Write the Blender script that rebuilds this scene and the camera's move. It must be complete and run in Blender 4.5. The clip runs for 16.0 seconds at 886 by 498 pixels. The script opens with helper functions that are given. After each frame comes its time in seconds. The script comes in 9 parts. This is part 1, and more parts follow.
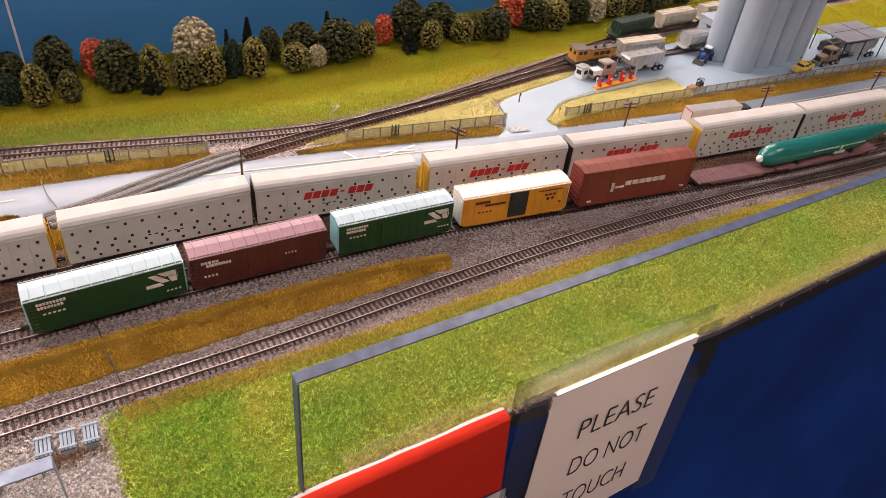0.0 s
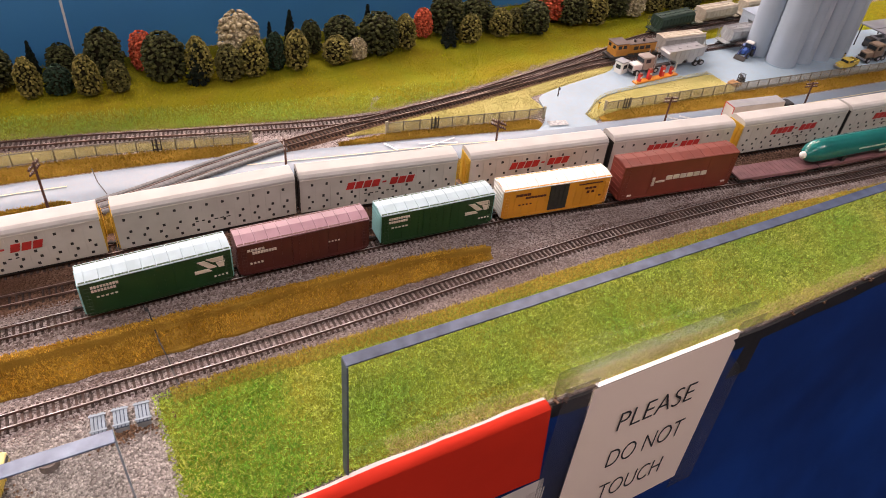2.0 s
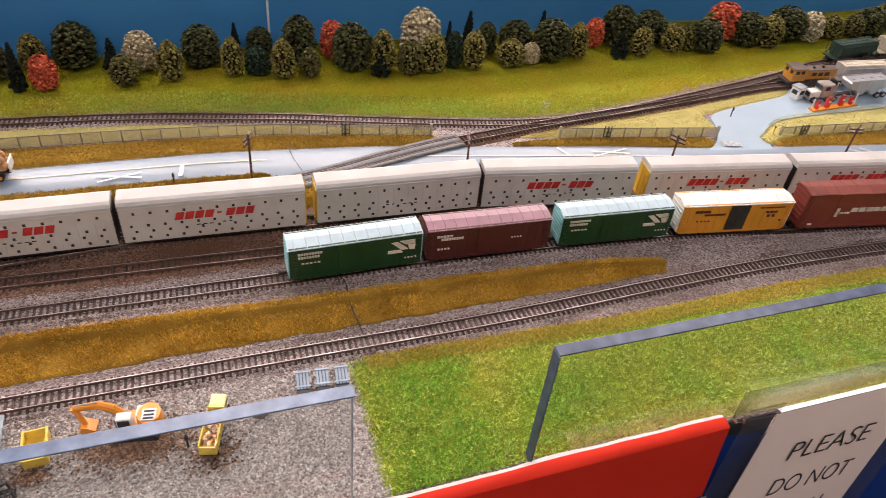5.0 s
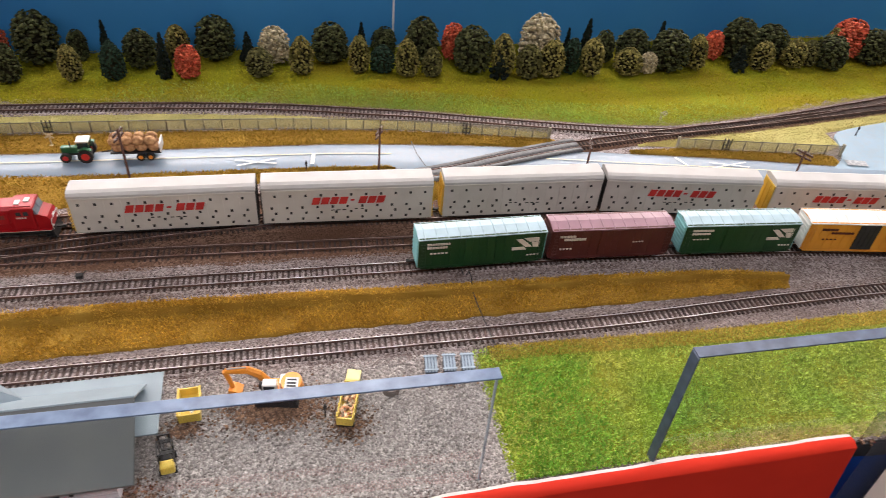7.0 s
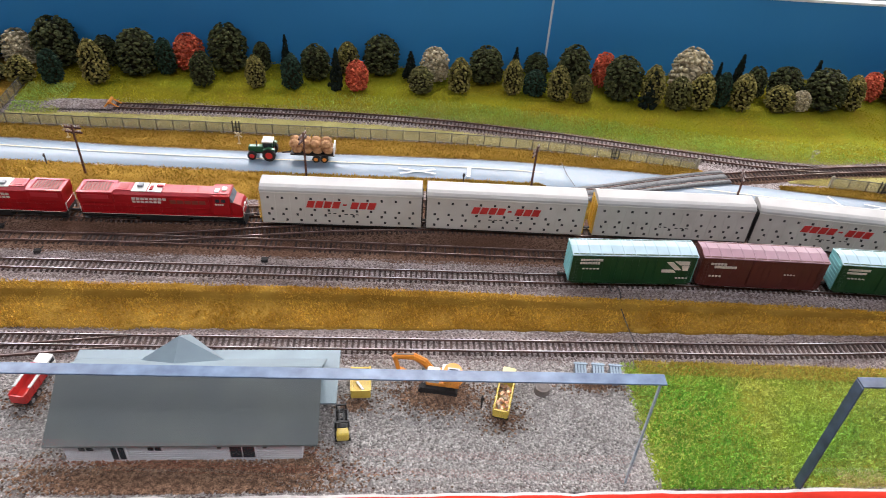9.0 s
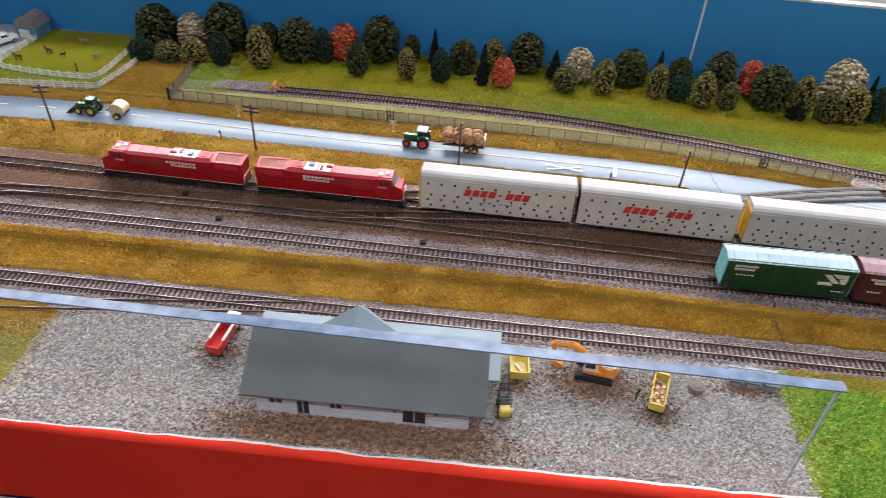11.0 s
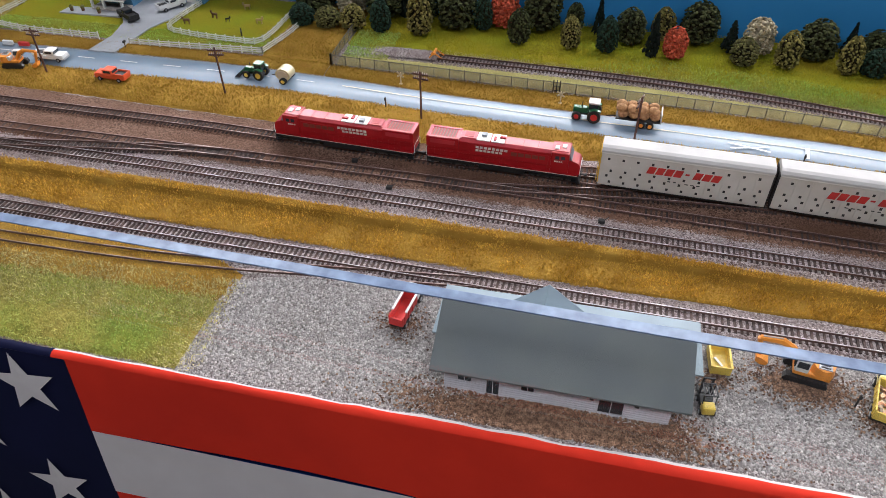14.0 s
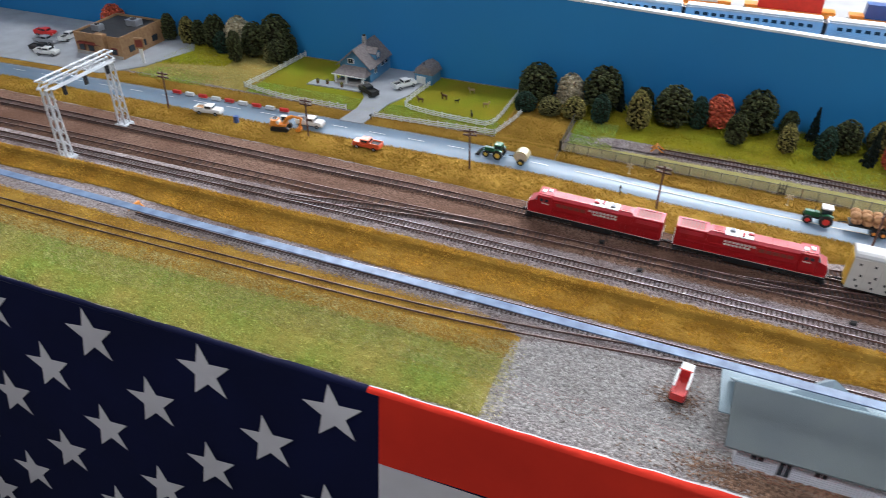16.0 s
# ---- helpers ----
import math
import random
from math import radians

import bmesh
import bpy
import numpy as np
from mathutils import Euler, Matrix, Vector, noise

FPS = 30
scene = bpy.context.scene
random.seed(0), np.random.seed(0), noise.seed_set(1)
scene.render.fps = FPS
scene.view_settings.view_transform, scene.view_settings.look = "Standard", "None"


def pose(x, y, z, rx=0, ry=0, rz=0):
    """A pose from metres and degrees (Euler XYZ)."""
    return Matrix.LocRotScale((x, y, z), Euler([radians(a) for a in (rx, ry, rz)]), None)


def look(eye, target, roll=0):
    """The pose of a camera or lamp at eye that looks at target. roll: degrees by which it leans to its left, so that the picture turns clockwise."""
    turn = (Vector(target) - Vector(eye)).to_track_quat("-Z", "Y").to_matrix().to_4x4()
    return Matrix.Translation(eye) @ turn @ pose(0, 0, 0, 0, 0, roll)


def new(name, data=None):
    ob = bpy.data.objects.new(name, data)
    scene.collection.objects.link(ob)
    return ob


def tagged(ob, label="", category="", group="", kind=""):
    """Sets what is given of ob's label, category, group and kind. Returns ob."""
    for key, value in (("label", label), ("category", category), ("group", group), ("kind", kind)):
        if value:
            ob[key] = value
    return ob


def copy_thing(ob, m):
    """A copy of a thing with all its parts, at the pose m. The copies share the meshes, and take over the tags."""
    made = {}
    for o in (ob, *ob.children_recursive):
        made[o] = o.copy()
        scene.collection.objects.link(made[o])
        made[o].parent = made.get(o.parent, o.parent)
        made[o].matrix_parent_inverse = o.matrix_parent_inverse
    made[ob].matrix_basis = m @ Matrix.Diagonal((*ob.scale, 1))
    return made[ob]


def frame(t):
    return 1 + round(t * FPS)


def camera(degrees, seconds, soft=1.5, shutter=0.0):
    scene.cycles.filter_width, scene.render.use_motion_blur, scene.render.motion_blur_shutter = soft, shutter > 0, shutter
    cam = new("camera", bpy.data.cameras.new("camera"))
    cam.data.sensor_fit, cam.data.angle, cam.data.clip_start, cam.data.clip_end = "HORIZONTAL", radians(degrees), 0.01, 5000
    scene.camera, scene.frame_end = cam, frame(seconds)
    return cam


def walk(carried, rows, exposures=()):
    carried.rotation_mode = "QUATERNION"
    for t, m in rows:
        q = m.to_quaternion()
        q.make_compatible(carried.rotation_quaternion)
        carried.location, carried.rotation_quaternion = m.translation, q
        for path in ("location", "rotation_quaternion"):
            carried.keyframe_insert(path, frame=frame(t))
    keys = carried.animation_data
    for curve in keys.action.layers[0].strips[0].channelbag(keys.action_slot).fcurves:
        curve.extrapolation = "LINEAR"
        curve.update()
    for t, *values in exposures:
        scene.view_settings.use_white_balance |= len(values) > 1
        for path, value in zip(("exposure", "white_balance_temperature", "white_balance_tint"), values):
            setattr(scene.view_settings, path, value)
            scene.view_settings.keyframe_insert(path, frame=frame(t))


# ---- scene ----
K = 1.2                     # metres per plan unit
TOP = 1.0                   # height of the layout's ground
cam = camera(63.3, 16.0, soft=0.65, shutter=0.4)
PATH = [
    (0, (0.1152, 0.0612, 1.6396), (1.1916, 1.5900, 0.1348), 6.7),
    (0.5, (0.1116, 0.0612, 1.6480), (1.1784, 1.5924, 0.1384), 6.9),
    (1, (0.1056, 0.0600, 1.6432), (1.1568, 1.5996, 0.1312), 6.8),
    (1.5, (0.0996, 0.0612, 1.6408), (1.1256, 1.6140, 0.1252), 6.2),
    (2, (0.0936, 0.0612, 1.6372), (1.0896, 1.6272, 0.1156), 5.9),
    (2.5, (0.0792, 0.0612, 1.6336), (1.0440, 1.6488, 0.1132), 5.9),
    (3, (0.0576, 0.0612, 1.6336), (0.9852, 1.6716, 0.1144), 6.6),
    (3.5, (0.0360, 0.0708, 1.6312), (0.8928, 1.7112, 0.1048), 6.6),
    (4, (0.0204, 0.0816, 1.6312), (0.8460, 1.7412, 0.1072), 6.7),
    (4.2, (0.0108, 0.0816, 1.6324), (0.8208, 1.7472, 0.1060), 6.7),
    (6.3, (-0.0660, 0.0816, 1.6384), (0.5136, 1.8360, 0.1060), 6),
    (6.5, (-0.0732, 0.0792, 1.6360), (0.4968, 1.8360, 0.1036), 6.2),
    (7, (-0.0996, 0.0720, 1.6372), (0.3960, 1.8504, 0.1048), 5.4),
    (7.5, (-0.1224, 0.0696, 1.6384), (0.2820, 1.8768, 0.1132), 4.8),
    (8, (-0.1404, 0.0588, 1.6432), (0.1932, 1.8888, 0.1276), 4.6),
    (8.5, (-0.1632, 0.0384, 1.6480), (0.0732, 1.9020, 0.1528), 4.2),
    (9, (-0.1824, 0.0240, 1.6552), (-0.0120, 1.8960, 0.1636), 3.9),
    (9.2, (-0.1932, 0.0216, 1.6588), (-0.0420, 1.8984, 0.1708), 4),
    (11.3, (-0.3144, -0.0228, 1.6672), (-0.4860, 1.8336, 0.1552), 1.7),
    (11.5, (-0.3348, -0.0252, 1.6624), (-0.5532, 1.8276, 0.1528), 0.8),
    (12, (-0.3480, -0.0204, 1.6552), (-0.6072, 1.8180, 0.1348), 1),
    (12.5, (-0.3588, -0.0132, 1.6636), (-0.6540, 1.8372, 0.1636), 0.5),
    (13, (-0.3732, -0.0048, 1.6384), (-0.7044, 1.7928, 0.0832), 0.4),
    (13.5, (-0.3888, 0.0132, 1.6360), (-0.7380, 1.7928, 0.0640), 0.3),
    (14, (-0.4020, 0.0000, 1.6372), (-0.8052, 1.7628, 0.0592), -0.4),
    (14.5, (-0.3948, -0.0192, 1.6444), (-0.7884, 1.7604, 0.0832), -0.2),
    (15, (-0.4416, -0.0588, 1.6672), (-0.9444, 1.7304, 0.1492), -0.9),
    (15.5, (-0.5256, -0.1080, 1.6888), (-1.1712, 1.7016, 0.2512), -0.3),
    (16, (-0.6420, -0.1488, 1.7008), (-1.3320, 1.6788, 0.3064), 0.6),
]
walk(cam, [(t, look(eye, target, roll)) for t, eye, target, roll in PATH],
     [(0, 0.05, 7050, 28.5), (3, 0.03, 6900, 28), (6.5, 0.02, 6400, 19), (9, 0.08, 5850, 14), (11.5, 0.06, 5780, 13.5), (14, 0.05, 5700, 13), (16, 0.14, 5450, 10)])

# ---- light: a hall with ceiling panels, the strongest row behind the layout ----
world = bpy.data.worlds.new("hall_air")
world.use_nodes = True
world.node_tree.nodes["Background"].inputs[0].default_value = (0.92, 0.94, 1.0, 1)
world.node_tree.nodes["Background"].inputs[1].default_value = 0.006
scene.world = world
scene.view_settings.exposure = 0.0
LAMP_BACK, LAMP_MID, LAMP_FRONT = 92.0, 26.0, 13.5


def lamp(x, y, z, sx, sy, watts, aim, tint=(1.0, 0.91, 0.80)):
    data = bpy.data.lights.new("ceiling_lamp", "AREA")
    data.shape, data.size, data.size_y, data.energy, data.color = "RECTANGLE", sx, sy, watts, tint
    ob = new("ceiling_lamp", data)
    ob.matrix_world = look((x, y, z), aim)
    return ob


for lx in (-2.7, -0.9, 0.9, 2.7):
    lamp(lx, 4.3, 3.12, 1.3, 0.25, LAMP_BACK, (lx * 0.7, 0.9, 1.0))
for lx in (-2.2, 0.0, 2.2):
    lamp(lx, 2.1, 3.17, 1.2, 0.4, LAMP_MID, (lx * 0.8, 1.0, 1.0))
for lx in (-2.2, 0.0, 2.2):
    lamp(lx, -0.6, 3.17, 1.2, 0.5, LAMP_FRONT, (lx, -0.4, 0.0), (1.0, 0.96, 0.92))

# ---- materials ----
def mat(name, color, rough=0.6, metal=0.0, dark=None, scale=60.0, detail=4.0, bump=0.0, bump_scale=None, mix=(0.35, 0.65),
        island=0.0, rand=0.0, spec=0.5, fine=None, fine_scale=400.0, fine_amount=0.35):
    """A procedural surface: two colours mixed by noise, a finer grain over it, and a bump."""
    m = bpy.data.materials.new(name)
    m.use_nodes = True
    nt = m.node_tree
    n, l = nt.nodes, nt.links
    bsdf = n["Principled BSDF"]
    bsdf.inputs["Roughness"].default_value = rough
    bsdf.inputs["Metallic"].default_value = metal
    bsdf.inputs["Specular IOR Level"].default_value = spec
    geo = n.new("ShaderNodeNewGeometry")
    tex = n.new("ShaderNodeTexNoise")
    tex.inputs["Scale"].default_value, tex.inputs["Detail"].default_value = scale, detail
    l.new(geo.outputs["Position"], tex.inputs["Vector"])
    ramp = n.new("ShaderNodeValToRGB")
    ramp.color_ramp.elements[0].position, ramp.color_ramp.elements[1].position = mix
    d = dark or tuple(c * 0.72 for c in color)
    ramp.color_ramp.elements[0].color, ramp.color_ramp.elements[1].color = (*d, 1), (*color, 1)
    l.new(tex.outputs["Fac"], ramp.inputs["Fac"])
    out = ramp.outputs["Color"]
    if fine:
        t2 = n.new("ShaderNodeTexNoise")
        t2.inputs["Scale"].default_value, t2.inputs["Detail"].default_value = fine_scale, 3.0
        l.new(geo.outputs["Position"], t2.inputs["Vector"])
        r2 = n.new("ShaderNodeValToRGB")
        r2.color_ramp.elements[0].position, r2.color_ramp.elements[1].position = 0.42, 0.62
        l.new(t2.outputs["Fac"], r2.inputs["Fac"])
        k = n.new("ShaderNodeMath")
        k.operation = "MULTIPLY"
        k.inputs[1].default_value = fine_amount
        l.new(r2.outputs["Color"], k.inputs[0])
        mx = n.new("ShaderNodeMix")
        mx.data_type = "RGBA"
        l.new(k.outputs[0], mx.inputs["Factor"])
        l.new(out, mx.inputs["A"])
        mx.inputs["B"].default_value = (*fine, 1)
        out = mx.outputs["Result"]
    if island or rand:
        hsv = n.new("ShaderNodeHueSaturation")
        mr = n.new("ShaderNodeMapRange")
        amount = island or rand
        mr.inputs["To Min"].default_value, mr.inputs["To Max"].default_value = 1 - amount, 1 + amount
        if island:
            l.new(geo.outputs["Random Per Island"], mr.inputs["Value"])
        else:
            info = n.new("ShaderNodeObjectInfo")
            l.new(info.outputs["Random"], mr.inputs["Value"])
        l.new(mr.outputs["Result"], hsv.inputs["Value"])
        l.new(out, hsv.inputs["Color"])
        out = hsv.outputs["Color"]
    l.new(out, bsdf.inputs["Base Color"])
    if bump:
        tb = n.new("ShaderNodeTexNoise")
        tb.inputs["Scale"].default_value, tb.inputs["Detail"].default_value = bump_scale or scale * 3, 5.0
        l.new(geo.outputs["Position"], tb.inputs["Vector"])
        b = n.new("ShaderNodeBump")
        b.inputs["Strength"].default_value, b.inputs["Distance"].default_value = bump, 0.002
        l.new(tb.outputs["Fac"], b.inputs["Height"])
        l.new(b.outputs["Normal"], bsdf.inputs["Normal"])
    return m


def stone_mat(name, colors, cell, stain=(0.22, 0.14, 0.09), stain_scale=6.0, stain_amount=0.5, rough=0.9):
    """Loose stones: Voronoi cells, each with its own colour, with deep joints, and broad stains over them."""
    m = bpy.data.materials.new(name)
    m.use_nodes = True
    nt = m.node_tree
    n, l = nt.nodes, nt.links
    bsdf = n["Principled BSDF"]
    bsdf.inputs["Roughness"].default_value = rough
    bsdf.inputs["Specular IOR Level"].default_value = 0.25
    geo = n.new("ShaderNodeNewGeometry")
    vor = n.new("ShaderNodeTexVoronoi")
    vor.inputs["Scale"].default_value = 1.0 / cell
    l.new(geo.outputs["Position"], vor.inputs["Vector"])
    sep = n.new("ShaderNodeSeparateColor")
    l.new(vor.outputs["Color"], sep.inputs["Color"])
    ramp = n.new("ShaderNodeValToRGB")
    for i, c in enumerate(colors):
        pos = i / (len(colors) - 1)
        e = ramp.color_ramp.elements[i] if i < 2 else ramp.color_ramp.elements.new(pos)
        e.position, e.color = pos, (*c, 1)
    l.new(sep.outputs["Red"], ramp.inputs["Fac"])
    big = n.new("ShaderNodeTexNoise")
    big.inputs["Scale"].default_value, big.inputs["Detail"].default_value = stain_scale, 6.0
    l.new(geo.outputs["Position"], big.inputs["Vector"])
    br = n.new("ShaderNodeMapRange")
    br.inputs["From Min"].default_value, br.inputs["From Max"].default_value = 0.42, 0.68
    br.inputs["To Max"].default_value = stain_amount
    l.new(big.outputs["Fac"], br.inputs["Value"])
    mx = n.new("ShaderNodeMix")
    mx.data_type = "RGBA"
    l.new(br.outputs["Result"], mx.inputs["Factor"])
    l.new(ramp.outputs["Color"], mx.inputs["A"])
    mx.inputs["B"].default_value = (*stain, 1)
    l.new(mx.outputs["Result"], bsdf.inputs["Base Color"])
    b = n.new("ShaderNodeBump")
    b.inputs["Strength"].default_value, b.inputs["Distance"].default_value, b.invert = 0.9, cell * 0.8, True
    l.new(vor.outputs["Distance"], b.inputs["Height"])
    l.new(b.outputs["Normal"], bsdf.inputs["Normal"])
    return m


def glow(name, color, strength):
    m = bpy.data.materials.new(name)
    m.use_nodes = True
    b = m.node_tree.nodes["Principled BSDF"]
    b.inputs["Base Color"].default_value = (*color, 1)
    b.inputs["Emission Color"].default_value = (*color, 1)
    b.inputs["Emission Strength"].default_value = strength
    return m


def clear(name, tint, rough=0.02, sheen=0.02):
    """Clear sheet: mostly let through, with real gloss on top."""
    m = bpy.data.materials.new(name)
    m.use_nodes = True
    n, l = m.node_tree.nodes, m.node_tree.links
    n.remove(n["Principled BSDF"])
    tr = n.new("ShaderNodeBsdfTransparent")
    tr.inputs["Color"].default_value = (*tint, 1)
    gl = n.new("ShaderNodeBsdfGlossy")
    gl.inputs["Roughness"].default_value = rough
    fr = n.new("ShaderNodeLayerWeight")
    fr.inputs["Blend"].default_value = 0.5
    pw = n.new("ShaderNodeMath")
    pw.operation = "POWER"
    pw.inputs[1].default_value = 5.0
    l.new(fr.outputs["Facing"], pw.inputs[0])
    ad = n.new("ShaderNodeMath")
    ad.operation = "MULTIPLY_ADD"
    ad.inputs[1].default_value, ad.inputs[2].default_value = 0.5, sheen
    l.new(pw.outputs[0], ad.inputs[0])
    ms = n.new("ShaderNodeMixShader")
    l.new(ad.outputs[0], ms.inputs[0])
    l.new(tr.outputs[0], ms.inputs[1])
    l.new(gl.outputs[0], ms.inputs[2])
    l.new(ms.outputs[0], n["Material Output"].inputs["Surface"])
    return m


BALLAST = stone_mat("ballast", [(0.075, 0.056, 0.052), (0.29, 0.24, 0.23), (0.54, 0.48, 0.47), (0.16, 0.118, 0.108)], 0.0019, (0.135, 0.088, 0.072), 4.0, 0.6)
BALLAST_BROWN = stone_mat("brown_ballast", [(0.048, 0.024, 0.015), (0.165, 0.092, 0.060), (0.28, 0.175, 0.125), (0.10, 0.054, 0.036)], 0.0019, (0.105, 0.050, 0.028), 5.0, 0.85)
GRAVEL = stone_mat("grey_gravel", [(0.12, 0.105, 0.10), (0.33, 0.305, 0.29), (0.48, 0.45, 0.43), (0.20, 0.175, 0.16)], 0.0028, (0.14, 0.095, 0.07), 5.0, 0.4)
STONE = mat("gravel_stone", (0.46, 0.425, 0.405), 0.85, dark=(0.24, 0.21, 0.195), scale=300, island=0.48)
ROAD = mat("road_asphalt", (0.205, 0.280, 0.358), 0.40, dark=(0.168, 0.23, 0.30), scale=7, detail=6, bump=0.08, bump_scale=900, fine=(0.25, 0.25, 0.26), fine_scale=160, fine_amount=0.25)
CONCRETE = mat("pad_concrete", (0.315, 0.445, 0.55), 0.45, dark=(0.27, 0.385, 0.475), scale=8, detail=6, bump=0.08, bump_scale=600, fine=(0.36, 0.35, 0.34), fine_scale=120, fine_amount=0.2)
LINE_WHITE = mat("line_paint_white", (0.80, 0.80, 0.78), 0.5, dark=(0.66, 0.66, 0.64), scale=300)
LINE_WORN = mat("line_paint_worn", (0.52, 0.53, 0.54), 0.6, dark=(0.27, 0.29, 0.31), scale=180)
LINE_YELLOW = mat("line_paint_yellow", (0.75, 0.66, 0.40), 0.5, dark=(0.60, 0.54, 0.36), scale=300)
CROSSING = mat("crossing_rubber", (0.15, 0.155, 0.16), 0.65, dark=(0.08, 0.08, 0.085), scale=250, bump=0.4)
def grass(name, color, dark, scale, mix=(0.35, 0.65), shade=0.45, island=0.35):
    """Fibres: broad patches of two colours, tufts a few millimetres wide, and each fibre a little different."""
    deep = tuple(c * 0.30 for c in color)
    return mat(name, color, 0.85, dark=dark, scale=scale, detail=6, mix=mix, island=island, spec=0.15, fine=deep, fine_scale=230, fine_amount=shade)


GRASS_GREEN = grass("grass_green", (0.42, 0.67, 0.11), (0.74, 0.72, 0.18), 9, (0.32, 0.66), 0.62, 0.32)
GRASS_DEEP = grass("grass_deep_green", (0.20, 0.52, 0.055), (0.30, 0.58, 0.075), 12, shade=0.55, island=0.3)
GRASS_FRINGE = grass("grass_fringe", (0.74, 0.58, 0.14), (0.60, 0.46, 0.09), 14, shade=0.4)
GRASS_VERGE = grass("grass_verge", (0.48, 0.325, 0.048), (0.37, 0.23, 0.028), 12, shade=0.32, island=0.14)
GRASS_WEST = grass("grass_west", (0.38, 0.49, 0.105), (0.52, 0.47, 0.13), 9, shade=0.40)
GRASS_FIELD = grass("grass_field", (0.43, 0.46, 0.018), (0.49, 0.39, 0.020), 7, shade=0.25)
GRASS_BRIGHT = grass("grass_bright", (0.42, 0.62, 0.13), (0.54, 0.58, 0.14), 12, shade=0.35)
GRASS_TAN = grass("grass_tan", (0.77, 0.49, 0.072), (0.48, 0.275, 0.030), 16, shade=0.45)
GRASS_STRAW = grass("grass_straw", (0.70, 0.62, 0.28), (0.58, 0.51, 0.20), 14, shade=0.25, island=0.16)
SOIL_GREEN = mat("turf_under_green", (0.22, 0.34, 0.026), 0.95, dark=(0.38, 0.35, 0.045), scale=11, bump=0.8, bump_scale=500, fine=(0.10, 0.13, 0.015), fine_scale=700, fine_amount=0.7, spec=0.1)
SOIL_WEST = mat("turf_under_west", (0.24, 0.25, 0.04), 0.95, dark=(0.32, 0.26, 0.06), scale=9, bump=0.8, bump_scale=500, spec=0.1)
SOIL_FIELD = mat("turf_under_field", (0.28, 0.30, 0.012), 0.95, dark=(0.31, 0.235, 0.012), scale=9, bump=0.8, bump_scale=500, fine=(0.10, 0.11, 0.012), fine_scale=700, fine_amount=0.6, spec=0.1)
SOIL_TAN = mat("turf_under_tan", (0.40, 0.245, 0.038), 0.95, dark=(0.24, 0.13, 0.016), scale=20, bump=0.9, bump_scale=500, fine=(0.30, 0.17, 0.03), fine_scale=700, fine_amount=0.7, spec=0.1)
SOIL_OCHRE = mat("turf_under_ochre", (0.42, 0.30, 0.075), 0.95, dark=(0.33, 0.29, 0.07), scale=14, bump=0.7, bump_scale=500, fine=(0.26, 0.17, 0.04), fine_scale=700, fine_amount=0.5, spec=0.1)
SOIL_STRAW = mat("turf_under_straw", (0.58, 0.52, 0.22), 0.95, dark=(0.44, 0.40, 0.15), scale=25, bump=0.7, bump_scale=500, fine=(0.28, 0.26, 0.06), fine_scale=700, fine_amount=0.5, spec=0.1)
TIE = mat("tie_weathered_dark", (0.085, 0.052, 0.042), 0.85, dark=(0.040, 0.024, 0.020), scale=200, bump=0.3, rand=0.4)
TIE_GREY = mat("tie_weathered", (0.080, 0.050, 0.042), 0.85, dark=(0.036, 0.023, 0.019), scale=200, bump=0.3, island=0.4)
RAIL = mat("rail_nickel", (0.46, 0.37, 0.34), 0.36, metal=0.9, dark=(0.22, 0.135, 0.105), scale=40, mix=(0.35, 0.65))
# Near rails: their glare is put into a brighter metal colour.
RAIL_GLARE = mat("rail_glare_bright", (0.64, 0.61, 0.62), 0.30, metal=0.9, dark=(0.38, 0.30, 0.28), scale=30, mix=(0.3, 0.6))
RAIL_SIDE = mat("rail_rust", (0.13, 0.065, 0.048), 0.8, dark=(0.06, 0.033, 0.026), scale=80)
BACKDROP = mat("backdrop_blue", (0.034, 0.236, 0.53), 0.7, dark=(0.027, 0.20, 0.47), scale=1.5, detail=2, bump=0.05, bump_scale=300)
WHITE_EDGE = mat("white_edge", (0.78, 0.79, 0.80), 0.5, dark=(0.66, 0.67, 0.69), scale=40)
FASCIA = mat("fascia_black", (0.012, 0.012, 0.014), 0.6, dark=(0.02, 0.02, 0.022), scale=60)
SKIRT = mat("skirt_blue_cloth", (0.0015, 0.040, 0.235), 0.9, dark=(0.001, 0.028, 0.17), scale=6, bump=0.15, bump_scale=1500, spec=0.2)
FLAG_RED = mat("flag_red", (0.64, 0.030, 0.010), 0.8, dark=(0.54, 0.024, 0.009), scale=8, bump=0.1, bump_scale=1500, spec=0.2)
FLAG_WHITE = mat("flag_white", (0.62, 0.58, 0.56), 0.85, dark=(0.55, 0.51, 0.49), scale=8, bump=0.1, bump_scale=1500, spec=0.2)
FLAG_NAVY = mat("flag_navy", (0.003, 0.0045, 0.030), 0.85, dark=(0.0022, 0.0034, 0.023), scale=8, bump=0.1, bump_scale=1500, spec=0.2)
ACRYLIC = clear("clear_acrylic", (0.965, 0.98, 0.98), 0.02, 0.035)
# Cut edges: blue-grey, with mottled reflections put into the colour.
ACRYLIC_EDGE = mat("acrylic_edge", (0.20, 0.28, 0.42), 0.3, dark=(0.09, 0.13, 0.22), scale=60, detail=6, mix=(0.3, 0.7))
ACRYLIC_SIDE = mat("acrylic_side_pale", (0.50, 0.57, 0.62), 0.3, dark=(0.30, 0.36, 0.42), scale=60, detail=6)
ACRYLIC_EDGE_DARK = mat("acrylic_edge_dark", (0.085, 0.12, 0.20), 0.38, dark=(0.035, 0.052, 0.095), scale=60, detail=6, mix=(0.3, 0.7))
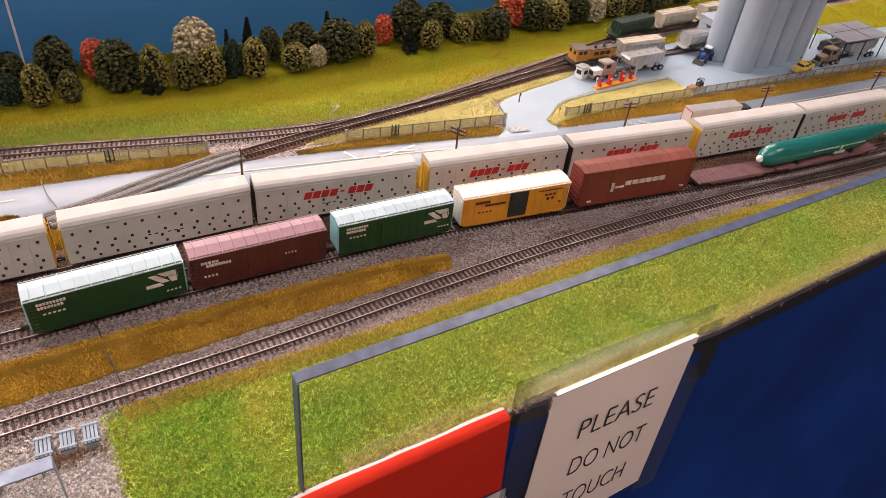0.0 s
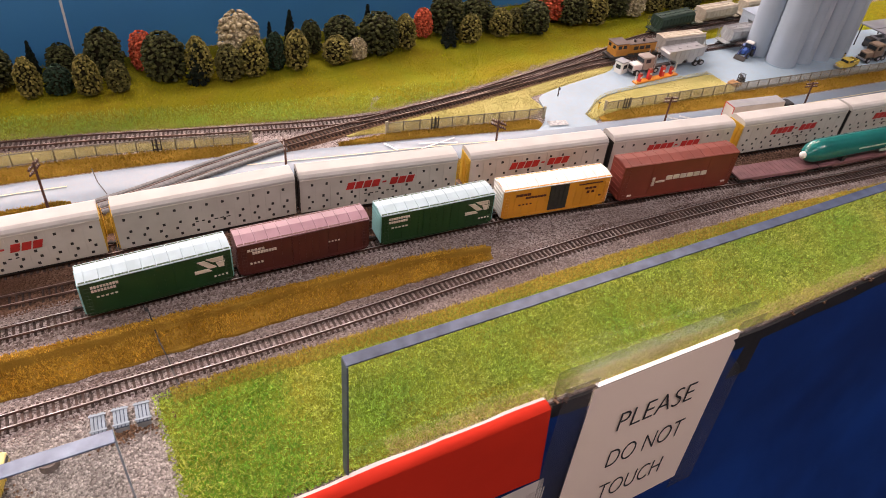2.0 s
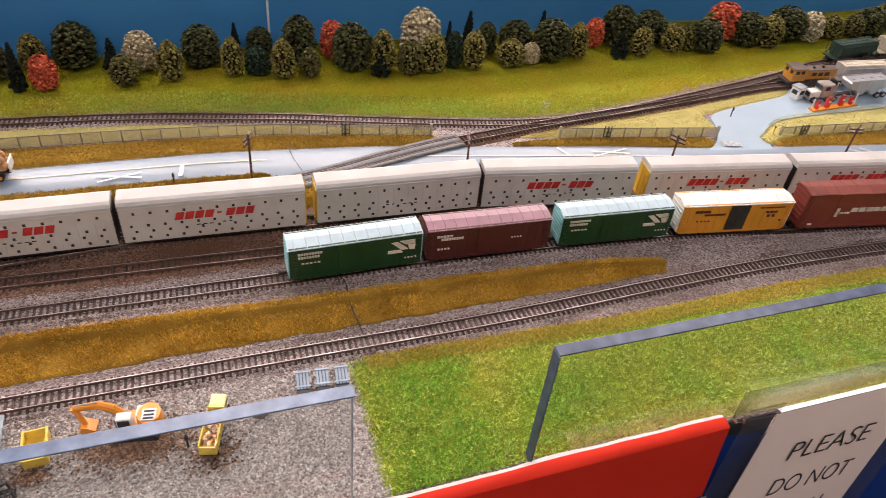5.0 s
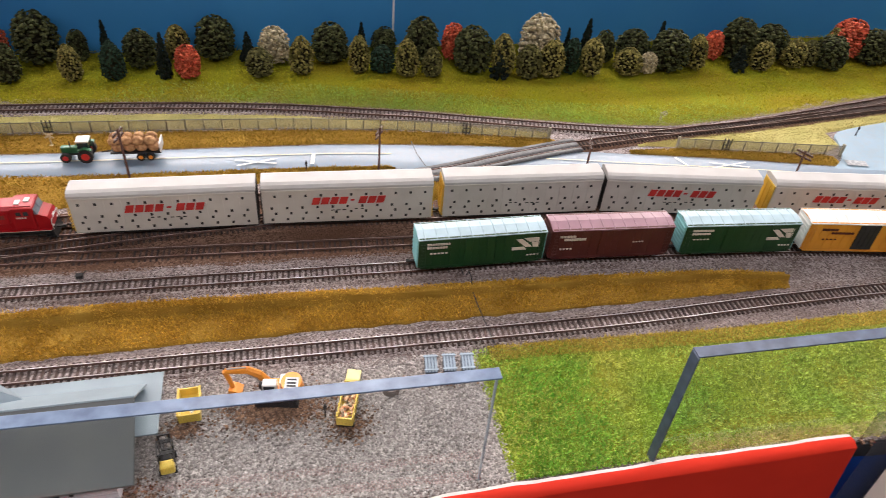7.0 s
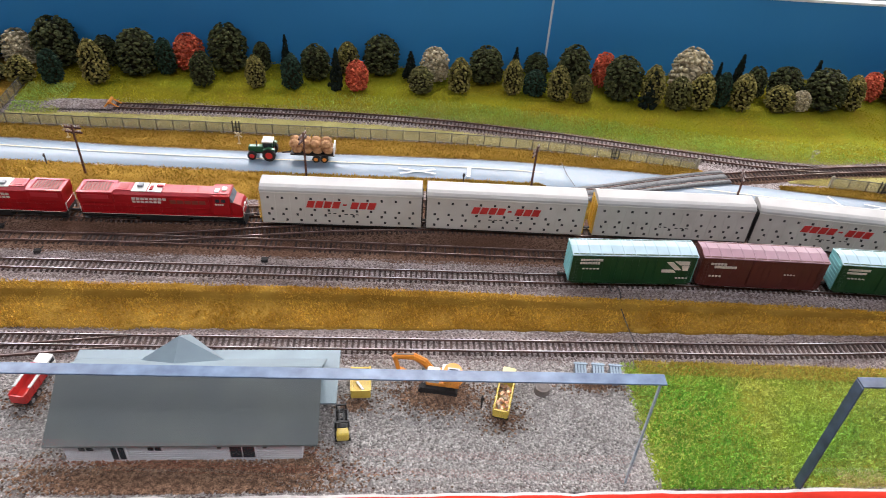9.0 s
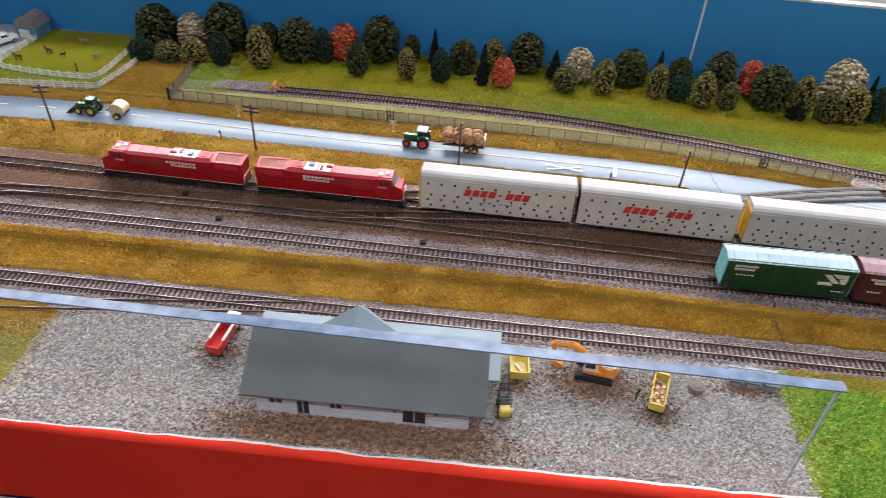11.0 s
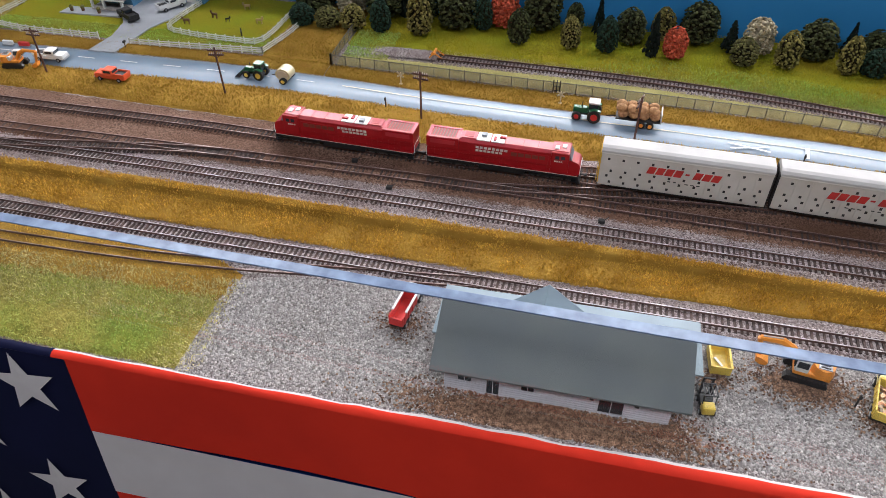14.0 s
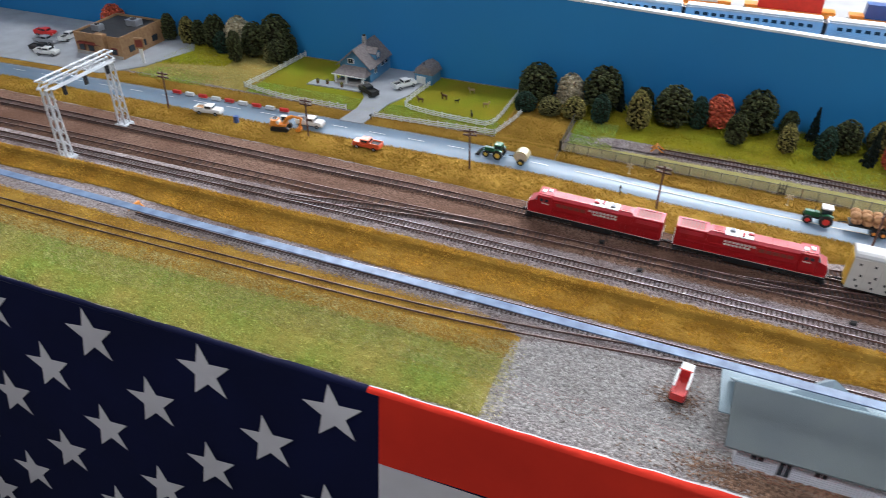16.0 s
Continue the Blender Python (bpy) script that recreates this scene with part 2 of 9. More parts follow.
PAPER = mat("paper", (0.95, 0.79, 0.68), 0.7, dark=(0.92, 0.76, 0.65), scale=5)
PAPER_EDGE = mat("paper_white", (0.86, 0.86, 0.86), 0.6, dark=(0.82, 0.82, 0.83), scale=5)
INK = mat("ink_black", (0.02, 0.02, 0.022), 0.6, scale=20)
TAPE = clear("clear_tape", (0.90, 0.91, 0.92), 0.30, 0.10)
BLACK = mat("black_plastic", (0.018, 0.018, 0.020), 0.5, scale=100)
DARK = mat("dark_metal", (0.028, 0.026, 0.026), 0.6, dark=(0.016, 0.015, 0.015), scale=80)
GREY = mat("grey_plastic", (0.33, 0.35, 0.38), 0.5, scale=50)
WHITE = mat("white_plastic", (0.76, 0.76, 0.74), 0.4, dark=(0.70, 0.70, 0.68), scale=60)
TYRE = mat("tyre", (0.02, 0.02, 0.02), 0.8, scale=300)
GLASS = mat("dark_window", (0.03, 0.04, 0.05), 0.08, scale=20)
WALL = mat("hall_wall", (0.19, 0.185, 0.18), 0.8, dark=(0.17, 0.165, 0.16), scale=2)
FLOOR = mat("hall_carpet", (0.10, 0.10, 0.12), 0.95, dark=(0.07, 0.07, 0.085), scale=3, bump=0.3, bump_scale=400)
CEILING = mat("ceiling_tile", (0.30, 0.30, 0.295), 0.9, dark=(0.26, 0.26, 0.255), scale=80)
LIGHT_PANEL = glow("light_panel", (1.0, 0.97, 0.92), 6.0)


# ---- helpers for shapes ----
def link_mesh(name, me, parent=None, label="", m=None):
    ob = new(name, me)
    if parent is not None:
        ob.parent = parent
    if label:
        tagged(ob, label)
    return ob


def part(name, bm, material, parent=None, label="", smooth=False):
    """Links a bmesh as one mesh object under a thing or under a part."""
    me = bpy.data.meshes.new(name)
    bmesh.ops.recalc_face_normals(bm, faces=bm.faces)
    bm.to_mesh(me)
    bm.free()
    me.materials.append(material)
    if smooth:
        me.shade_smooth()
        me.set_sharp_from_angle(angle=radians(40))
    return link_mesh(name, me, parent, label)


def thing(name, m, label, category, group="", kind=""):
    ob = new(name)
    ob.empty_display_size = 0.01
    ob.matrix_world = m
    return tagged(ob, label, category, group, kind)


def box(bm, x, y, z, sx, sy, sz, bevel=0.0, rot=None):
    """A box about its centre; bevel rounds its edges; rot is a matrix about its centre."""
    m = Matrix.Translation((x, y, z)) @ (rot or Matrix.Identity(4)) @ Matrix.Diagonal((sx, sy, sz, 1))
    r = bmesh.ops.create_cube(bm, size=1.0, matrix=m)
    if bevel:
        edges = list({e for v in r["verts"] for e in v.link_edges})
        bmesh.ops.bevel(bm, geom=edges, offset=bevel, segments=2, affect="EDGES", profile=0.6)
    return bm


def cyl(bm, x, y, z, r, h, axis="z", seg=12, r2=None):
    rot = {"z": Matrix.Identity(4), "x": Matrix.Rotation(radians(90), 4, "Y"), "y": Matrix.Rotation(radians(90), 4, "X")}[axis]
    bmesh.ops.create_cone(bm, cap_ends=True, segments=seg, radius1=r, radius2=r if r2 is None else r2, depth=h, matrix=Matrix.Translation((x, y, z)) @ rot)
    return bm


def rod(bm, a, b, r, seg=6, r2=None):
    a, b = Vector(a), Vector(b)
    d = b - a
    m = Matrix.Translation((a + b) / 2) @ d.to_track_quat("Z", "Y").to_matrix().to_4x4()
    bmesh.ops.create_cone(bm, cap_ends=True, segments=seg, radius1=r, radius2=r if r2 is None else r2, depth=d.length, matrix=m)
    return bm


def prism(bm, outline, y0, y1):
    """An outline of (x, z) pairs drawn out from y0 to y1."""
    a = [bm.verts.new((x, y0, z)) for x, z in outline]
    b = [bm.verts.new((x, y1, z)) for x, z in outline]
    bm.faces.new(a)
    bm.faces.new(b[::-1])
    for i in range(len(a)):
        j = (i + 1) % len(a)
        bm.faces.new((a[i], b[i], b[j], a[j]))
    return bm


def one(name, fn, material, parent, label="", smooth=False):
    bm = bmesh.new()
    fn(bm)
    return part(name, bm, material, parent, label, smooth)


def boxes(name, rows, material, parent, label="", bevel=0.0):
    bm = bmesh.new()
    for r in rows:
        box(bm, *r, bevel)
    return part(name, bm, material, parent, label)


def G(x, y, z=0.0):
    """Plan units to metres, z above the layout's ground in metres."""
    return Vector((K * x, K * y, TOP + z))


def from_arrays(name, verts, faces, material):
    """A mesh from numpy arrays; all faces have the same number of corners."""
    me = bpy.data.meshes.new(name)
    nv, nf, k = len(verts), len(faces), faces.shape[1]
    me.vertices.add(nv)
    me.vertices.foreach_set("co", verts.astype(np.float32).ravel())
    me.loops.add(nf * k)
    me.loops.foreach_set("vertex_index", faces.astype(np.int32).ravel())
    me.polygons.add(nf)
    me.polygons.foreach_set("loop_start", np.arange(0, nf * k, k, dtype=np.int32))
    me.materials.append(material)
    me.update(calc_edges=True)
    me.validate()
    return me


def curve_y(line, x):
    """y of a plan line at x, with gently rounded corners."""
    xs, ys = [p[0] for p in line], [p[1] for p in line]
    return sum(np.interp(np.asarray(x) + d, xs, ys) for d in (-0.03, -0.015, 0, 0.015, 0.03)) / 5


def relief(x, y, size, amount):
    return amount * noise.noise(Vector((x / size, y / size, 0.7)))


def sheet(name, front, back, x0, x1, material, z=0.001, rough=0.0, crown=0.0, label="", ny=8, step=0.012, profile=None, wobble=0.0):
    """A sheet of ground between two plan lines, with its edges turned down to the base."""
    nx = max(2, int((x1 - x0) / step))
    xs = np.linspace(x0, x1, nx + 1)
    fy, by = curve_y(front, xs), curve_y(back, xs)
    verts = []
    for i, x in enumerate(xs):
        wf = relief(x, 1.0, 0.02, wobble) + relief(x, 5.0, 0.006, wobble * 0.6)
        wb = relief(x, 9.0, 0.02, wobble) + relief(x, 7.0, 0.006, wobble * 0.6)
        for j in range(ny + 1):
            v = j / ny
            y = (fy[i] + wf) * (1 - v) + (by[i] + wb) * v
            h = z + crown * math.sin(math.pi * v) + (profile(v) if profile else 0)
            h += relief(x, y, 0.035, rough) + relief(x, y, 0.009, rough * 0.5)
            edge = min(v, 1 - v) * ny
            if edge < 0.5:
                h = min(h, -0.0005)
            verts.append(G(x, y, h))
    faces = [(i * (ny + 1) + j, (i + 1) * (ny + 1) + j, (i + 1) * (ny + 1) + j + 1, i * (ny + 1) + j + 1) for i in range(nx) for j in range(ny)]
    me = from_arrays(name, np.array(verts), np.array(faces), material)
    me.shade_smooth()
    return tagged(new(name, me), label or "scenic ground sheet", "ground", kind="structure")


def blades(name, front, back, x0, x1, count, length, material, label, height=None, width=0.0007, seed=1, lean=0.8, fade=0.0):
    """Standing fibres, one sliver each, between two plan lines; fade thins them out towards the ends and the back."""
    rng = np.random.default_rng(seed)
    x = rng.uniform(x0, x1, count)
    v = rng.uniform(0.01, 0.99, count)
    if fade:
        keep = (rng.uniform(size=count) < np.clip(np.minimum(x - x0, x1 - x) / fade, 0, 1)) & (rng.uniform(size=count) < 1.15 - v)
        x, v = x[keep], v[keep]
        count = len(x)
    fy, by = curve_y(front, x), curve_y(back, x)
    y = fy * (1 - v) + by * v
    z = TOP + (height(x, y, v) if height else 0.001)
    base = np.stack([x * K, y * K, np.broadcast_to(z, x.shape)], 1)
    a = rng.uniform(0, 2 * np.pi, count)
    w = np.stack([np.cos(a), np.sin(a), np.zeros(count)], 1) * width * rng.uniform(0.6, 1.4, (count, 1))
    b = rng.uniform(0, 2 * np.pi, count)
    t = rng.uniform(0.2, lean, count)
    ln = length * rng.uniform(0.5, 1.25, count)
    gx, gy = base[:, 0], base[:, 1]
    tuft = np.sin(gx * 410 + 2.5 * np.sin(gy * 290)) * np.sin(gy * 520 + 2.5 * np.sin(gx * 230)) + 0.7 * np.sin(gx * 830 + 3 * np.sin(gy * 610)) * np.sin(gy * 900)
    ln *= 1 + 0.55 * np.clip(tuft, -1, 1)
    tip = np.stack([np.cos(b) * t, np.sin(b) * t, np.ones(count)], 1) * ln[:, None]
    verts = np.stack([base - w, base + w, base + tip], 1).reshape(-1, 3)
    faces = np.arange(count * 3).reshape(-1, 3)
    return tagged(new(name, from_arrays(name, verts, faces, material)), label, "grass", kind="stuff")


def smooth_line(points, step=0.004):
    """A plan line through the points, evenly spaced (Catmull-Rom)."""
    p = [Vector((*q, 0)).to_2d() for q in points]
    p = [2 * p[0] - p[1]] + p + [2 * p[-1] - p[-2]]
    out = []
    for i in range(1, len(p) - 2):
        n = max(2, int((p[i + 1] - p[i]).length / 0.002))
        for k in range(n):
            t = k / n
            out.append(0.5 * (2 * p[i] + (p[i + 1] - p[i - 1]) * t + (2 * p[i - 1] - 5 * p[i] + 4 * p[i + 1] - p[i + 2]) * t * t
                              + (3 * p[i] - p[i - 1] - 3 * p[i + 1] + p[i + 2]) * t ** 3))
    out.append(p[-2])
    xy = np.array([(q.x, q.y) for q in out]) * K
    s = np.r_[0, np.cumsum(np.hypot(*np.diff(xy, axis=0).T))]
    n = max(2, int(s[-1] / step))
    u = np.linspace(0, s[-1], n + 1)
    return np.stack([np.interp(u, s, xy[:, 0]), np.interp(u, s, xy[:, 1])], 1), s[-1]


def at_length(line, total, d):
    """Place and heading (degrees) at d metres along a line from smooth_line."""
    i = min(max(d / total, 0), 1) * (len(line) - 1)
    k = min(int(i), len(line) - 2)
    q = line[k] + (line[k + 1] - line[k]) * (i - k)
    t = line[min(k + 2, len(line) - 1)] - line[max(k - 1, 0)]
    return q, math.degrees(math.atan2(t[1], t[0]))

# ---- the hall ----
def slab(name, x0, x1, y0, y1, z0, z1, material, label, category):
    return tagged(boxes(name, [((x0 + x1) / 2, (y0 + y1) / 2, (z0 + z1) / 2, x1 - x0, y1 - y0, z1 - z0)], material, None), label, category, kind="structure")


slab("floor", -6, 6, -4, 7, -0.1, 0.0, FLOOR, "dark carpeted exhibition hall floor", "floor")
slab("ceiling", -6, 6, -4, 7, 3.2, 3.3, CEILING, "pale tiled ceiling of the hall", "ceiling")
slab("wall_north", -6.2, 6.2, 7, 7.2, 0, 3.2, WALL, "plain painted hall wall", "wall")
slab("wall_south", -6.2, 6.2, -4.2, -4, 0, 3.2, WALL, "plain painted hall wall", "wall")
slab("wall_west", -6.2, -6, -4, 7, 0, 3.2, WALL, "plain painted hall wall", "wall")
slab("wall_east", 6, 6.2, -4, 7, 0, 3.2, WALL, "plain painted hall wall", "wall")


def ceiling_light(x, y, sx, sy):
    t = thing("ceiling_light", pose(x, y, 3.2), "white framed rectangular ceiling light panel, switched on", "ceiling light", "ceiling lights")
    boxes("frame", [(0, sy / 2, -0.02, sx + 0.04, 0.02, 0.04), (0, -sy / 2, -0.02, sx + 0.04, 0.02, 0.04), (sx / 2 + 0.01, 0, -0.02, 0.02, sy - 0.02, 0.04), (-sx / 2 - 0.01, 0, -0.02, 0.02, sy - 0.02, 0.04)], WHITE, t)
    boxes("diffuser", [(0, 0, -0.006, sx - 0.004, sy - 0.024, 0.008)], LIGHT_PANEL, t)


for lx in (-2.7, -0.9, 0.9, 2.7):
    ceiling_light(lx, 4.3, 1.3, 0.25)
for lx in (-2.2, 0.0, 2.2):
    ceiling_light(lx, 2.1, 1.2, 0.4)
    ceiling_light(lx, -0.6, 1.2, 0.5)

# ---- the layout's plan lines, in plan units: x along the front, y away from it ----
X0, X1 = -2.7, 2.4
FRONT = 0.37
BACK = 1.221
REAR = 1.25                 # where the neighbouring layout begins
ROAD_NEAR = [(-2.7, 0.84), (-1.9, 0.885), (-1.16, 0.893), (-0.78, 0.899), (-0.6, 0.886), (-0.3, 0.869), (-0.046, 0.857), (0.056, 0.847), (0.207, 0.819), (0.328, 0.799), (0.459, 0.775), (0.586, 0.749), (0.712, 0.72), (1.1, 0.66), (1.7, 0.60), (2.4, 0.55)]
ROAD_FAR = [(-2.7, 0.895), (-1.9, 0.94), (-1.2, 0.957), (-0.9, 0.96), (-0.7, 0.95), (-0.55, 0.935), (-0.39, 0.926), (-0.2, 0.921), (0, 0.914), (0.17, 0.894), (0.276, 0.877), (0.394, 0.851), (0.537, 0.824), (0.706, 0.785), (0.804, 0.769), (1.016, 0.735), (1.277, 0.711), (1.7, 0.672), (2.4, 0.62)]
FENCE = [(-0.741, 0.990), (-0.482, 0.979), (-0.266, 0.970), (-0.077, 0.959), (0.105, 0.938), (0.292, 0.898)]
FENCE_MID = [(0.475, 0.856), (0.59, 0.835), (0.718, 0.812)]
FENCE_EAST = [(0.819, 0.793), (1.103, 0.766), (1.318, 0.743), (1.58, 0.716), (2.2, 0.66)]
TRACK_LINES = {
    "front": [(-1.28, 0.562), (-1.0, 0.556), (-0.5, 0.547), (0.0, 0.538), (0.25, 0.534), (0.45, 0.538), (0.65, 0.537), (0.9, 0.521), (1.3, 0.482), (2.4, 0.41)],
    "grass_spur": [(-2.6, 0.52), (-1.5, 0.506), (-1.1, 0.506), (-0.865, 0.507), (-0.715, 0.514), (-0.56, 0.53), (-0.42, 0.5455)],
    "main": [(-2.7, 0.66), (-1.7, 0.675), (-1.0, 0.675), (-0.6, 0.667), (-0.4, 0.660), (-0.2, 0.654), (0.05, 0.646), (0.2, 0.643), (0.384, 0.631), (0.546, 0.615), (0.79, 0.576), (1.02, 0.54), (1.4, 0.505), (2.4, 0.43)],
    "middle": [(-2.7, 0.70), (-1.7, 0.717), (-1.06, 0.7165), (-0.61, 0.716), (-0.4, 0.711), (-0.2, 0.703), (0.06, 0.690), (0.2, 0.682), (0.36, 0.666), (0.5, 0.640), (0.62, 0.606), (0.72, 0.588)],
    "back_main": [(-2.7, 0.765), (-1.8, 0.782), (-1.1, 0.778), (-0.86, 0.776), (-0.63, 0.765), (-0.5, 0.760), (-0.35, 0.755), (-0.1, 0.746), (0.07, 0.737), (0.26, 0.727), (0.4, 0.708), (0.543, 0.682), (0.711, 0.655), (1.0, 0.61), (1.4, 0.565), (2.4, 0.49)],
    "crossover": [(-0.52, 0.7145), (-0.44, 0.7145), (-0.32, 0.729), (-0.215, 0.740), (-0.1, 0.746)],
    "west_crossover": [(-1.2, 0.675), (-1.1, 0.678), (-0.97, 0.697), (-0.84, 0.714), (-0.74, 0.7165)],
    "mill_spur": [(-0.5, 0.760), (-0.396, 0.768), (-0.25, 0.781), (-0.09, 0.796), (0.03, 0.812), (0.128, 0.828), (0.22, 0.852), (0.31, 0.871), (0.4, 0.884), (0.5, 0.896), (0.64, 0.909), (0.78, 0.924), (0.92, 0.937), (1.05, 0.928), (1.15, 0.919), (1.25, 0.914), (1.3, 0.913)],
    "back_siding": [(-0.58, 1.046), (-0.41, 1.042), (-0.236, 1.033), (-0.075, 1.015), (0.05, 0.991), (0.11, 0.979), (0.26, 0.941), (0.4, 0.909), (0.5, 0.899), (0.64, 0.912), (0.8, 0.939), (0.96, 0.969), (1.1, 1.002), (1.4, 1.012), (2.3, 1.01)],
}
TRACKS = {k: smooth_line(v) for k, v in TRACK_LINES.items()}

# ---- the layout's base ----
FRONT_LINE = [(-2.7, 0.368), (0.30, 0.368), (0.41, 0.3605), (0.55, 0.3535), (0.68, 0.3475), (0.85, 0.3505), (1.0, 0.3515), (1.5, 0.341), (2.4, 0.322)]


def base_board():
    bm = bmesh.new()
    outline = [(x, y - 0.0015) for x, y in FRONT_LINE] + [(X1, BACK), (X0, BACK)]
    top = [bm.verts.new(G(x, y)) for x, y in outline]
    low = [bm.verts.new(G(x, y, -0.05)) for x, y in outline]
    bm.faces.new(top)
    bm.faces.new(low[::-1])
    for i in range(len(top)):
        j = (i + 1) % len(top)
        bm.faces.new((top[i], low[i], low[j], top[j]))
    return tagged(part("layout_ground", bm, BALLAST), "wide bed of brown-grey model ballast", "ground", kind="structure")


base_board()
GRASS_Y = [(-2.7, 0.97), (-0.74, 0.995), (-0.48, 0.983), (-0.266, 0.975), (-0.077, 0.964), (0.105, 0.943), (0.3, 0.897), (0.36, 0.915), (0.42, 0.925), (0.5, 0.92), (0.64, 0.925), (0.8, 0.96), (0.96, 0.99), (1.1, 1.02), (2.4, 1.03)]
HILL_Y = [(-2.7, 1.06), (-0.55, 1.06), (-0.41, 1.056), (-0.236, 1.047), (-0.075, 1.03), (0.05, 1.007), (0.11, 0.995), (0.26, 0.957), (0.4, 0.926), (0.5, 0.914), (0.64, 0.928), (0.8, 0.956), (0.96, 0.985), (1.1, 1.015), (2.4, 1.02)]
SIDING_Y = [(-2.7, 1.03), (-0.55, 1.03), (-0.41, 1.028), (-0.236, 1.019), (-0.075, 1.001), (0.05, 0.976), (0.11, 0.964), (0.26, 0.927), (0.3, 0.914)]
BACK_LINE = [(-2.7, BACK), (2.4, BACK)]


def line_of(y):
    return [(-3, y), (3, y)]


def hill_profile(v):
    return 0.004 * v * v


hill = sheet("hill_grass", HILL_Y, BACK_LINE, -0.74, 2.4, SOIL_FIELD, 0.001, 0.0015, profile=hill_profile, ny=14, step=0.02, label="olive green grassy slope at the foot of the trees")
sheet("siding_strip", [(x, y + 0.004) for x, y in FENCE], SIDING_Y, -0.735, 0.295, SOIL_STRAW, 0.0012, 0.0006, ny=5, label="pale straw strip between fence and siding", wobble=0.002)
sheet("verge_far", ROAD_FAR, FENCE, -0.74, 0.30, SOIL_TAN, 0.0015, 0.0008, crown=0.002, ny=6, label="tan dry grass verge beyond the road")
sheet("verge_mid", ROAD_FAR, FENCE_MID, 0.40, 0.705, SOIL_TAN, 0.0015, 0.0008, crown=0.002, ny=6, label="tan dry grass verge beyond the road")
sheet("verge_east", ROAD_FAR, FENCE_EAST, 0.80, 2.2, SOIL_TAN, 0.0015, 0.0008, crown=0.002, ny=6, label="tan dry grass verge beyond the road")
LOT_FRONT = [(0.42, 0.868), (0.475, 0.86), (0.59, 0.838), (0.718, 0.816), (0.75, 0.85)]
LOT_BACK = [(0.42, 0.872), (0.5, 0.882), (0.64, 0.896), (0.74, 0.908)]
sheet("straw_triangle", LOT_FRONT, LOT_BACK, 0.42, 0.738, SOIL_STRAW, 0.0012, 0.0008, ny=6, label="pale straw grass beside the mill spur", wobble=0.002)
sheet("yard_grass", [(1.14, 0.950), (1.36, 0.946), (1.48, 0.903), (1.6, 0.863), (2.4, 0.798)], [(1.14, 0.985), (1.4, 0.995), (2.4, 0.99)], 1.15, 2.3, SOIL_FIELD, 0.0012, 0.001, ny=8, label="olive grass behind the mill yard")
sheet("straw_edge", [(0.738, 0.872), (0.8, 0.885), (0.932, 0.905), (0.96, 0.915)], [(0.738, 0.908), (0.8, 0.918), (0.95, 0.934)], 0.738, 0.955, SOIL_STRAW, 0.0012, 0.0008, ny=4, label="pale straw grass beside the mill spur")
NEAR_W = [(-2.7, 0.80), (-1.9, 0.83), (-1.1, 0.82), (-0.65, 0.803), (-0.5, 0.795), (-0.36, 0.798), (-0.22, 0.822), (-0.086, 0.833), (0.07, 0.844)]
NEAR_E = [(-0.03, 0.775), (0.145, 0.768), (0.273, 0.762), (0.409, 0.737), (0.56, 0.707), (0.727, 0.675), (1.1, 0.622), (2.4, 0.51)]
NEAR_E_BACK = [(-0.03, 0.78), (0.05, 0.797), (0.128, 0.812), (0.207, 0.819), (0.328, 0.799), (0.459, 0.775), (0.586, 0.749), (0.712, 0.72), (1.1, 0.66), (1.7, 0.60), (2.4, 0.55)]
sheet("verge_near_west", NEAR_W, ROAD_NEAR, -2.7, 0.06, SOIL_TAN, 0.002, 0.0012, crown=0.004, ny=8, label="tan dry grass bank between tracks and road", wobble=0.002)
sheet("verge_near_east", NEAR_E, NEAR_E_BACK, -0.03, 2.3, SOIL_TAN, 0.002, 0.0012, crown=0.004, ny=8, label="tan dry grass bank between tracks and road", wobble=0.002)
BANK_F = [(-2.7, 0.575), (-1.35, 0.60), (-1.2, 0.585), (-0.9, 0.572), (-0.55, 0.566), (-0.1, 0.566), (0.225, 0.561), (0.47, 0.558)]
BANK_B = [(-2.7, 0.627), (-1.6, 0.639), (-0.9, 0.637), (-0.584, 0.630), (-0.2, 0.621), (0.047, 0.607), (0.24, 0.598), (0.41, 0.585), (0.47, 0.566)]


def bank_profile(v):
    return 0.0150 * (0.42 * v + 0.58 * min(1, max(0, (v - 0.71) / 0.05))) * (1 if v < 0.95 else 0.5)


sheet("bank_grass", BANK_F, BANK_B, -2.7, 0.47, SOIL_TAN, 0.002, 0.0015, ny=40, profile=bank_profile, label="tan dry grass bank between the tracks", wobble=0.003)
LAWN_B = [(0.085, 0.519), (0.207, 0.514), (0.368, 0.506), (0.6, 0.506), (0.9, 0.492), (1.3, 0.452), (2.4, 0.39)]
sheet("lawn_east", FRONT_LINE, LAWN_B, 0.082, 2.3, SOIL_GREEN, 0.0015, 0.001, ny=10, label="bright green and yellow static grass lawn", wobble=0.0015)
LAWN_WB = [(-2.7, 0.46), (-1.2, 0.462), (-0.8, 0.468), (-0.66, 0.47)]
TAN_WB = [(-2.7, 0.56), (-1.35, 0.545), (-0.9, 0.536), (-0.72, 0.535), (-0.66, 0.495)]
sheet("lawn_west", FRONT_LINE, LAWN_WB, -2.7, -0.68, SOIL_WEST, 0.0015, 0.001, ny=8, label="green static grass lawn")
sheet("tan_west", [(x, y - 0.012) for x, y in LAWN_WB], TAN_WB, -2.7, -0.672, SOIL_TAN, 0.0012, 0.0008, ny=8, label="tan dry grass around the buried spur", wobble=0.003)
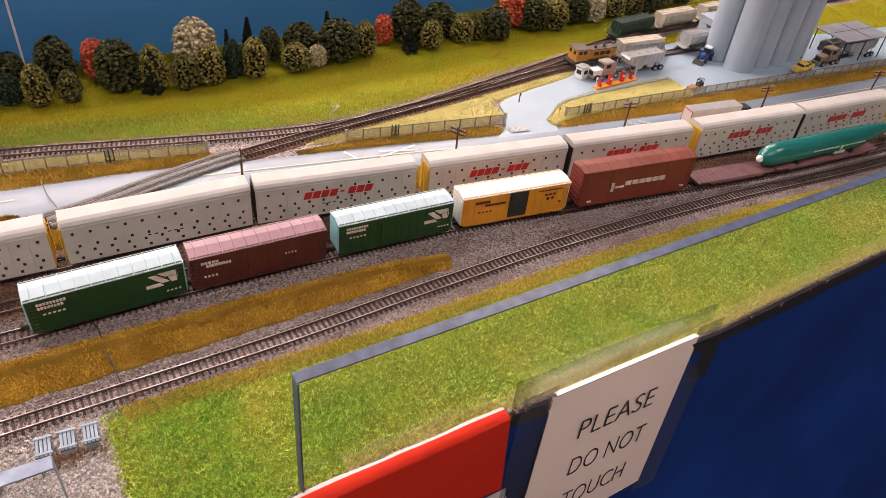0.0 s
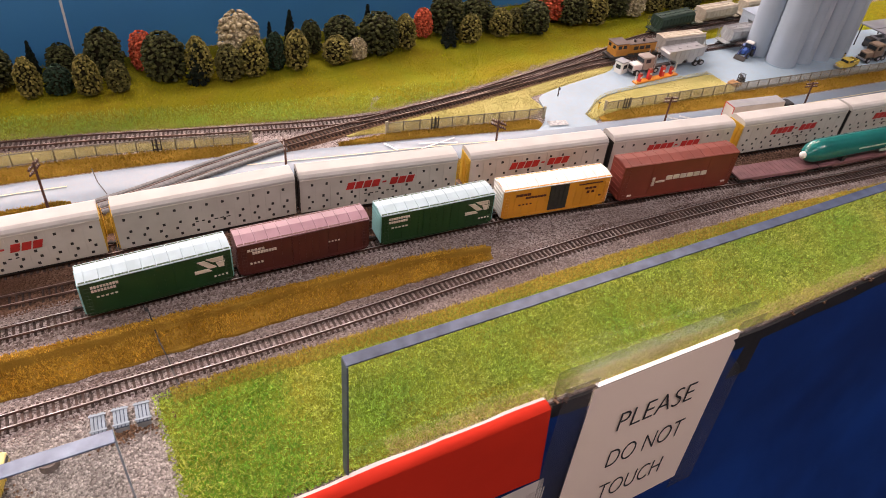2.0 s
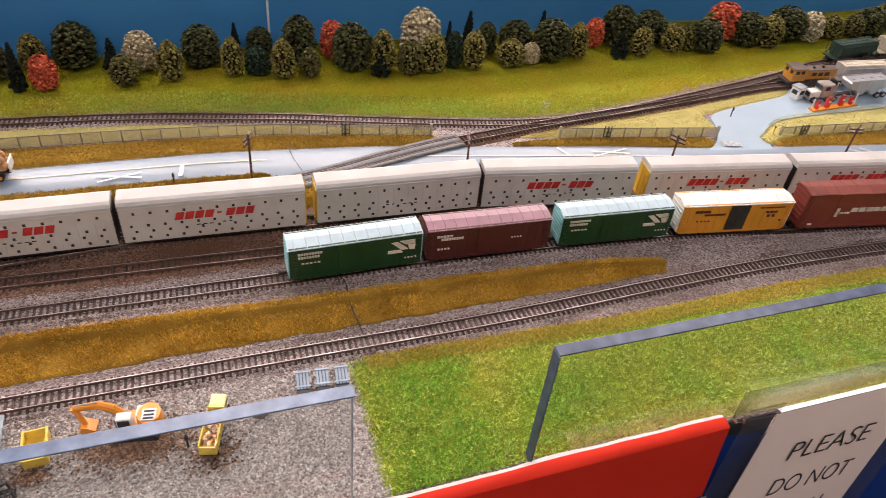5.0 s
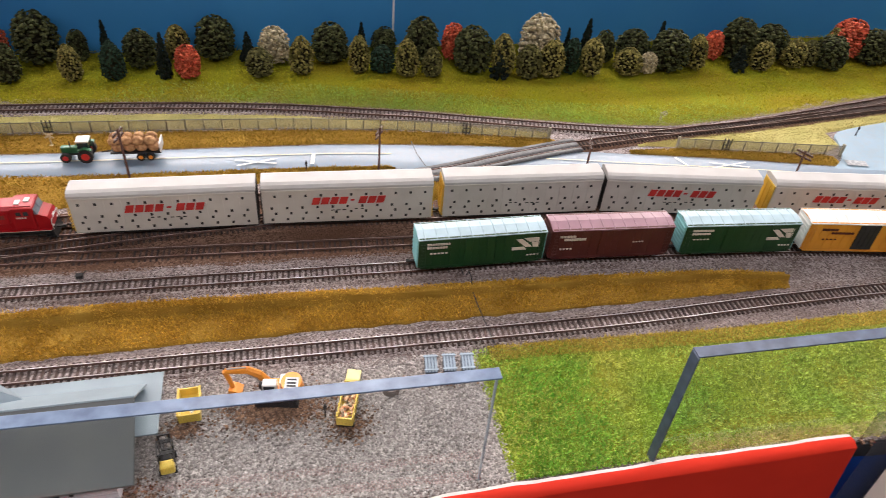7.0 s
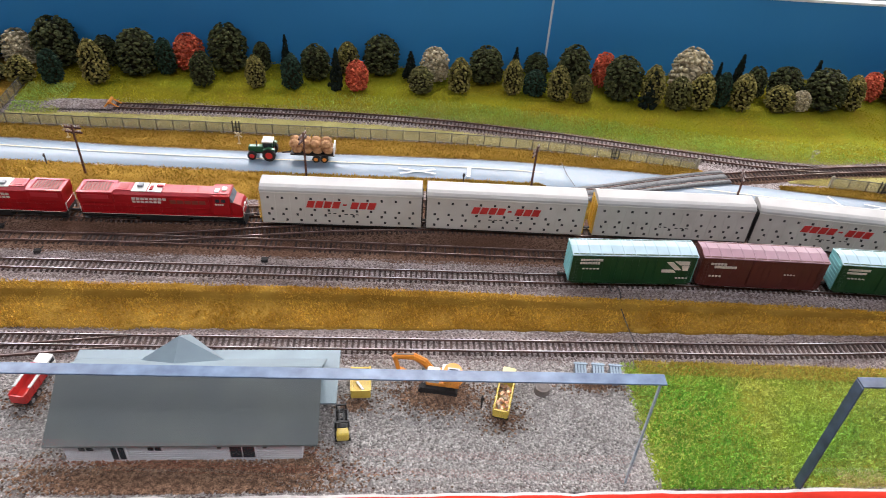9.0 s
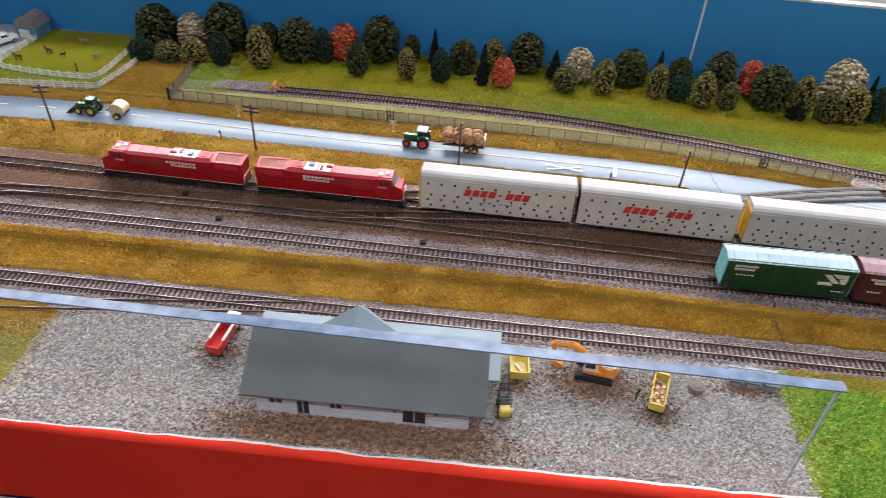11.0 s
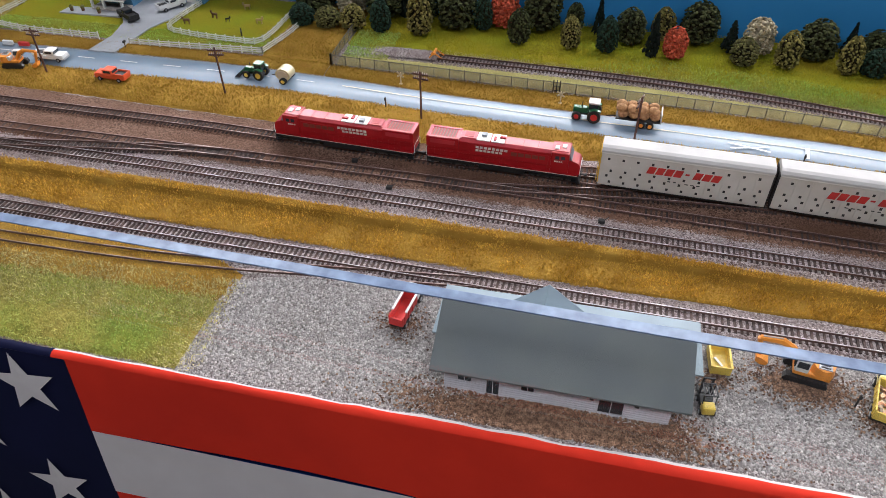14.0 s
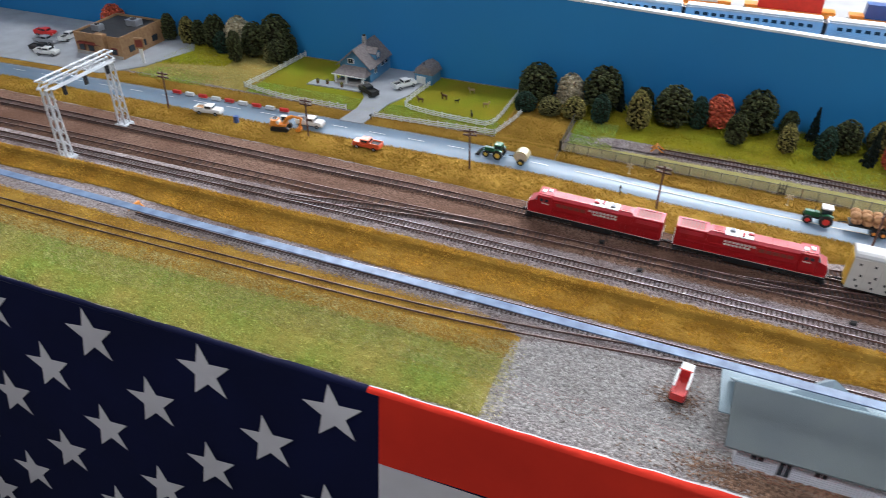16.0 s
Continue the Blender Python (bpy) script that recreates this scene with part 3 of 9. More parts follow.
GRAVEL_B = [(-0.69, 0.49), (-0.62, 0.515), (-0.4, 0.525), (0.09, 0.519)]
sheet("gravel_lot", FRONT_LINE, GRAVEL_B, -0.685, 0.09, GRAVEL, 0.0008, 0.0004, ny=8, label="light grey gravel yard", wobble=0.002)

BROWN_F = [(-2.7, 0.69), (-1.2, 0.70), (-0.6, 0.690), (-0.2, 0.676), (0.05, 0.667), (0.2, 0.655), (0.38, 0.640), (0.55, 0.618), (0.79, 0.582), (1.02, 0.545), (1.4, 0.508), (2.4, 0.435)]
BROWN_B = [(-2.7, 0.805), (-1.9, 0.835), (-1.1, 0.825), (-0.65, 0.808), (-0.36, 0.800), (-0.1, 0.782), (0.145, 0.772), (0.273, 0.766), (0.409, 0.741), (0.56, 0.711), (0.727, 0.679), (1.1, 0.626), (2.4, 0.514)]
sheet("brown_ballast", BROWN_F, BROWN_B, -2.7, 2.35, BALLAST_BROWN, 0.0007, 0.0003, ny=10, label="brown ballast around the rear tracks", wobble=0.004)

# ---- road, mill yard ----
sheet("road", ROAD_NEAR, ROAD_FAR, -2.7, 2.4, ROAD, 0.0030, 0.0, crown=0.0008, ny=6, step=0.01, label="pale grey two-lane model road with a light sheen")


def plate(name, outline, material, z, label, category="ground", depth=0.004, rounds=0):
    for _ in range(rounds):     # cut the corners to a smooth curve
        pairs = list(zip(outline, outline[1:] + outline[:1]))
        outline = [q for (ax, ay), (bx, by) in pairs for q in ((0.75 * ax + 0.25 * bx, 0.75 * ay + 0.25 * by), (0.25 * ax + 0.75 * bx, 0.25 * ay + 0.75 * by))]
    bm = bmesh.new()
    top = [bm.verts.new(G(x, y, z)) for x, y in outline]
    low = [bm.verts.new(G(x, y, z - depth)) for x, y in outline]
    bm.faces.new(top)
    for i in range(len(top)):
        j = (i + 1) % len(top)
        bm.faces.new((top[i], low[i], low[j], top[j]))
    return tagged(part(name, bm, material), label, category, kind="structure")


plate("mill_yard", [(0.668, 0.772), (0.700, 0.789), (0.722, 0.81), (0.738, 0.84), (0.746, 0.871), (0.798, 0.884), (0.87, 0.895), (0.932, 0.905), (0.952, 0.93), (1.10, 0.93), (1.14, 0.952), (1.36, 0.948), (1.48, 0.905), (1.6, 0.865), (2.35, 0.80), (2.35, 0.655), (1.58, 0.722), (1.318, 0.749), (1.089, 0.772), (1.088, 0.772), (1.088, 0.8365), (1.087, 0.8365), (0.98, 0.838), (0.87, 0.838), (0.84, 0.829), (0.81, 0.812), (0.796, 0.79), (0.786, 0.765), (0.776, 0.748)],
      CONCRETE, 0.0034, "smooth light grey concrete mill yard and driveway", rounds=2)
sheet("island_grass", [(0.786, 0.774), (0.812, 0.776), (0.83, 0.785), (1.103, 0.764)], [(0.786, 0.782), (0.80, 0.806), (0.815, 0.820), (0.85, 0.8365), (0.87, 0.841), (0.98, 0.842), (1.092, 0.839)], 0.786, 1.092, SOIL_STRAW, 0.0045, 0.0008, ny=6, label="yellow-green grass island beside the driveway")


def stripe(name, line_a, line_b, mix, x0, x1, width, material, label, z=0.0050):
    """A painted stripe that runs along between two plan lines."""
    n = max(2, int((x1 - x0) / 0.02))
    xs = np.linspace(x0, x1, n + 1)
    y = curve_y(line_a, xs) * (1 - mix) + curve_y(line_b, xs) * mix
    bm = bmesh.new()
    a = [bm.verts.new(G(x, q - width / 2, z)) for x, q in zip(xs, y)]
    b = [bm.verts.new(G(x, q + width / 2, z)) for x, q in zip(xs, y)]
    for i in range(n):
        bm.faces.new((a[i], a[i + 1], b[i + 1], b[i]))
    return tagged(part(name, bm, material), label, "road marking", kind="structure")


for sx0, sx1 in ((-0.7, 0.06), (0.27, 0.71), (0.79, 2.2)):
    stripe("centre_line", ROAD_NEAR, ROAD_FAR, 0.52, sx0, sx1, 0.0020, LINE_YELLOW, "worn pale yellow centre line")
for k in range(22):
    sx0 = -2.35 + k * 0.075
    stripe("lane_dash", ROAD_NEAR, ROAD_FAR, 0.5, sx0, sx0 + 0.03, 0.0022, LINE_WHITE, "thin white lane dash")


def mark(name, points, width, label, z=0.0053, material=LINE_WHITE):
    """Painted bars on the road between pairs of plan points."""
    bm = bmesh.new()
    for i, (a, b) in enumerate(points):
        a, b = Vector(G(*a, z + i * 0.0003)), Vector(G(*b, z + i * 0.0003))
        s = Vector((-(b - a).y, (b - a).x, 0)).normalized() * width * K / 2
        bm.faces.new([bm.verts.new(q) for q in (a - s, b - s, b + s, a + s)])
    return tagged(part(name, bm, material), label, "road marking", kind="structure")


mark("crossing_mark", [((-0.142, 0.868), (-0.092, 0.880)), ((-0.144, 0.881), (-0.092, 0.868))], 0.0028, "white painted railway crossing cross")
mark("crossing_mark", [((0.500, 0.797), (0.558, 0.806)), ((0.503, 0.810), (0.556, 0.793))], 0.0024, "white painted railway crossing cross")
mark("stop_bar", [((-0.047, 0.862), (-0.043, 0.888))], 0.005, "white painted stop bar")
mark("stop_bar", [((0.468, 0.805), (0.458, 0.828))], 0.0036, "white painted stop bar")
mark("stop_bar", [((0.712, 0.790), (0.742, 0.783))], 0.014, "faded white driveway paint", 0.0053, LINE_WORN)
mark("stop_bar", [((0.905, 0.738), (0.925, 0.715)), ((0.925, 0.734), (0.944, 0.712))], 0.006, "worn white painted road bars", 0.0053, LINE_WORN)


def module_seam(points, label):
    """A dark joint between two layout modules."""
    bm = bmesh.new()
    for (a, b) in zip(points, points[1:]):
        a, b = Vector(G(*a)), Vector(G(*b))
        s = Vector((0.0008, 0, 0))
        bm.faces.new([bm.verts.new(q) for q in (a - s, a + s, b + s, b - s)])
    return tagged(part("module_seam", bm, BLACK), label, "joint", kind="structure")


module_seam([(0.108, 0.519, 0.004), (0.106, 0.56, 0.004), (0.104, 0.575, 0.0075), (0.103, 0.596, 0.0095), (0.1025, 0.602, 0.0245), (0.102, 0.612, 0.0255), (0.1015, 0.618, 0.012), (0.101, 0.626, 0.0045), (0.098, 0.66, 0.004), (0.096, 0.70, 0.003), (0.094, 0.76, 0.003)], "thin dark joint between two modules")
module_seam([(0.10, 0.842, 0.0060), (0.094, 0.872, 0.0062), (0.092, 0.905, 0.0058)], "thin dark joint across the road")

# ---- backdrop, fascia ----
BD_WEST, BD_MID, BD_EAST = 0.309, 0.1855, 0.1275    # height of the backdrop at its west end, its joint and its east end


def backdrop_board(x0, x1, z0, z1):
    """A backdrop board whose top edge runs from height z0 to z1, with a white cap on it."""
    ya, yb = K * BACK, K * BACK + 0.012
    bm = bmesh.new()
    top = [(K * x0, TOP + z0), (K * x1, TOP + z1)]
    v = [[bm.verts.new((x, y, z)) for x, z in ((K * x0, 0.75), (K * x1, 0.75), top[1], top[0])] for y in (ya, yb)]
    bm.faces.new(v[0])
    bm.faces.new(v[1][::-1])
    for i in range(4):
        j = (i + 1) % 4
        bm.faces.new((v[0][i], v[0][j], v[1][j], v[1][i]))
    tagged(part("backdrop", bm, BACKDROP), "plain deep blue painted backdrop board", "backdrop", kind="structure")
    bm = bmesh.new()
    c = [[bm.verts.new((x, y, z + d)) for x, z in top for d in (0.0, 0.005)] for y in (ya - 0.002, yb + 0.004)]
    bm.faces.new((c[0][0], c[0][2], c[0][3], c[0][1]))
    bm.faces.new((c[1][0], c[1][1], c[1][3], c[1][2]))
    bm.faces.new((c[0][1], c[0][3], c[1][3], c[1][1]))
    bm.faces.new((c[0][0], c[1][0], c[1][2], c[0][2]))
    tagged(part("backdrop_cap", bm, WHITE_EDGE), "white cap along the backdrop", "trim", kind="structure")


backdrop_board(-2.7, 0.1143, BD_WEST, BD_MID)
backdrop_board(0.1179, 2.4, BD_MID - 0.004, BD_EAST)
slab("backdrop_joint", K * 0.1145, K * 0.1177, K * BACK - 0.0012, K * BACK + 0.010, 0.75, TOP + BD_MID - 0.006, WHITE_EDGE, "white joint strip between backdrop boards", "trim")
for (xa, ya), (xb, yb) in zip(FRONT_LINE, FRONT_LINE[1:]):
    bm = bmesh.new()
    rows = [[bm.verts.new(G(x, y - 0.0020 - d, z)) for x, y in ((xa, ya), (xb, yb))] for d, z in ((0, -0.003), (0.003, -0.003), (0.003, -0.09), (0, -0.09))]
    for i in range(4):
        j = (i + 1) % 4
        bm.faces.new((rows[i][0], rows[i][1], rows[j][1], rows[j][0]))
    tagged(part("fascia", bm, FASCIA), "black front edge of the layout", "trim", kind="structure")

# ---- tracks ----
RAIL_PROFILE = [(-0.0011, 0.0), (0.0011, 0.0), (0.0006, 0.0008), (0.0006, 0.0017), (0.0007, 0.0027), (-0.0007, 0.0027), (-0.0006, 0.0017), (-0.0006, 0.0008)]
GAUGE = 0.0165
TIE_Z, RAIL_Z = 0.0018, 0.0040
RAIL_TOP = TOP + RAIL_Z + 0.0027


def rail(parent, line, side, z, top=RAIL):
    d = np.gradient(line, axis=0)
    d /= np.hypot(d[:, 0], d[:, 1])[:, None]
    nrm = np.stack([-d[:, 1], d[:, 0]], 1)
    prof = np.array(RAIL_PROFILE)
    k = len(prof)
    verts = np.concatenate([np.c_[(p + n * side)[None] + n[None] * prof[:, :1], (TOP + z + prof[:, 1])[:, None]] for p, n in zip(line, nrm)])
    i = np.arange(len(line) - 1)[:, None] * k
    j = np.arange(k)[None]
    jn = (j + 1) % k
    faces = np.stack([i + j, i + k + j, i + k + jn, i + jn], -1).reshape(-1, 4)
    me = from_arrays("rail", verts, faces, RAIL_SIDE)
    me.materials.append(top)
    me.polygons.foreach_set("material_index", np.tile(np.array([0, 0, 0, 0, 1, 0, 0, 0], dtype=np.int32), len(line) - 1))
    return link_mesh("rail", me, parent)


def tie_mesh(material, half=0.0145):
    bm = bmesh.new()
    box(bm, 0, 0, 0.0011, 0.0028, 2 * half, 0.0022)
    me = bpy.data.meshes.new("tie")
    bm.to_mesh(me)
    bm.free()
    me.materials.append(material)
    return me


TIE_ONE = tie_mesh(TIE)
TIE_LATER = []              # single ties, set at the end of the file


def bed(name, line, label, half=0.021, material=BALLAST):
    """A shoulder of ballast under a track."""
    d = np.gradient(line, axis=0)
    d /= np.hypot(d[:, 0], d[:, 1])[:, None]
    nrm = np.stack([-d[:, 1], d[:, 0]], 1)
    rows = []
    for o, h in ((-half, -0.0005), (-half * 0.74, 0.0024), (half * 0.74, 0.0024), (half, -0.0005)):
        rows.append(np.c_[line + nrm * o, np.full(len(line), TOP + h)])
    verts = np.stack(rows, 1).reshape(-1, 3)
    i = np.arange(len(line) - 1)[:, None] * 4
    j = np.arange(3)[None]
    faces = np.stack([i + j, i + 4 + j, i + 5 + j, i + 1 + j], -1).reshape(-1, 4)
    me = from_arrays(name, verts, faces, material)
    me.shade_smooth()
    return me


def track(key, label, ballast=True, ties=True, single=None, z=0.0, sunk=0.0):
    line, total = TRACKS[key]
    t = tagged(new("track"), label, "track", "railway tracks", "structure")
    if ballast:
        link_mesh("ballast_bed", bed("ballast_bed", line, label, 0.021, BALLAST_BROWN if key in ("middle", "back_main", "mill_spur") else BALLAST), t)
    for s in (-1, 1):
        rail(t, line, s * (GAUGE / 2 + 0.0007), RAIL_Z + z, RAIL_GLARE if key in ("front", "main") else RAIL)
    if ties:
        n = int(total / 0.0072)
        rng = random.Random(key)
        bm_v, bm_f = [], []
        for k in range(n):
            q, a = at_length(line, total, (k + 0.5) * 0.0072)
            a += rng.uniform(-1.5, 1.5)
            m = pose(q[0], q[1], TOP + TIE_Z + z - sunk + rng.uniform(-0.0002, 0.0002) * (1 + 2000 * sunk), 0, 0, a)
            if single and single[0] <= q[0] / K <= single[1] and len([1 for r in TIE_LATER if r[0] is t]) < 300:
                TIE_LATER.append((t, m))
                continue
            base = len(bm_v)
            bm_v += [m @ Vector((sx * 0.0014, sy * 0.0145, sz * 0.0022)) for sz in (0, 1) for sx, sy in ((-1, -1), (1, -1), (1, 1), (-1, 1))]
            bm_f += [(base + 4, base + 5, base + 6, base + 7)] + [(base + i, base + (i + 1) % 4, base + 4 + (i + 1) % 4, base + 4 + i) for i in range(4)]
        if bm_v:
            tagged(link_mesh("ties", from_arrays("ties", np.array(bm_v), np.array(bm_f), TIE_GREY), t), kind="stuff")
    return t


track("front", "front model railway track on grey ballast", single=(-0.95, 0.85))
track("main", "main model railway track on brown-grey ballast", single=(-0.95, 0.85))
track("middle", "middle model railway track half buried in brown dirt", sunk=0.0014)
track("back_main", "rear main model railway track on brown ballast")
track("crossover", "model railway crossover between two tracks", ballast=False, z=0.0004)
track("west_crossover", "model railway crossover between two tracks", ballast=False, z=0.0004)
track("mill_spur", "rusty spur track that crosses the road", z=0.0007)
track("back_siding", "rusty siding at the foot of the hill")
track("grass_spur", "spur track half buried in tan grass", ballast=False, ties=False, z=-0.0015)


def crossing():
    """Rubber panels between and beside the rails where the spur crosses the road."""
    t = tagged(new("road_crossing"), "dark grey rubber road crossing panels", "road crossing", kind="structure")
    line, total = TRACKS["mill_spur"]
    xs = np.array([q[0] / K for q in line])
    part_line = line[(xs > 0.085) & (xs < 0.33)]
    d = np.gradient(part_line, axis=0)
    d /= np.hypot(d[:, 0], d[:, 1])[:, None]
    nrm = np.stack([-d[:, 1], d[:, 0]], 1)
    for lo, hi in ((-0.0068, 0.0068), (0.0105, 0.0190), (-0.0190, -0.0105)):
        verts, faces = [], []
        for p, n in zip(part_line, nrm):
            for o, h in ((lo, 0.004), (lo, 0.0072), (hi, 0.0072), (hi, 0.004)):
                verts.append((*(p + n * o), TOP + h))
        for i in range(len(part_line) - 1):
            for j in range(3):
                a = i * 4 + j
                faces.append((a, a + 4, a + 5, a + 1))
        link_mesh("panel", from_arrays("panel", np.array(verts), np.array(faces), CROSSING), t)


crossing()

# ---- clear panels, sign, flag and skirt along the front ----
def acrylic_panel(a, b, top, label, right=0.0125, edge_m=ACRYLIC_EDGE):
    """A thick clear sheet that stands on edge between two plan points, with its cut edges showing blue-grey."""
    a, b = G(*a), G(*b)
    c = (a + b) / 2
    t = thing("clear_panel", pose(c.x, c.y, TOP + 0.0005, 0, 0, math.degrees(math.atan2(b.y - a.y, b.x - a.x))), label, "safety screen", "clear safety screens")
    w, h, d = (b - a).length, top, 0.0125
    bm = bmesh.new()
    box(bm, 0, 0, h / 2, w - 0.006, d - 0.001, h - 0.004)
    bmesh.ops.delete(bm, geom=[f for f in bm.faces if abs(f.normal.y) < 0.5], context="FACES")     # the cut edges are parts of their own
    pane = part("pane", bm, ACRYLIC, t)
    pane.visible_shadow = False
    edge = one("top_edge", lambda bm: box(bm, 0, 0, h, w, d, 0.0016, 0.0005), edge_m, t, "blue-grey polished top edge")
    edge.visible_shadow = False
    for s, q in ((-1, d), (1, right)):
        boxes("side_edge", [(s * (w / 2 - 0.0008), (d - q) / 2, h / 2 - 0.001, 0.0016, q, h - 0.002)], edge_m if q > 0.01 else ACRYLIC_SIDE, t, "blue-grey polished side edge")
    return t


acrylic_panel((0.2085, 0.3715), (1.45, 0.3480), 0.1665, "clear acrylic safety screen along the lawn", edge_m=ACRYLIC_EDGE_DARK)
acrylic_panel((-2.3, 0.4330), (0.0555, 0.3735), 0.1680, "clear acrylic safety screen along the gravel yard", 0.003)


def front_y(x):
    """The layout's front edge, in metres, at x in metres."""
    return K * float(curve_y(FRONT_LINE, x / K))


def wavy_cloth(name, x0, x1, z0, z1, y, material, parent, label, amp=0.006, freq=9.0, top_wave=0.0, nx=120, nz=10, push=0.0, slant=0.0, low_wave=0.0):
    """Hanging cloth; y is a function of x; slant moves the lower edge along x at both ends."""
    verts = []
    for i in range(nx + 1):
        x = x0 + (x1 - x0) * i / nx
        tw = relief(x, 3.0, 0.09, top_wave) + relief(x, 8.0, 0.03, top_wave * 0.5)
        lw = relief(x, 3.6, 0.11, low_wave) + relief(x, 8.0, 0.05, low_wave * 0.4)
        for j in range(nz + 1):
            v = j / nz
            z = (z1 + tw) * (1 - v) + (z0 + lw) * v
            d = amp * math.sin(x * freq * 2 + 1.3 * math.sin(x * 3.1)) * (0.15 + v) + relief(x, z, 0.08, amp * 0.4) * v
            verts.append((x + slant * v, y(x) - push * (max(0.0, v - 0.36) if push > 0.1 else v) - d, z))
    n = nz + 1
    faces = [(i * n + j, i * n + j + 1, (i + 1) * n + j + 1, (i + 1) * n + j) for i in range(nx) for j in range(nz)]
    me = from_arrays(name, np.array(verts), np.array(faces), material)
    me.shade_smooth()
    return link_mesh(name, me, parent, label)


skirt = thing("table_skirt", pose(0, 0, 0), "deep blue cloth skirt hung along the layout front", "table skirt")
wavy_cloth("cloth", K * 0.36, K * 2.35, 0.004, TOP - 0.026, lambda x: front_y(x) - 0.0065, SKIRT, skirt, "", 0.0025, 7.0, 0.004, nx=160, nz=16, push=0.26)
wavy_cloth("cloth", K * -2.6, K * 0.38, 0.004, TOP - 0.034, lambda x: front_y(x) - 0.005, SKIRT, skirt, "", 0.002, 7.0, nx=160, push=0.0)

flag = thing("flag_bunting", pose(0, 0, 0), "red, white and blue flag draped over the layout's front edge", "flag")
STRIPE = 0.121
FX0, FXC, FX1 = K * -2.35, K * -0.789, K * 0.405


def flag_y(x):
    return K * (0.3565 - 0.0060 * (x / K + 0.2)) - 0.003


# the top of the cloth is laid back over the edge to the foot of the screens
verts = []
for i in range(181):
    x = FX0 + (FX1 - FX0) * i / 180
    back = min(front_y(x) + 0.004, K * 0.3665) + relief(x, 2.0, 0.05, 0.0028) + relief(x, 6.0, 0.016, 0.0012)
    for v in (0.0, 0.24, 0.6, 0.9, 1.0):
        verts.append((x, back * (1 - v) + (flag_y(x) - 0.0002) * v, TOP + 0.0048 + 0.0015 * math.sin(math.pi * v) - 0.003 * v ** 6 + relief(x, v, 0.05, 0.001)))
hem_faces = [(i * 5 + j, i * 5 + j + 1, i * 5 + j + 6, i * 5 + j + 5) for i in range(180) for j in range(4)]
hem_mesh = from_arrays("hem", np.array(verts), np.array(hem_faces), FLAG_WHITE)
hem_mesh.materials.append(FLAG_RED)
hem_mesh.materials.append(FLAG_NAVY)
split = int(180 * (FXC - FX0) / (FX1 - FX0))
hem_mesh.polygons.foreach_set("material_index", np.array([(2 if i < split else (0 if j < 1 else 1)) for i in range(180) for j in range(4)], dtype=np.int32))
hem_mesh.shade_smooth()
link_mesh("hem", hem_mesh, flag, "white frayed hem laid over the edge")
for k in range(5):
    wavy_cloth("stripe", FXC, FX1 + 0.006 * k, TOP + 0.003 - STRIPE * (k + 1), TOP + 0.003 - STRIPE * k, lambda x: flag_y(x) - 0.0008 * (k % 2) - 0.012 * k, FLAG_RED if k % 2 == 0 else FLAG_WHITE, flag,
               "red cloth stripe" if k % 2 == 0 else "white cloth stripe", 0.0030, 5.0, 0.0, 150, 4, 0.012, 0.0, 0.0)
canton = wavy_cloth("canton", FX0, FXC, TOP - 0.62, TOP + 0.003, lambda x: flag_y(x) - 0.0015, FLAG_NAVY, flag, "navy blue field", 0.0022, 4.0, 0.0, 140, 16, 0.060)


def star(x, z, r):
    bm = bmesh.new()
    pts = []
    lean = 0.060 / 0.62
    y = flag_y(x) - 0.0048 - lean * (TOP - z)
    for k in range(10):
        a = math.pi / 2 + k * math.pi / 5 + 0.12
        q = r if k % 2 == 0 else r * 0.40
        pts.append(bm.verts.new((x + 0.94 * q * math.cos(a), y + lean * q * math.sin(a), z + q * math.sin(a))))
    c = bm.verts.new((x, y - 0.0008, z))
    for k in range(10):
        bm.faces.new((c, pts[k], pts[(k + 1) % 10]))
    return part("star", bm, FLAG_WHITE, canton, "white sewn star")


for row in range(7):
    for col in range(9):
        sx = -0.845 - 0.174 * col - (0.087 if row % 2 else 0.0)
        if sx > -2.3:
            star(K * (sx - 0.006 * row), TOP - 0.050 - 0.098 * row, 0.052)

# white fringe strings at the flag's loose end
for i in range(7):
    one("fringe", lambda bm: box(bm, K * 0.385 + 0.004 * i, flag_y(K * 0.39) - 0.022, TOP - 0.19, 0.0012, 0.0008, 0.14), FLAG_WHITE, flag, "loose white thread")


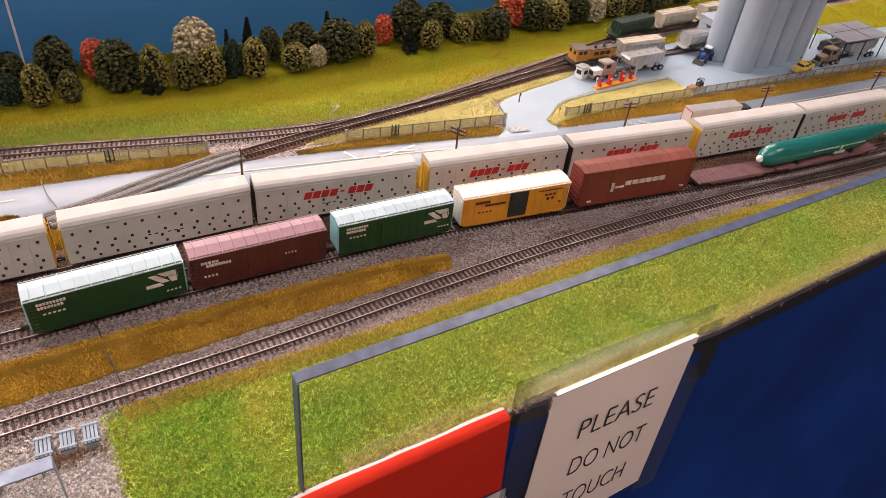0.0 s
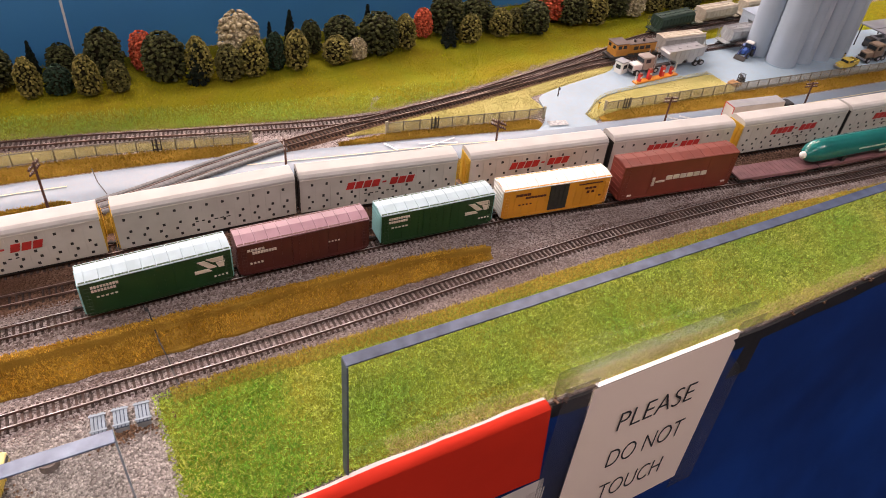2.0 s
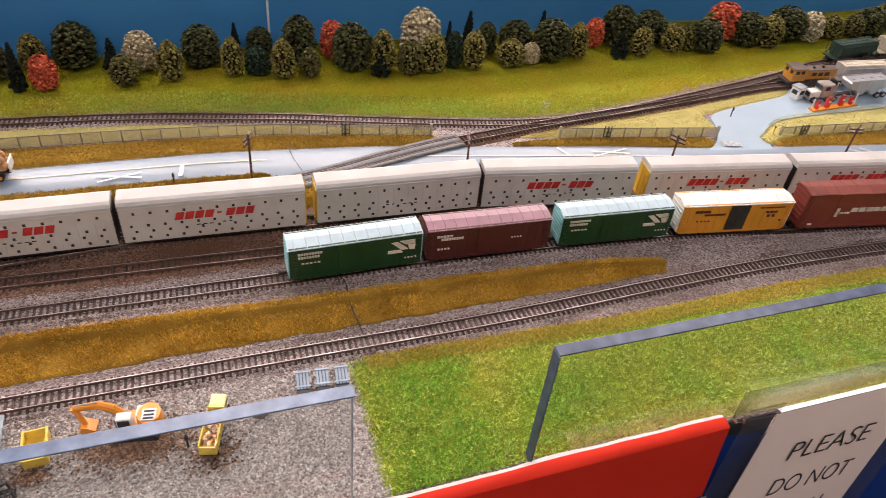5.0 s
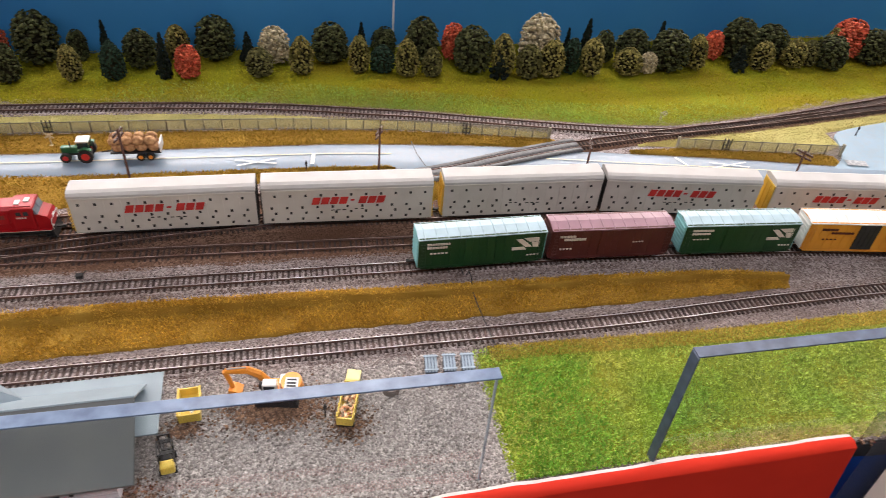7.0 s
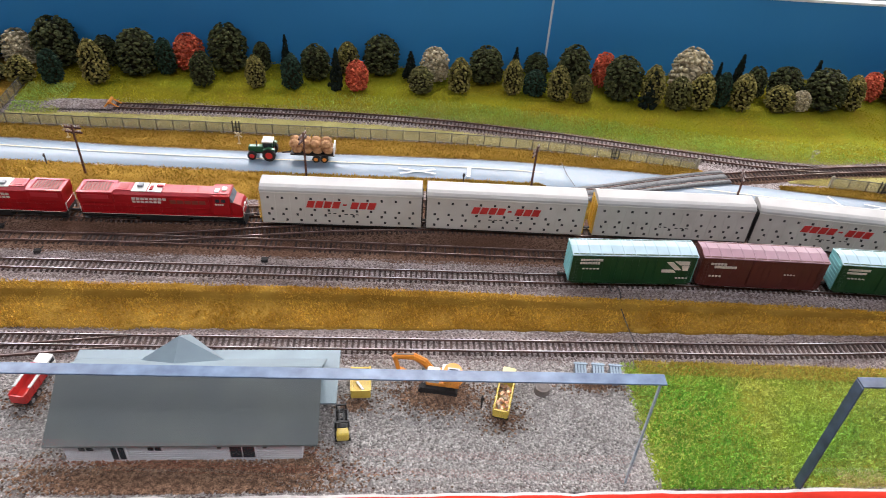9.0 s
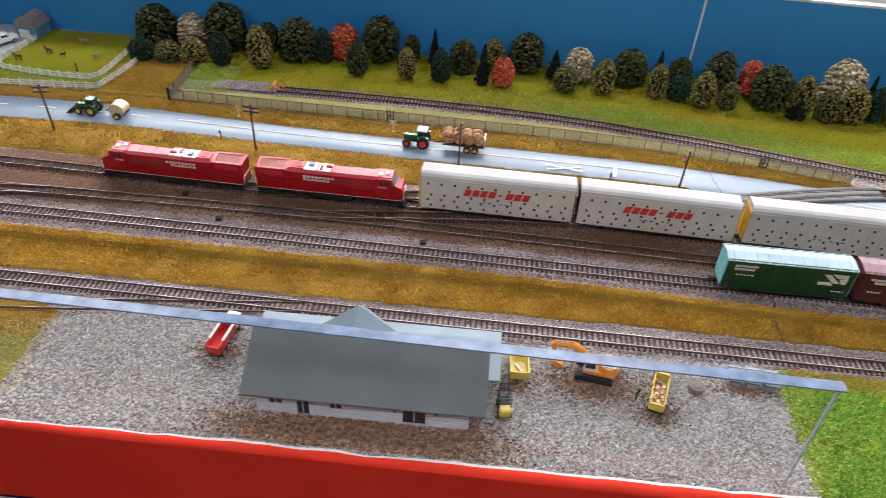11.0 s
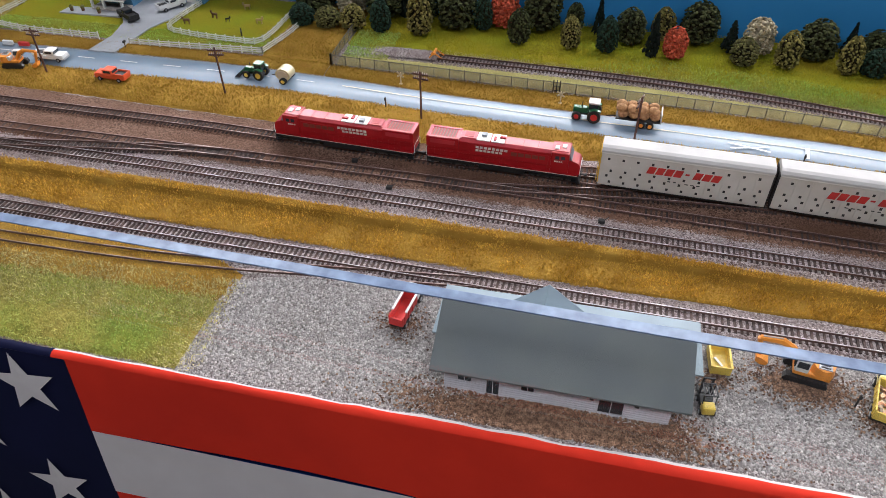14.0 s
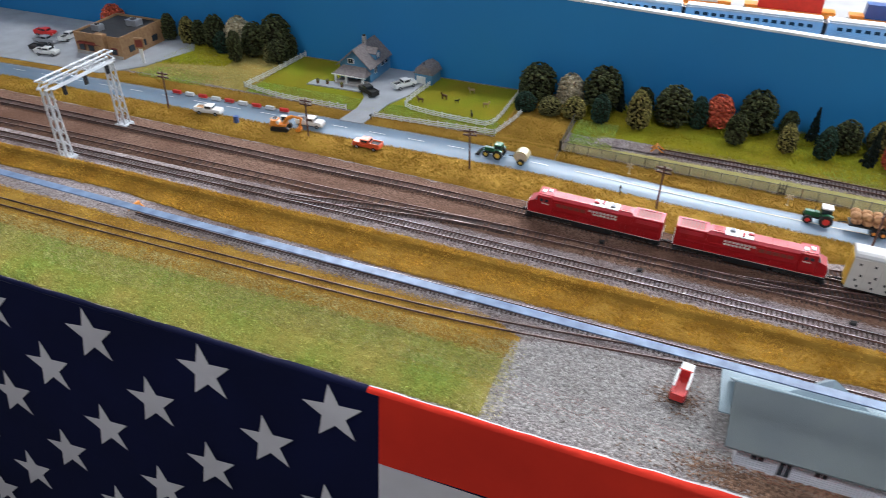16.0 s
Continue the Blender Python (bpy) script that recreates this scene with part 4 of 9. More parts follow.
def warning_sign():
    """A sheet of paper taped over the front edge; it leans a little outward at the foot."""
    w, h = K * 0.2025, K * 0.240
    m = pose(K * 0.546, K * 0.3435, TOP + 0.015, -3.0, 0, 1.0) @ Matrix.Rotation(radians(3.7), 4, "Y")
    t = thing("paper_sign", m, "white paper notice taped to the layout's front edge", "sign")
    bm = bmesh.new()
    grid = [[bm.verts.new((-w / 2 + w * i / 8, -0.0025 * math.sin(math.pi * i / 8) * math.sin(2.6 * j / 8), -h * j / 8)) for i in range(9)] for j in range(9)]
    for j in range(8):
        for i in range(8):
            bm.faces.new((grid[j][i], grid[j + 1][i], grid[j + 1][i + 1], grid[j][i + 1]))
    sheet_ob = part("sheet", bm, PAPER, t, "", True)
    one("fold", lambda bm: box(bm, 0.003, 0.0035, 0.0004, w - 0.006, 0.0065, 0.0008, 0.0, Matrix.Rotation(radians(-10), 4, "X")), PAPER_EDGE, t, "bright folded-back top of the paper")
    for x, y, z, sx, sz in ((0, 0.016, 0.010, w + 0.09, 0.040), (w / 2 + 0.020, 0.001, -h / 2 - 0.005, 0.050, h + 0.045), (-w / 2 - 0.020, 0.001, -h / 2 - 0.005, 0.050, h + 0.045)):
        ob = one("tape", lambda bm: box(bm, x, y, z, sx, 0.0003, sz), TAPE, t, "strip of clear sticky tape")
        ob.visible_shadow = False
    for text, z, dx, wide in (("PLEASE", -0.0975, 0.004, 0.1330), ("DO NOT", -0.170, 0.010, 0.136), ("TOUCH", -0.243, 0.008, 0.118)):
        cu = bpy.data.curves.new("lettering", "FONT")
        cu.body, cu.size, cu.align_x, cu.extrude, cu.offset = text, 0.050, "CENTER", 0.0002, -0.0008
        cu.materials.append(INK)
        ob = new("lettering", cu)
        ob.parent = t
        ob.matrix_local = Matrix.Translation((dx, -0.0028, z)) @ Matrix.Rotation(radians(90), 4, "X") @ Matrix.Diagonal((wide / (0.050 * LETTER_WIDTH[text]), 1, 1, 1))
        tagged(ob, "black printed capital letters")


LETTER_WIDTH = {"PLEASE": 3.026, "DO NOT": 3.966, "TOUCH": 3.479}
warning_sign()
# debris at the bare edge of the board
rng_edge = random.Random(4)
bm = bmesh.new()
for i in range(60):
    ex = rng_edge.choice((rng_edge.uniform(0.40, 0.43), rng_edge.uniform(0.69, 1.25), rng_edge.uniform(0.69, 1.25)))
    box(bm, K * ex, front_y(K * ex) - rng_edge.uniform(-0.004, 0.006), TOP - rng_edge.uniform(-0.001, 0.006), rng_edge.uniform(0.003, 0.008), rng_edge.uniform(0.002, 0.004), rng_edge.uniform(0.001, 0.003), 0, Matrix.Rotation(rng_edge.uniform(0, 3), 4, "Z"))
tagged(part("edge_crumbs", bm, BALLAST_BROWN), "crumbling scenery along the bare board edge", "ground", kind="stuff")

# ---- the depot ----
DEPOT_WALL = mat("depot_wall_white", (0.72, 0.71, 0.76), 0.6, dark=(0.65, 0.64, 0.69), scale=40)
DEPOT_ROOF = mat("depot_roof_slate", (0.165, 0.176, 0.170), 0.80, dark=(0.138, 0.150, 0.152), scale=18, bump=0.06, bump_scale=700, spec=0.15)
# Pale copy of the roof colour, with the lamps' glare put into it.
DEPOT_ROOF_GLARE = mat("depot_roof_glare", (0.25, 0.32, 0.36), 0.5, dark=(0.22, 0.28, 0.32), scale=25, bump=0.05, bump_scale=700)


def depot():
    t = thing("railway_depot", pose(0, 0, 0), "long white depot with a grey-green slate roof", "building")
    x0, x1, y0, y1 = K * -0.427, K * -0.228, K * 0.4045, K * 0.497
    ex0, ex1 = K * -0.440, K * -0.213
    ye, zr, ze = K * 0.3985, TOP + 0.073, TOP + 0.0355
    yr = K * 0.458
    bm = bmesh.new()
    box(bm, (x0 + x1) / 2, (y0 + y1) / 2, TOP + 0.017, x1 - x0, y1 - y0, 0.034)
    prism_pts = [(y0, TOP + 0.034), (y1, TOP + 0.034), (yr, zr - 0.004)]
    for x in (x0, x1):
        bm.faces.new([bm.verts.new((x, y, z)) for y, z in prism_pts])
    wall = part("wall", bm, DEPOT_WALL, t)
    for i in range(9):
        boxes("clapboard", [((x0 + x1) / 2, y0 - 0.0004, TOP + 0.0020 + i * 0.0036, x1 - x0 + 0.0006, 0.0008, 0.0030)], DEPOT_WALL, wall)

    def slope(bm, ya, za, yb, zb, thick=0.0022, a=ex0, b=ex1):
        v = [bm.verts.new((x, y, z)) for z_off in (0, -thick) for x, y, z in ((a, ya, za + z_off), (b, ya, za + z_off), (b, yb, zb + z_off), (a, yb, zb + z_off))]
        bm.faces.new(v[:4])
        bm.faces.new(v[4:][::-1])
        for i in range(4):
            j = (i + 1) % 4
            bm.faces.new((v[i], v[4 + i], v[4 + j], v[j]))

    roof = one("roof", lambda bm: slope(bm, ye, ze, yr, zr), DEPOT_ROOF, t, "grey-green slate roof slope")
    for i in range(15):
        v = (i + 0.5) / 15
        y, z = ye + (yr - ye) * v, ze + (zr - ze) * v
        one("slate_course", lambda bm: slope(bm, y - 0.0025, z - 0.0012 + 0.0006, y + 0.0025, z + 0.0012 + 0.0010, 0.0006, ex0 + 0.0003, ex1 - 0.0003), DEPOT_ROOF, roof)
    one("roof", lambda bm: slope(bm, yr, zr, K * 0.497, TOP + 0.036), DEPOT_ROOF_GLARE, t, "rear roof slope, pale with glare")
    one("ridge", lambda bm: rod(bm, (ex0, yr, zr), (ex1, yr, zr), 0.0014), DEPOT_ROOF_GLARE, t)
    boxes("canopy", [((ex0 + ex1) / 2 + 0.0025, K * 0.479, TOP + 0.0305, K * 0.2475, K * 0.066, 0.002)], DEPOT_ROOF_GLARE, t, "flat platform canopy, pale with glare", 0.0004)
    for x in (-0.446, -0.42, -0.37, -0.32, -0.27, -0.222, -0.208):
        boxes("canopy_post", [(K * (x + 0.003), K * 0.508, TOP + 0.015, 0.002, 0.002, 0.030)], DEPOT_WALL, t)
    bx, by, bz = K * -0.346, K * 0.490, TOP + 0.042
    bm = bmesh.new()
    base = [bm.verts.new((bx + sx * K * 0.035, by + sy * K * 0.031, bz)) for sx, sy in ((-1.1, 0), (-0.1, -1.1), (1.15, 0), (0, 1.1))]
    low = [bm.verts.new((v.co.x, v.co.y, bz - 0.002)) for v in base]
    apex = bm.verts.new((bx, by + 0.008, TOP + 0.073))
    for i in range(4):
        bm.faces.new((base[i], base[(i + 1) % 4], apex))
        bm.faces.new((base[i], low[i], low[(i + 1) % 4], base[(i + 1) % 4]))
    part("bay_roof", bm, DEPOT_ROOF_GLARE, t, "small pyramid roof over the bay, pale with glare")
    boxes("bay", [(bx, by, TOP + 0.020, K * 0.030, K * 0.030, 0.040)], DEPOT_WALL, t)

    def opening(name, xa, xb, za, zb, label):
        cx, cz = (xa + xb) / 2 * K, TOP + (za + zb) / 2
        f = boxes(name, [(cx, y0 - 0.0006, cz, (xb - xa) * K + 0.003, 0.0026, zb - za + 0.003)], DEPOT_WALL, t, label)
        boxes("pane", [(cx, y0 - 0.0014, cz, (xb - xa) * K, 0.0022, zb - za)], GLASS, f)
        boxes("bar", [(cx, y0 - 0.0027, cz, 0.0007, 0.0006, zb - za)], DEPOT_WALL, f)

    opening("window", -0.414, -0.402, 0.0215, 0.0305, "small dark window")
    opening("door", -0.388, -0.377, 0.007, 0.031, "dark door")
    opening("window", -0.357, -0.346, 0.0215, 0.0305, "small dark window")
    opening("freight_door", -0.289, -0.268, 0.009, 0.031, "wide dark freight door")
    for x in (-0.296, -0.258):
        boxes("lamp_bracket", [(K * x, y0 - 0.004, TOP + 0.0315, 0.004, 0.007, 0.0015)], DARK, t)


depot()

# ---- vehicles and gear, built along +X, on z = 0 ----
def paint(name, c, rough=0.3):
    return mat(name, c, rough, dark=tuple(v * 0.86 for v in c), scale=80, detail=3)


YELLOW = paint("paint_yellow", (0.80, 0.58, 0.09))
ORANGE = paint("paint_orange", (0.84, 0.31, 0.035))
PALE_YELLOW = paint("paint_pale_yellow", (0.84, 0.72, 0.30))
RED = paint("paint_red", (0.62, 0.03, 0.022))
BLUE = paint("paint_blue", (0.03, 0.09, 0.33))
TRACTOR_GREEN = paint("paint_green", (0.02, 0.12, 0.05))
SILVER = mat("silver_paint", (0.45, 0.46, 0.48), 0.35, metal=0.4, dark=(0.38, 0.39, 0.41), scale=60)
HAY = mat("straw_bale", (0.58, 0.34, 0.16), 0.9, dark=(0.32, 0.16, 0.07), scale=180, bump=0.9, bump_scale=500)
LOAD = mat("mixed_load", (0.62, 0.24, 0.10), 0.8, dark=(0.60, 0.52, 0.36), scale=240, bump=0.8, island=0.7)


def wheel(parent, x, y, r, w=0.004, rim=None):
    tyre = one("wheel", lambda bm: cyl(bm, x, y, r, r, w, "y", 14), TYRE, parent)
    one("rim", lambda bm: cyl(bm, x, y, r, r * 0.55, w + 0.0008, "y", 10), rim or SILVER, tyre)
    return tyre


def four_wheels(parent, xs, y, r, w=0.004, rim=None):
    for x in xs:
        for s in (-1, 1):
            wheel(parent, x, s * y, r, w, rim)


def pickup(m, body, label, roof=None, name="pickup_truck", load=None):
    t = thing(name, m, label, "truck", "road vehicles")
    r = 0.0042
    boxes("body", [(0, 0, 0.0082, 0.062, 0.022, 0.0075)], body, t, "", 0.0022)
    boxes("hood", [(0.021, 0, 0.0125, 0.018, 0.0205, 0.003)], body, t, "", 0.0012)
    cab = boxes("cab", [(0.003, 0, 0.0165, 0.020, 0.0195, 0.010)], roof or body, t, "", 0.0026)
    boxes("windscreen", [(0.0128, 0, 0.0172, 0.0012, 0.0165, 0.005)], GLASS, cab)
    boxes("rear_window", [(-0.0068, 0, 0.0176, 0.001, 0.0155, 0.0045)], GLASS, cab)
    for s in (-1, 1):
        boxes("side_window", [(0.003, s * 0.0096, 0.0176, 0.014, 0.001, 0.0045)], GLASS, cab)
        boxes("bed_wall", [(-0.019, s * 0.0098, 0.0135, 0.023, 0.0018, 0.005)], body, t)
        one("headlight", lambda bm: cyl(bm, 0.0312, s * 0.0075, 0.0095, 0.0016, 0.001, "x", 8), WHITE, t)
    boxes("tailgate", [(-0.0305, 0, 0.0135, 0.0018, 0.021, 0.005)], body, t)
    boxes("bed_floor", [(-0.019, 0, 0.0125, 0.022, 0.018, 0.001)], load or DARK, t)
    boxes("bumper", [(0.0318, 0, 0.006, 0.0016, 0.021, 0.0024)], SILVER, t)
    four_wheels(t, (-0.019, 0.020), 0.0098, r, 0.0042)
    return t


def dump_truck(m, body, cabcol, label, load=True, rail=None):
    t = thing("dump_truck", m, label, "truck", "yard vehicles")
    boxes("chassis", [(0, 0, 0.008, 0.062, 0.013, 0.004)], DARK, t)
    cab = boxes("cab", [(0.023, 0, 0.0165, 0.016, 0.021, 0.016)], cabcol, t, "", 0.0024)
    boxes("windscreen", [(0.0312, 0, 0.0195, 0.0012, 0.0175, 0.006)], GLASS, cab)
    for s in (-1, 1):
        boxes("side_window", [(0.024, s * 0.0105, 0.0195, 0.009, 0.0012, 0.0055)], GLASS, cab)
        boxes("bed_wall", [(-0.010, s * 0.0107, 0.0175, 0.044, 0.0020, 0.014)], body, t, "", 0.0006)
        for i in range(4):
            boxes("rib", [(-0.027 + i * 0.0115, s * 0.0121, 0.0175, 0.0016, 0.0012, 0.013)], body, t)
    if rail:
        for s in (-1, 1):
            boxes("bed_rail", [(-0.004, s * 0.0107, 0.0250, 0.034, 0.0036, 0.0016)], rail, t, "white rail along the bed")
    boxes("bed_front", [(0.0128, 0, 0.0185, 0.0020, 0.0215, 0.016)], body, t)
    boxes("tailgate", [(-0.0318, 0, 0.0165, 0.0020, 0.0215, 0.012)], body, t)
    boxes("bed_floor", [(-0.010, 0, 0.0115, 0.043, 0.020, 0.002)], body, t)
    if load:
        rng = random.Random(5)
        one("load", lambda bm: [box(bm, rng.uniform(-0.027, 0.008), rng.uniform(-0.008, 0.008), 0.0150 + rng.uniform(0, 0.004), rng.uniform(0.002, 0.006), rng.uniform(0.002, 0.004), 0.003, 0.0, Matrix.Rotation(rng.uniform(0, 3), 4, "Z")) for _ in range(60)], LOAD, t, "loose rusty load")
    four_wheels(t, (-0.024, -0.013, 0.023), 0.0098, 0.0058, 0.005)
    return t


def forklift(m, body, label):
    t = thing("forklift", m, label, "forklift", "forklifts")
    boxes("counterweight", [(-0.0085, 0, 0.0095, 0.011, 0.0140, 0.011)], body, t, "", 0.0026)
    boxes("seat_deck", [(0.004, 0, 0.0065, 0.014, 0.0135, 0.006)], DARK, t, "dark floor plate", 0.001)
    boxes("seat", [(-0.001, 0, 0.0135, 0.006, 0.009, 0.004)], BLACK, t, "", 0.001)
    one("guard", lambda bm: [rod(bm, (x, y, 0.009), (x * 0.8, y, 0.028), 0.0006) for x in (-0.007, 0.010) for y in (-0.0065, 0.0065)] + [box(bm, 0.001, y, 0.0285, 0.017, 0.0012, 0.0012) for y in (-0.0066, -0.0022, 0.0022, 0.0066)] + [box(bm, x, 0, 0.0285, 0.0014, 0.0144, 0.0011) for x in (-0.0072, 0.0092)], BLACK, t, "black overhead guard")
    one("mast", lambda bm: [box(bm, 0.0135, y, 0.017, 0.002, 0.0018, 0.032) for y in (-0.005, 0.005)] + [box(bm, 0.0135, 0, z, 0.0016, 0.011, 0.0016) for z in (0.008, 0.020, 0.032)], DARK, t)
    for y in (-0.004, 0.004):
        boxes("fork", [(0.021, y, 0.0022, 0.014, 0.002, 0.001)], DARK, t)
    four_wheels(t, (-0.009, 0.009), 0.0068, 0.0036, 0.003)
    return t


def excavator(m):
    t = thing("excavator", m, "orange tracked excavator with a folded boom on the gravel", "excavator", "yard vehicles")
    for s in (-1, 1):
        tr = one("track", lambda bm: prism(bm, [(-0.020, 0.003), (-0.017, 0.0), (0.017, 0.0), (0.020, 0.003), (0.020, 0.006), (0.017, 0.009), (-0.017, 0.009), (-0.020, 0.006)], s * 0.011 - 0.0035, s * 0.011 + 0.0035), BLACK, t, "black crawler track")
        for i in range(11):
            boxes("track_pad", [(-0.017 + i * 0.0034, s * 0.011, 0.0093, 0.0022, 0.0074, 0.0012)], DARK, tr)
    boxes("frame", [(0, 0, 0.0075, 0.024, 0.016, 0.004)], DARK, t)
    boxes("deck", [(-0.004, 0, 0.0125, 0.034, 0.022, 0.005)], ORANGE, t, "", 0.0012)
    one("counterweight", lambda bm: bmesh.ops.create_cone(bm, cap_ends=True, segments=24, radius1=0.0135, radius2=0.0115, depth=0.010, matrix=Matrix.Translation((-0.013, 0, 0.0185)) @ Matrix.Diagonal((0.85, 1, 1, 1))), ORANGE, t, "rounded orange counterweight", True)
    boxes("engine_deck", [(-0.0135, 0.0025, 0.0239, 0.0120, 0.0125, 0.0012)], SILVER, t, "grey engine deck")
    for y in (-0.001, 0.003, 0.0065):
        boxes("grille_slot", [(-0.0135, y, 0.0247, 0.0085, 0.0013, 0.0008)], DARK, t)
    boxes("engine_cover", [(-0.008, -0.004, 0.0185, 0.013, 0.012, 0.008)], WHITE, t, "white engine cover", 0.0012)
    cab = boxes("cab", [(0.006, 0.0065, 0.0215, 0.013, 0.009, 0.016)], WHITE, t, "white operator cab", 0.0016)
    boxes("window", [(0.0128, 0.0065, 0.0235, 0.001, 0.007, 0.009)], GLASS, cab)
    for s in (-1, 1):
        boxes("window", [(0.006, 0.0065 + s * 0.0045, 0.0240, 0.010, 0.001, 0.008)], GLASS, cab)
    one("boom", lambda bm: [rod(bm, (0.008, -0.004, 0.016), (0.017, -0.004, 0.028), 0.0036, 8, 0.0040), rod(bm, (0.0165, -0.004, 0.0275), (0.028, -0.004, 0.034), 0.0040, 8, 0.0036), rod(bm, (0.027, -0.004, 0.0338), (0.048, -0.004, 0.031), 0.0036, 8, 0.0028)], ORANGE, t, "bent orange boom")
    one("stick", lambda bm: rod(bm, (0.048, -0.004, 0.031), (0.043, -0.004, 0.009), 0.0028, 8, 0.0022), ORANGE, t)
    one("ram", lambda bm: [rod(bm, (0.012, -0.004, 0.014), (0.028, -0.004, 0.030), 0.0009), rod(bm, (0.028, -0.004, 0.037), (0.046, -0.004, 0.034), 0.0009)], SILVER, t)
    one("bucket", lambda bm: prism(bm, [(0.046, 0.010), (0.040, 0.009), (0.034, 0.005), (0.035, 0.001), (0.041, 0.0005), (0.046, 0.004)], -0.010, 0.002), ORANGE, t, "orange digging bucket")
    return t


def tractor(m, label, body=TRACTOR_GREEN, rim=YELLOW, roof=None, loader=False, name="tractor"):
    t = thing(name, m, label, "tractor", "tractors")
    boxes("hood", [(0.011, 0, 0.0145, 0.022, 0.009, 0.009)], body, t, "", 0.002)
    boxes("chassis", [(0.002, 0, 0.0095, 0.036, 0.007, 0.005)], DARK, t)
    cab = boxes("cab", [(-0.008, 0, 0.021, 0.014, 0.014, 0.014)], GLASS, t, "glazed cab", 0.0014)
    boxes("roof", [(-0.008, 0, 0.029, 0.0165, 0.0165, 0.0028)], roof or body, cab, "", 0.001)
    one("cab_post", lambda bm: [rod(bm, (x, y, 0.014), (x, y, 0.028), 0.0006) for x in (-0.0152, -0.0008) for y in (-0.0072, 0.0072)], body, cab)
    one("exhaust", lambda bm: rod(bm, (0.009, 0.003, 0.018), (0.009, 0.003, 0.029), 0.0007), DARK, t)
    for s in (-1, 1):
        wheel(t, -0.010, s * 0.0112, 0.0098, 0.006, rim)
        wheel(t, 0.016, s * 0.0092, 0.0068, 0.0045, rim)
        one("mudguard", lambda bm: prism(bm, [(-0.019, 0.0185), (-0.010, 0.0215), (-0.002, 0.0185), (-0.002, 0.0195), (-0.010, 0.0225), (-0.019, 0.0195)], s * 0.0115 - 0.003, s * 0.0115 + 0.003), body, t)
    if loader:
        one("loader_arm", lambda bm: [rod(bm, (0.002, s * 0.008, 0.017), (0.024, s * 0.008, 0.013), 0.0009) for s in (-1, 1)] + [rod(bm, (0.024, s * 0.008, 0.013), (0.031, s * 0.008, 0.006), 0.0009) for s in (-1, 1)], body, t)
        one("loader_bucket", lambda bm: prism(bm, [(0.030, 0.001), (0.040, 0.001), (0.034, 0.006), (0.031, 0.009)], -0.012, 0.012), DARK, t)
    return t


def hay_trailer(m):
    t = thing("hay_trailer", m, "flat farm trailer loaded with round brown bales, behind a tractor", "trailer")
    boxes("deck", [(0, 0, 0.0115, 0.062, 0.022, 0.002)], DARK, t, "", 0.0004)
    boxes("headboard", [(-0.0305, 0, 0.0185, 0.0016, 0.022, 0.013)], WHITE, t, "white end board")
    one("drawbar", lambda bm: rod(bm, (0.031, 0, 0.010), (0.044, 0, 0.008), 0.001), DARK, t)
    for lvl, n, off in ((0, 4, 0), (1, 4, 0.001)):
        for i in range(n):
            for s in (-1, 1):
                one("bale", lambda bm: bmesh.ops.create_uvsphere(bm, u_segments=14, v_segments=9, radius=1.0, matrix=Matrix.Translation((-0.022 + i * 0.0146 + off * 3, s * 0.0056, 0.0180 + lvl * 0.0085)) @ Matrix.Diagonal((0.0076, 0.0066, 0.0062, 1))), HAY, t, "round straw bale", True)
    four_wheels(t, (-0.017, -0.005), 0.0095, 0.0052, 0.0045, ORANGE)
    return t


SIGN_PALE = paint("baler_side", (0.58, 0.50, 0.36))


def round_baler(m):
    t = thing("hay_baler", m, "cream round baler hitched behind a green tractor", "farm machine")
    one("drum", lambda bm: cyl(bm, 0, 0, 0.016, 0.0125, 0.017, "y", 18), paint("baler_cream", (0.62, 0.55, 0.33)), t, "cream drum housing", True)
    for s in (-1, 1):
        one("side_plate", lambda bm: cyl(bm, 0, s * 0.009, 0.016, 0.0095, 0.0014, "y", 8), SIGN_PALE, t)
    one("drawbar", lambda bm: rod(bm, (0.010, 0, 0.009), (0.024, 0, 0.008), 0.0012), DARK, t)
    four_wheels(t, (-0.002,), 0.0115, 0.0062, 0.004, YELLOW)
    return t


def on_yard(x, y, a, z=0.001):
    return pose(K * x, K * y, TOP + z, 0, 0, a)


dump_truck(on_yard(-0.485, 0.4885, 82) @ Matrix.Diagonal((1, 0.80, 0.92, 1)), RED, WHITE, "red dump truck with white cab and bed rails on gravel", False, WHITE)
dump_truck(on_yard(-0.042, 0.4700, 74) @ Matrix.Diagonal((1.04, 0.76, 0.92, 1)), YELLOW, PALE_YELLOW, "yellow dump truck with a rusty load on the gravel")
forklift(on_yard(-0.195, 0.432, 96), YELLOW, "yellow and black forklift beside the depot")
excavator(on_yard(-0.104, 0.489, 170) @ Matrix.Scale(1.14, 4))


def skip():
    t = thing("yellow_skip", on_yard(-0.1805, 0.487, 92) @ Matrix.Diagonal((0.86, 0.92, 1, 1)), "yellow open skip beside the depot canopy", "skip")
    boxes("floor", [(0, 0, 0.003, 0.040, 0.023, 0.002)], YELLOW, t)
    for s in (-1, 1):
        boxes("side", [(0, s * 0.0115, 0.008, 0.041, 0.0016, 0.012)], YELLOW, t)
        boxes("end", [(s * 0.0205, 0, 0.008, 0.0016, 0.023, 0.012)], YELLOW, t)
    boxes("rim", [(0, s * 0.0117, 0.0143, 0.043, 0.0026, 0.0012) for s in (-1, 1)], YELLOW, t)
    one("plank", lambda bm: box(bm, -0.004, 0.001, 0.0062, 0.016, 0.0032, 0.0016, 0.0003, Matrix.Rotation(0.5, 4, "Z")), WHITE, t, "white scrap plank")


skip()


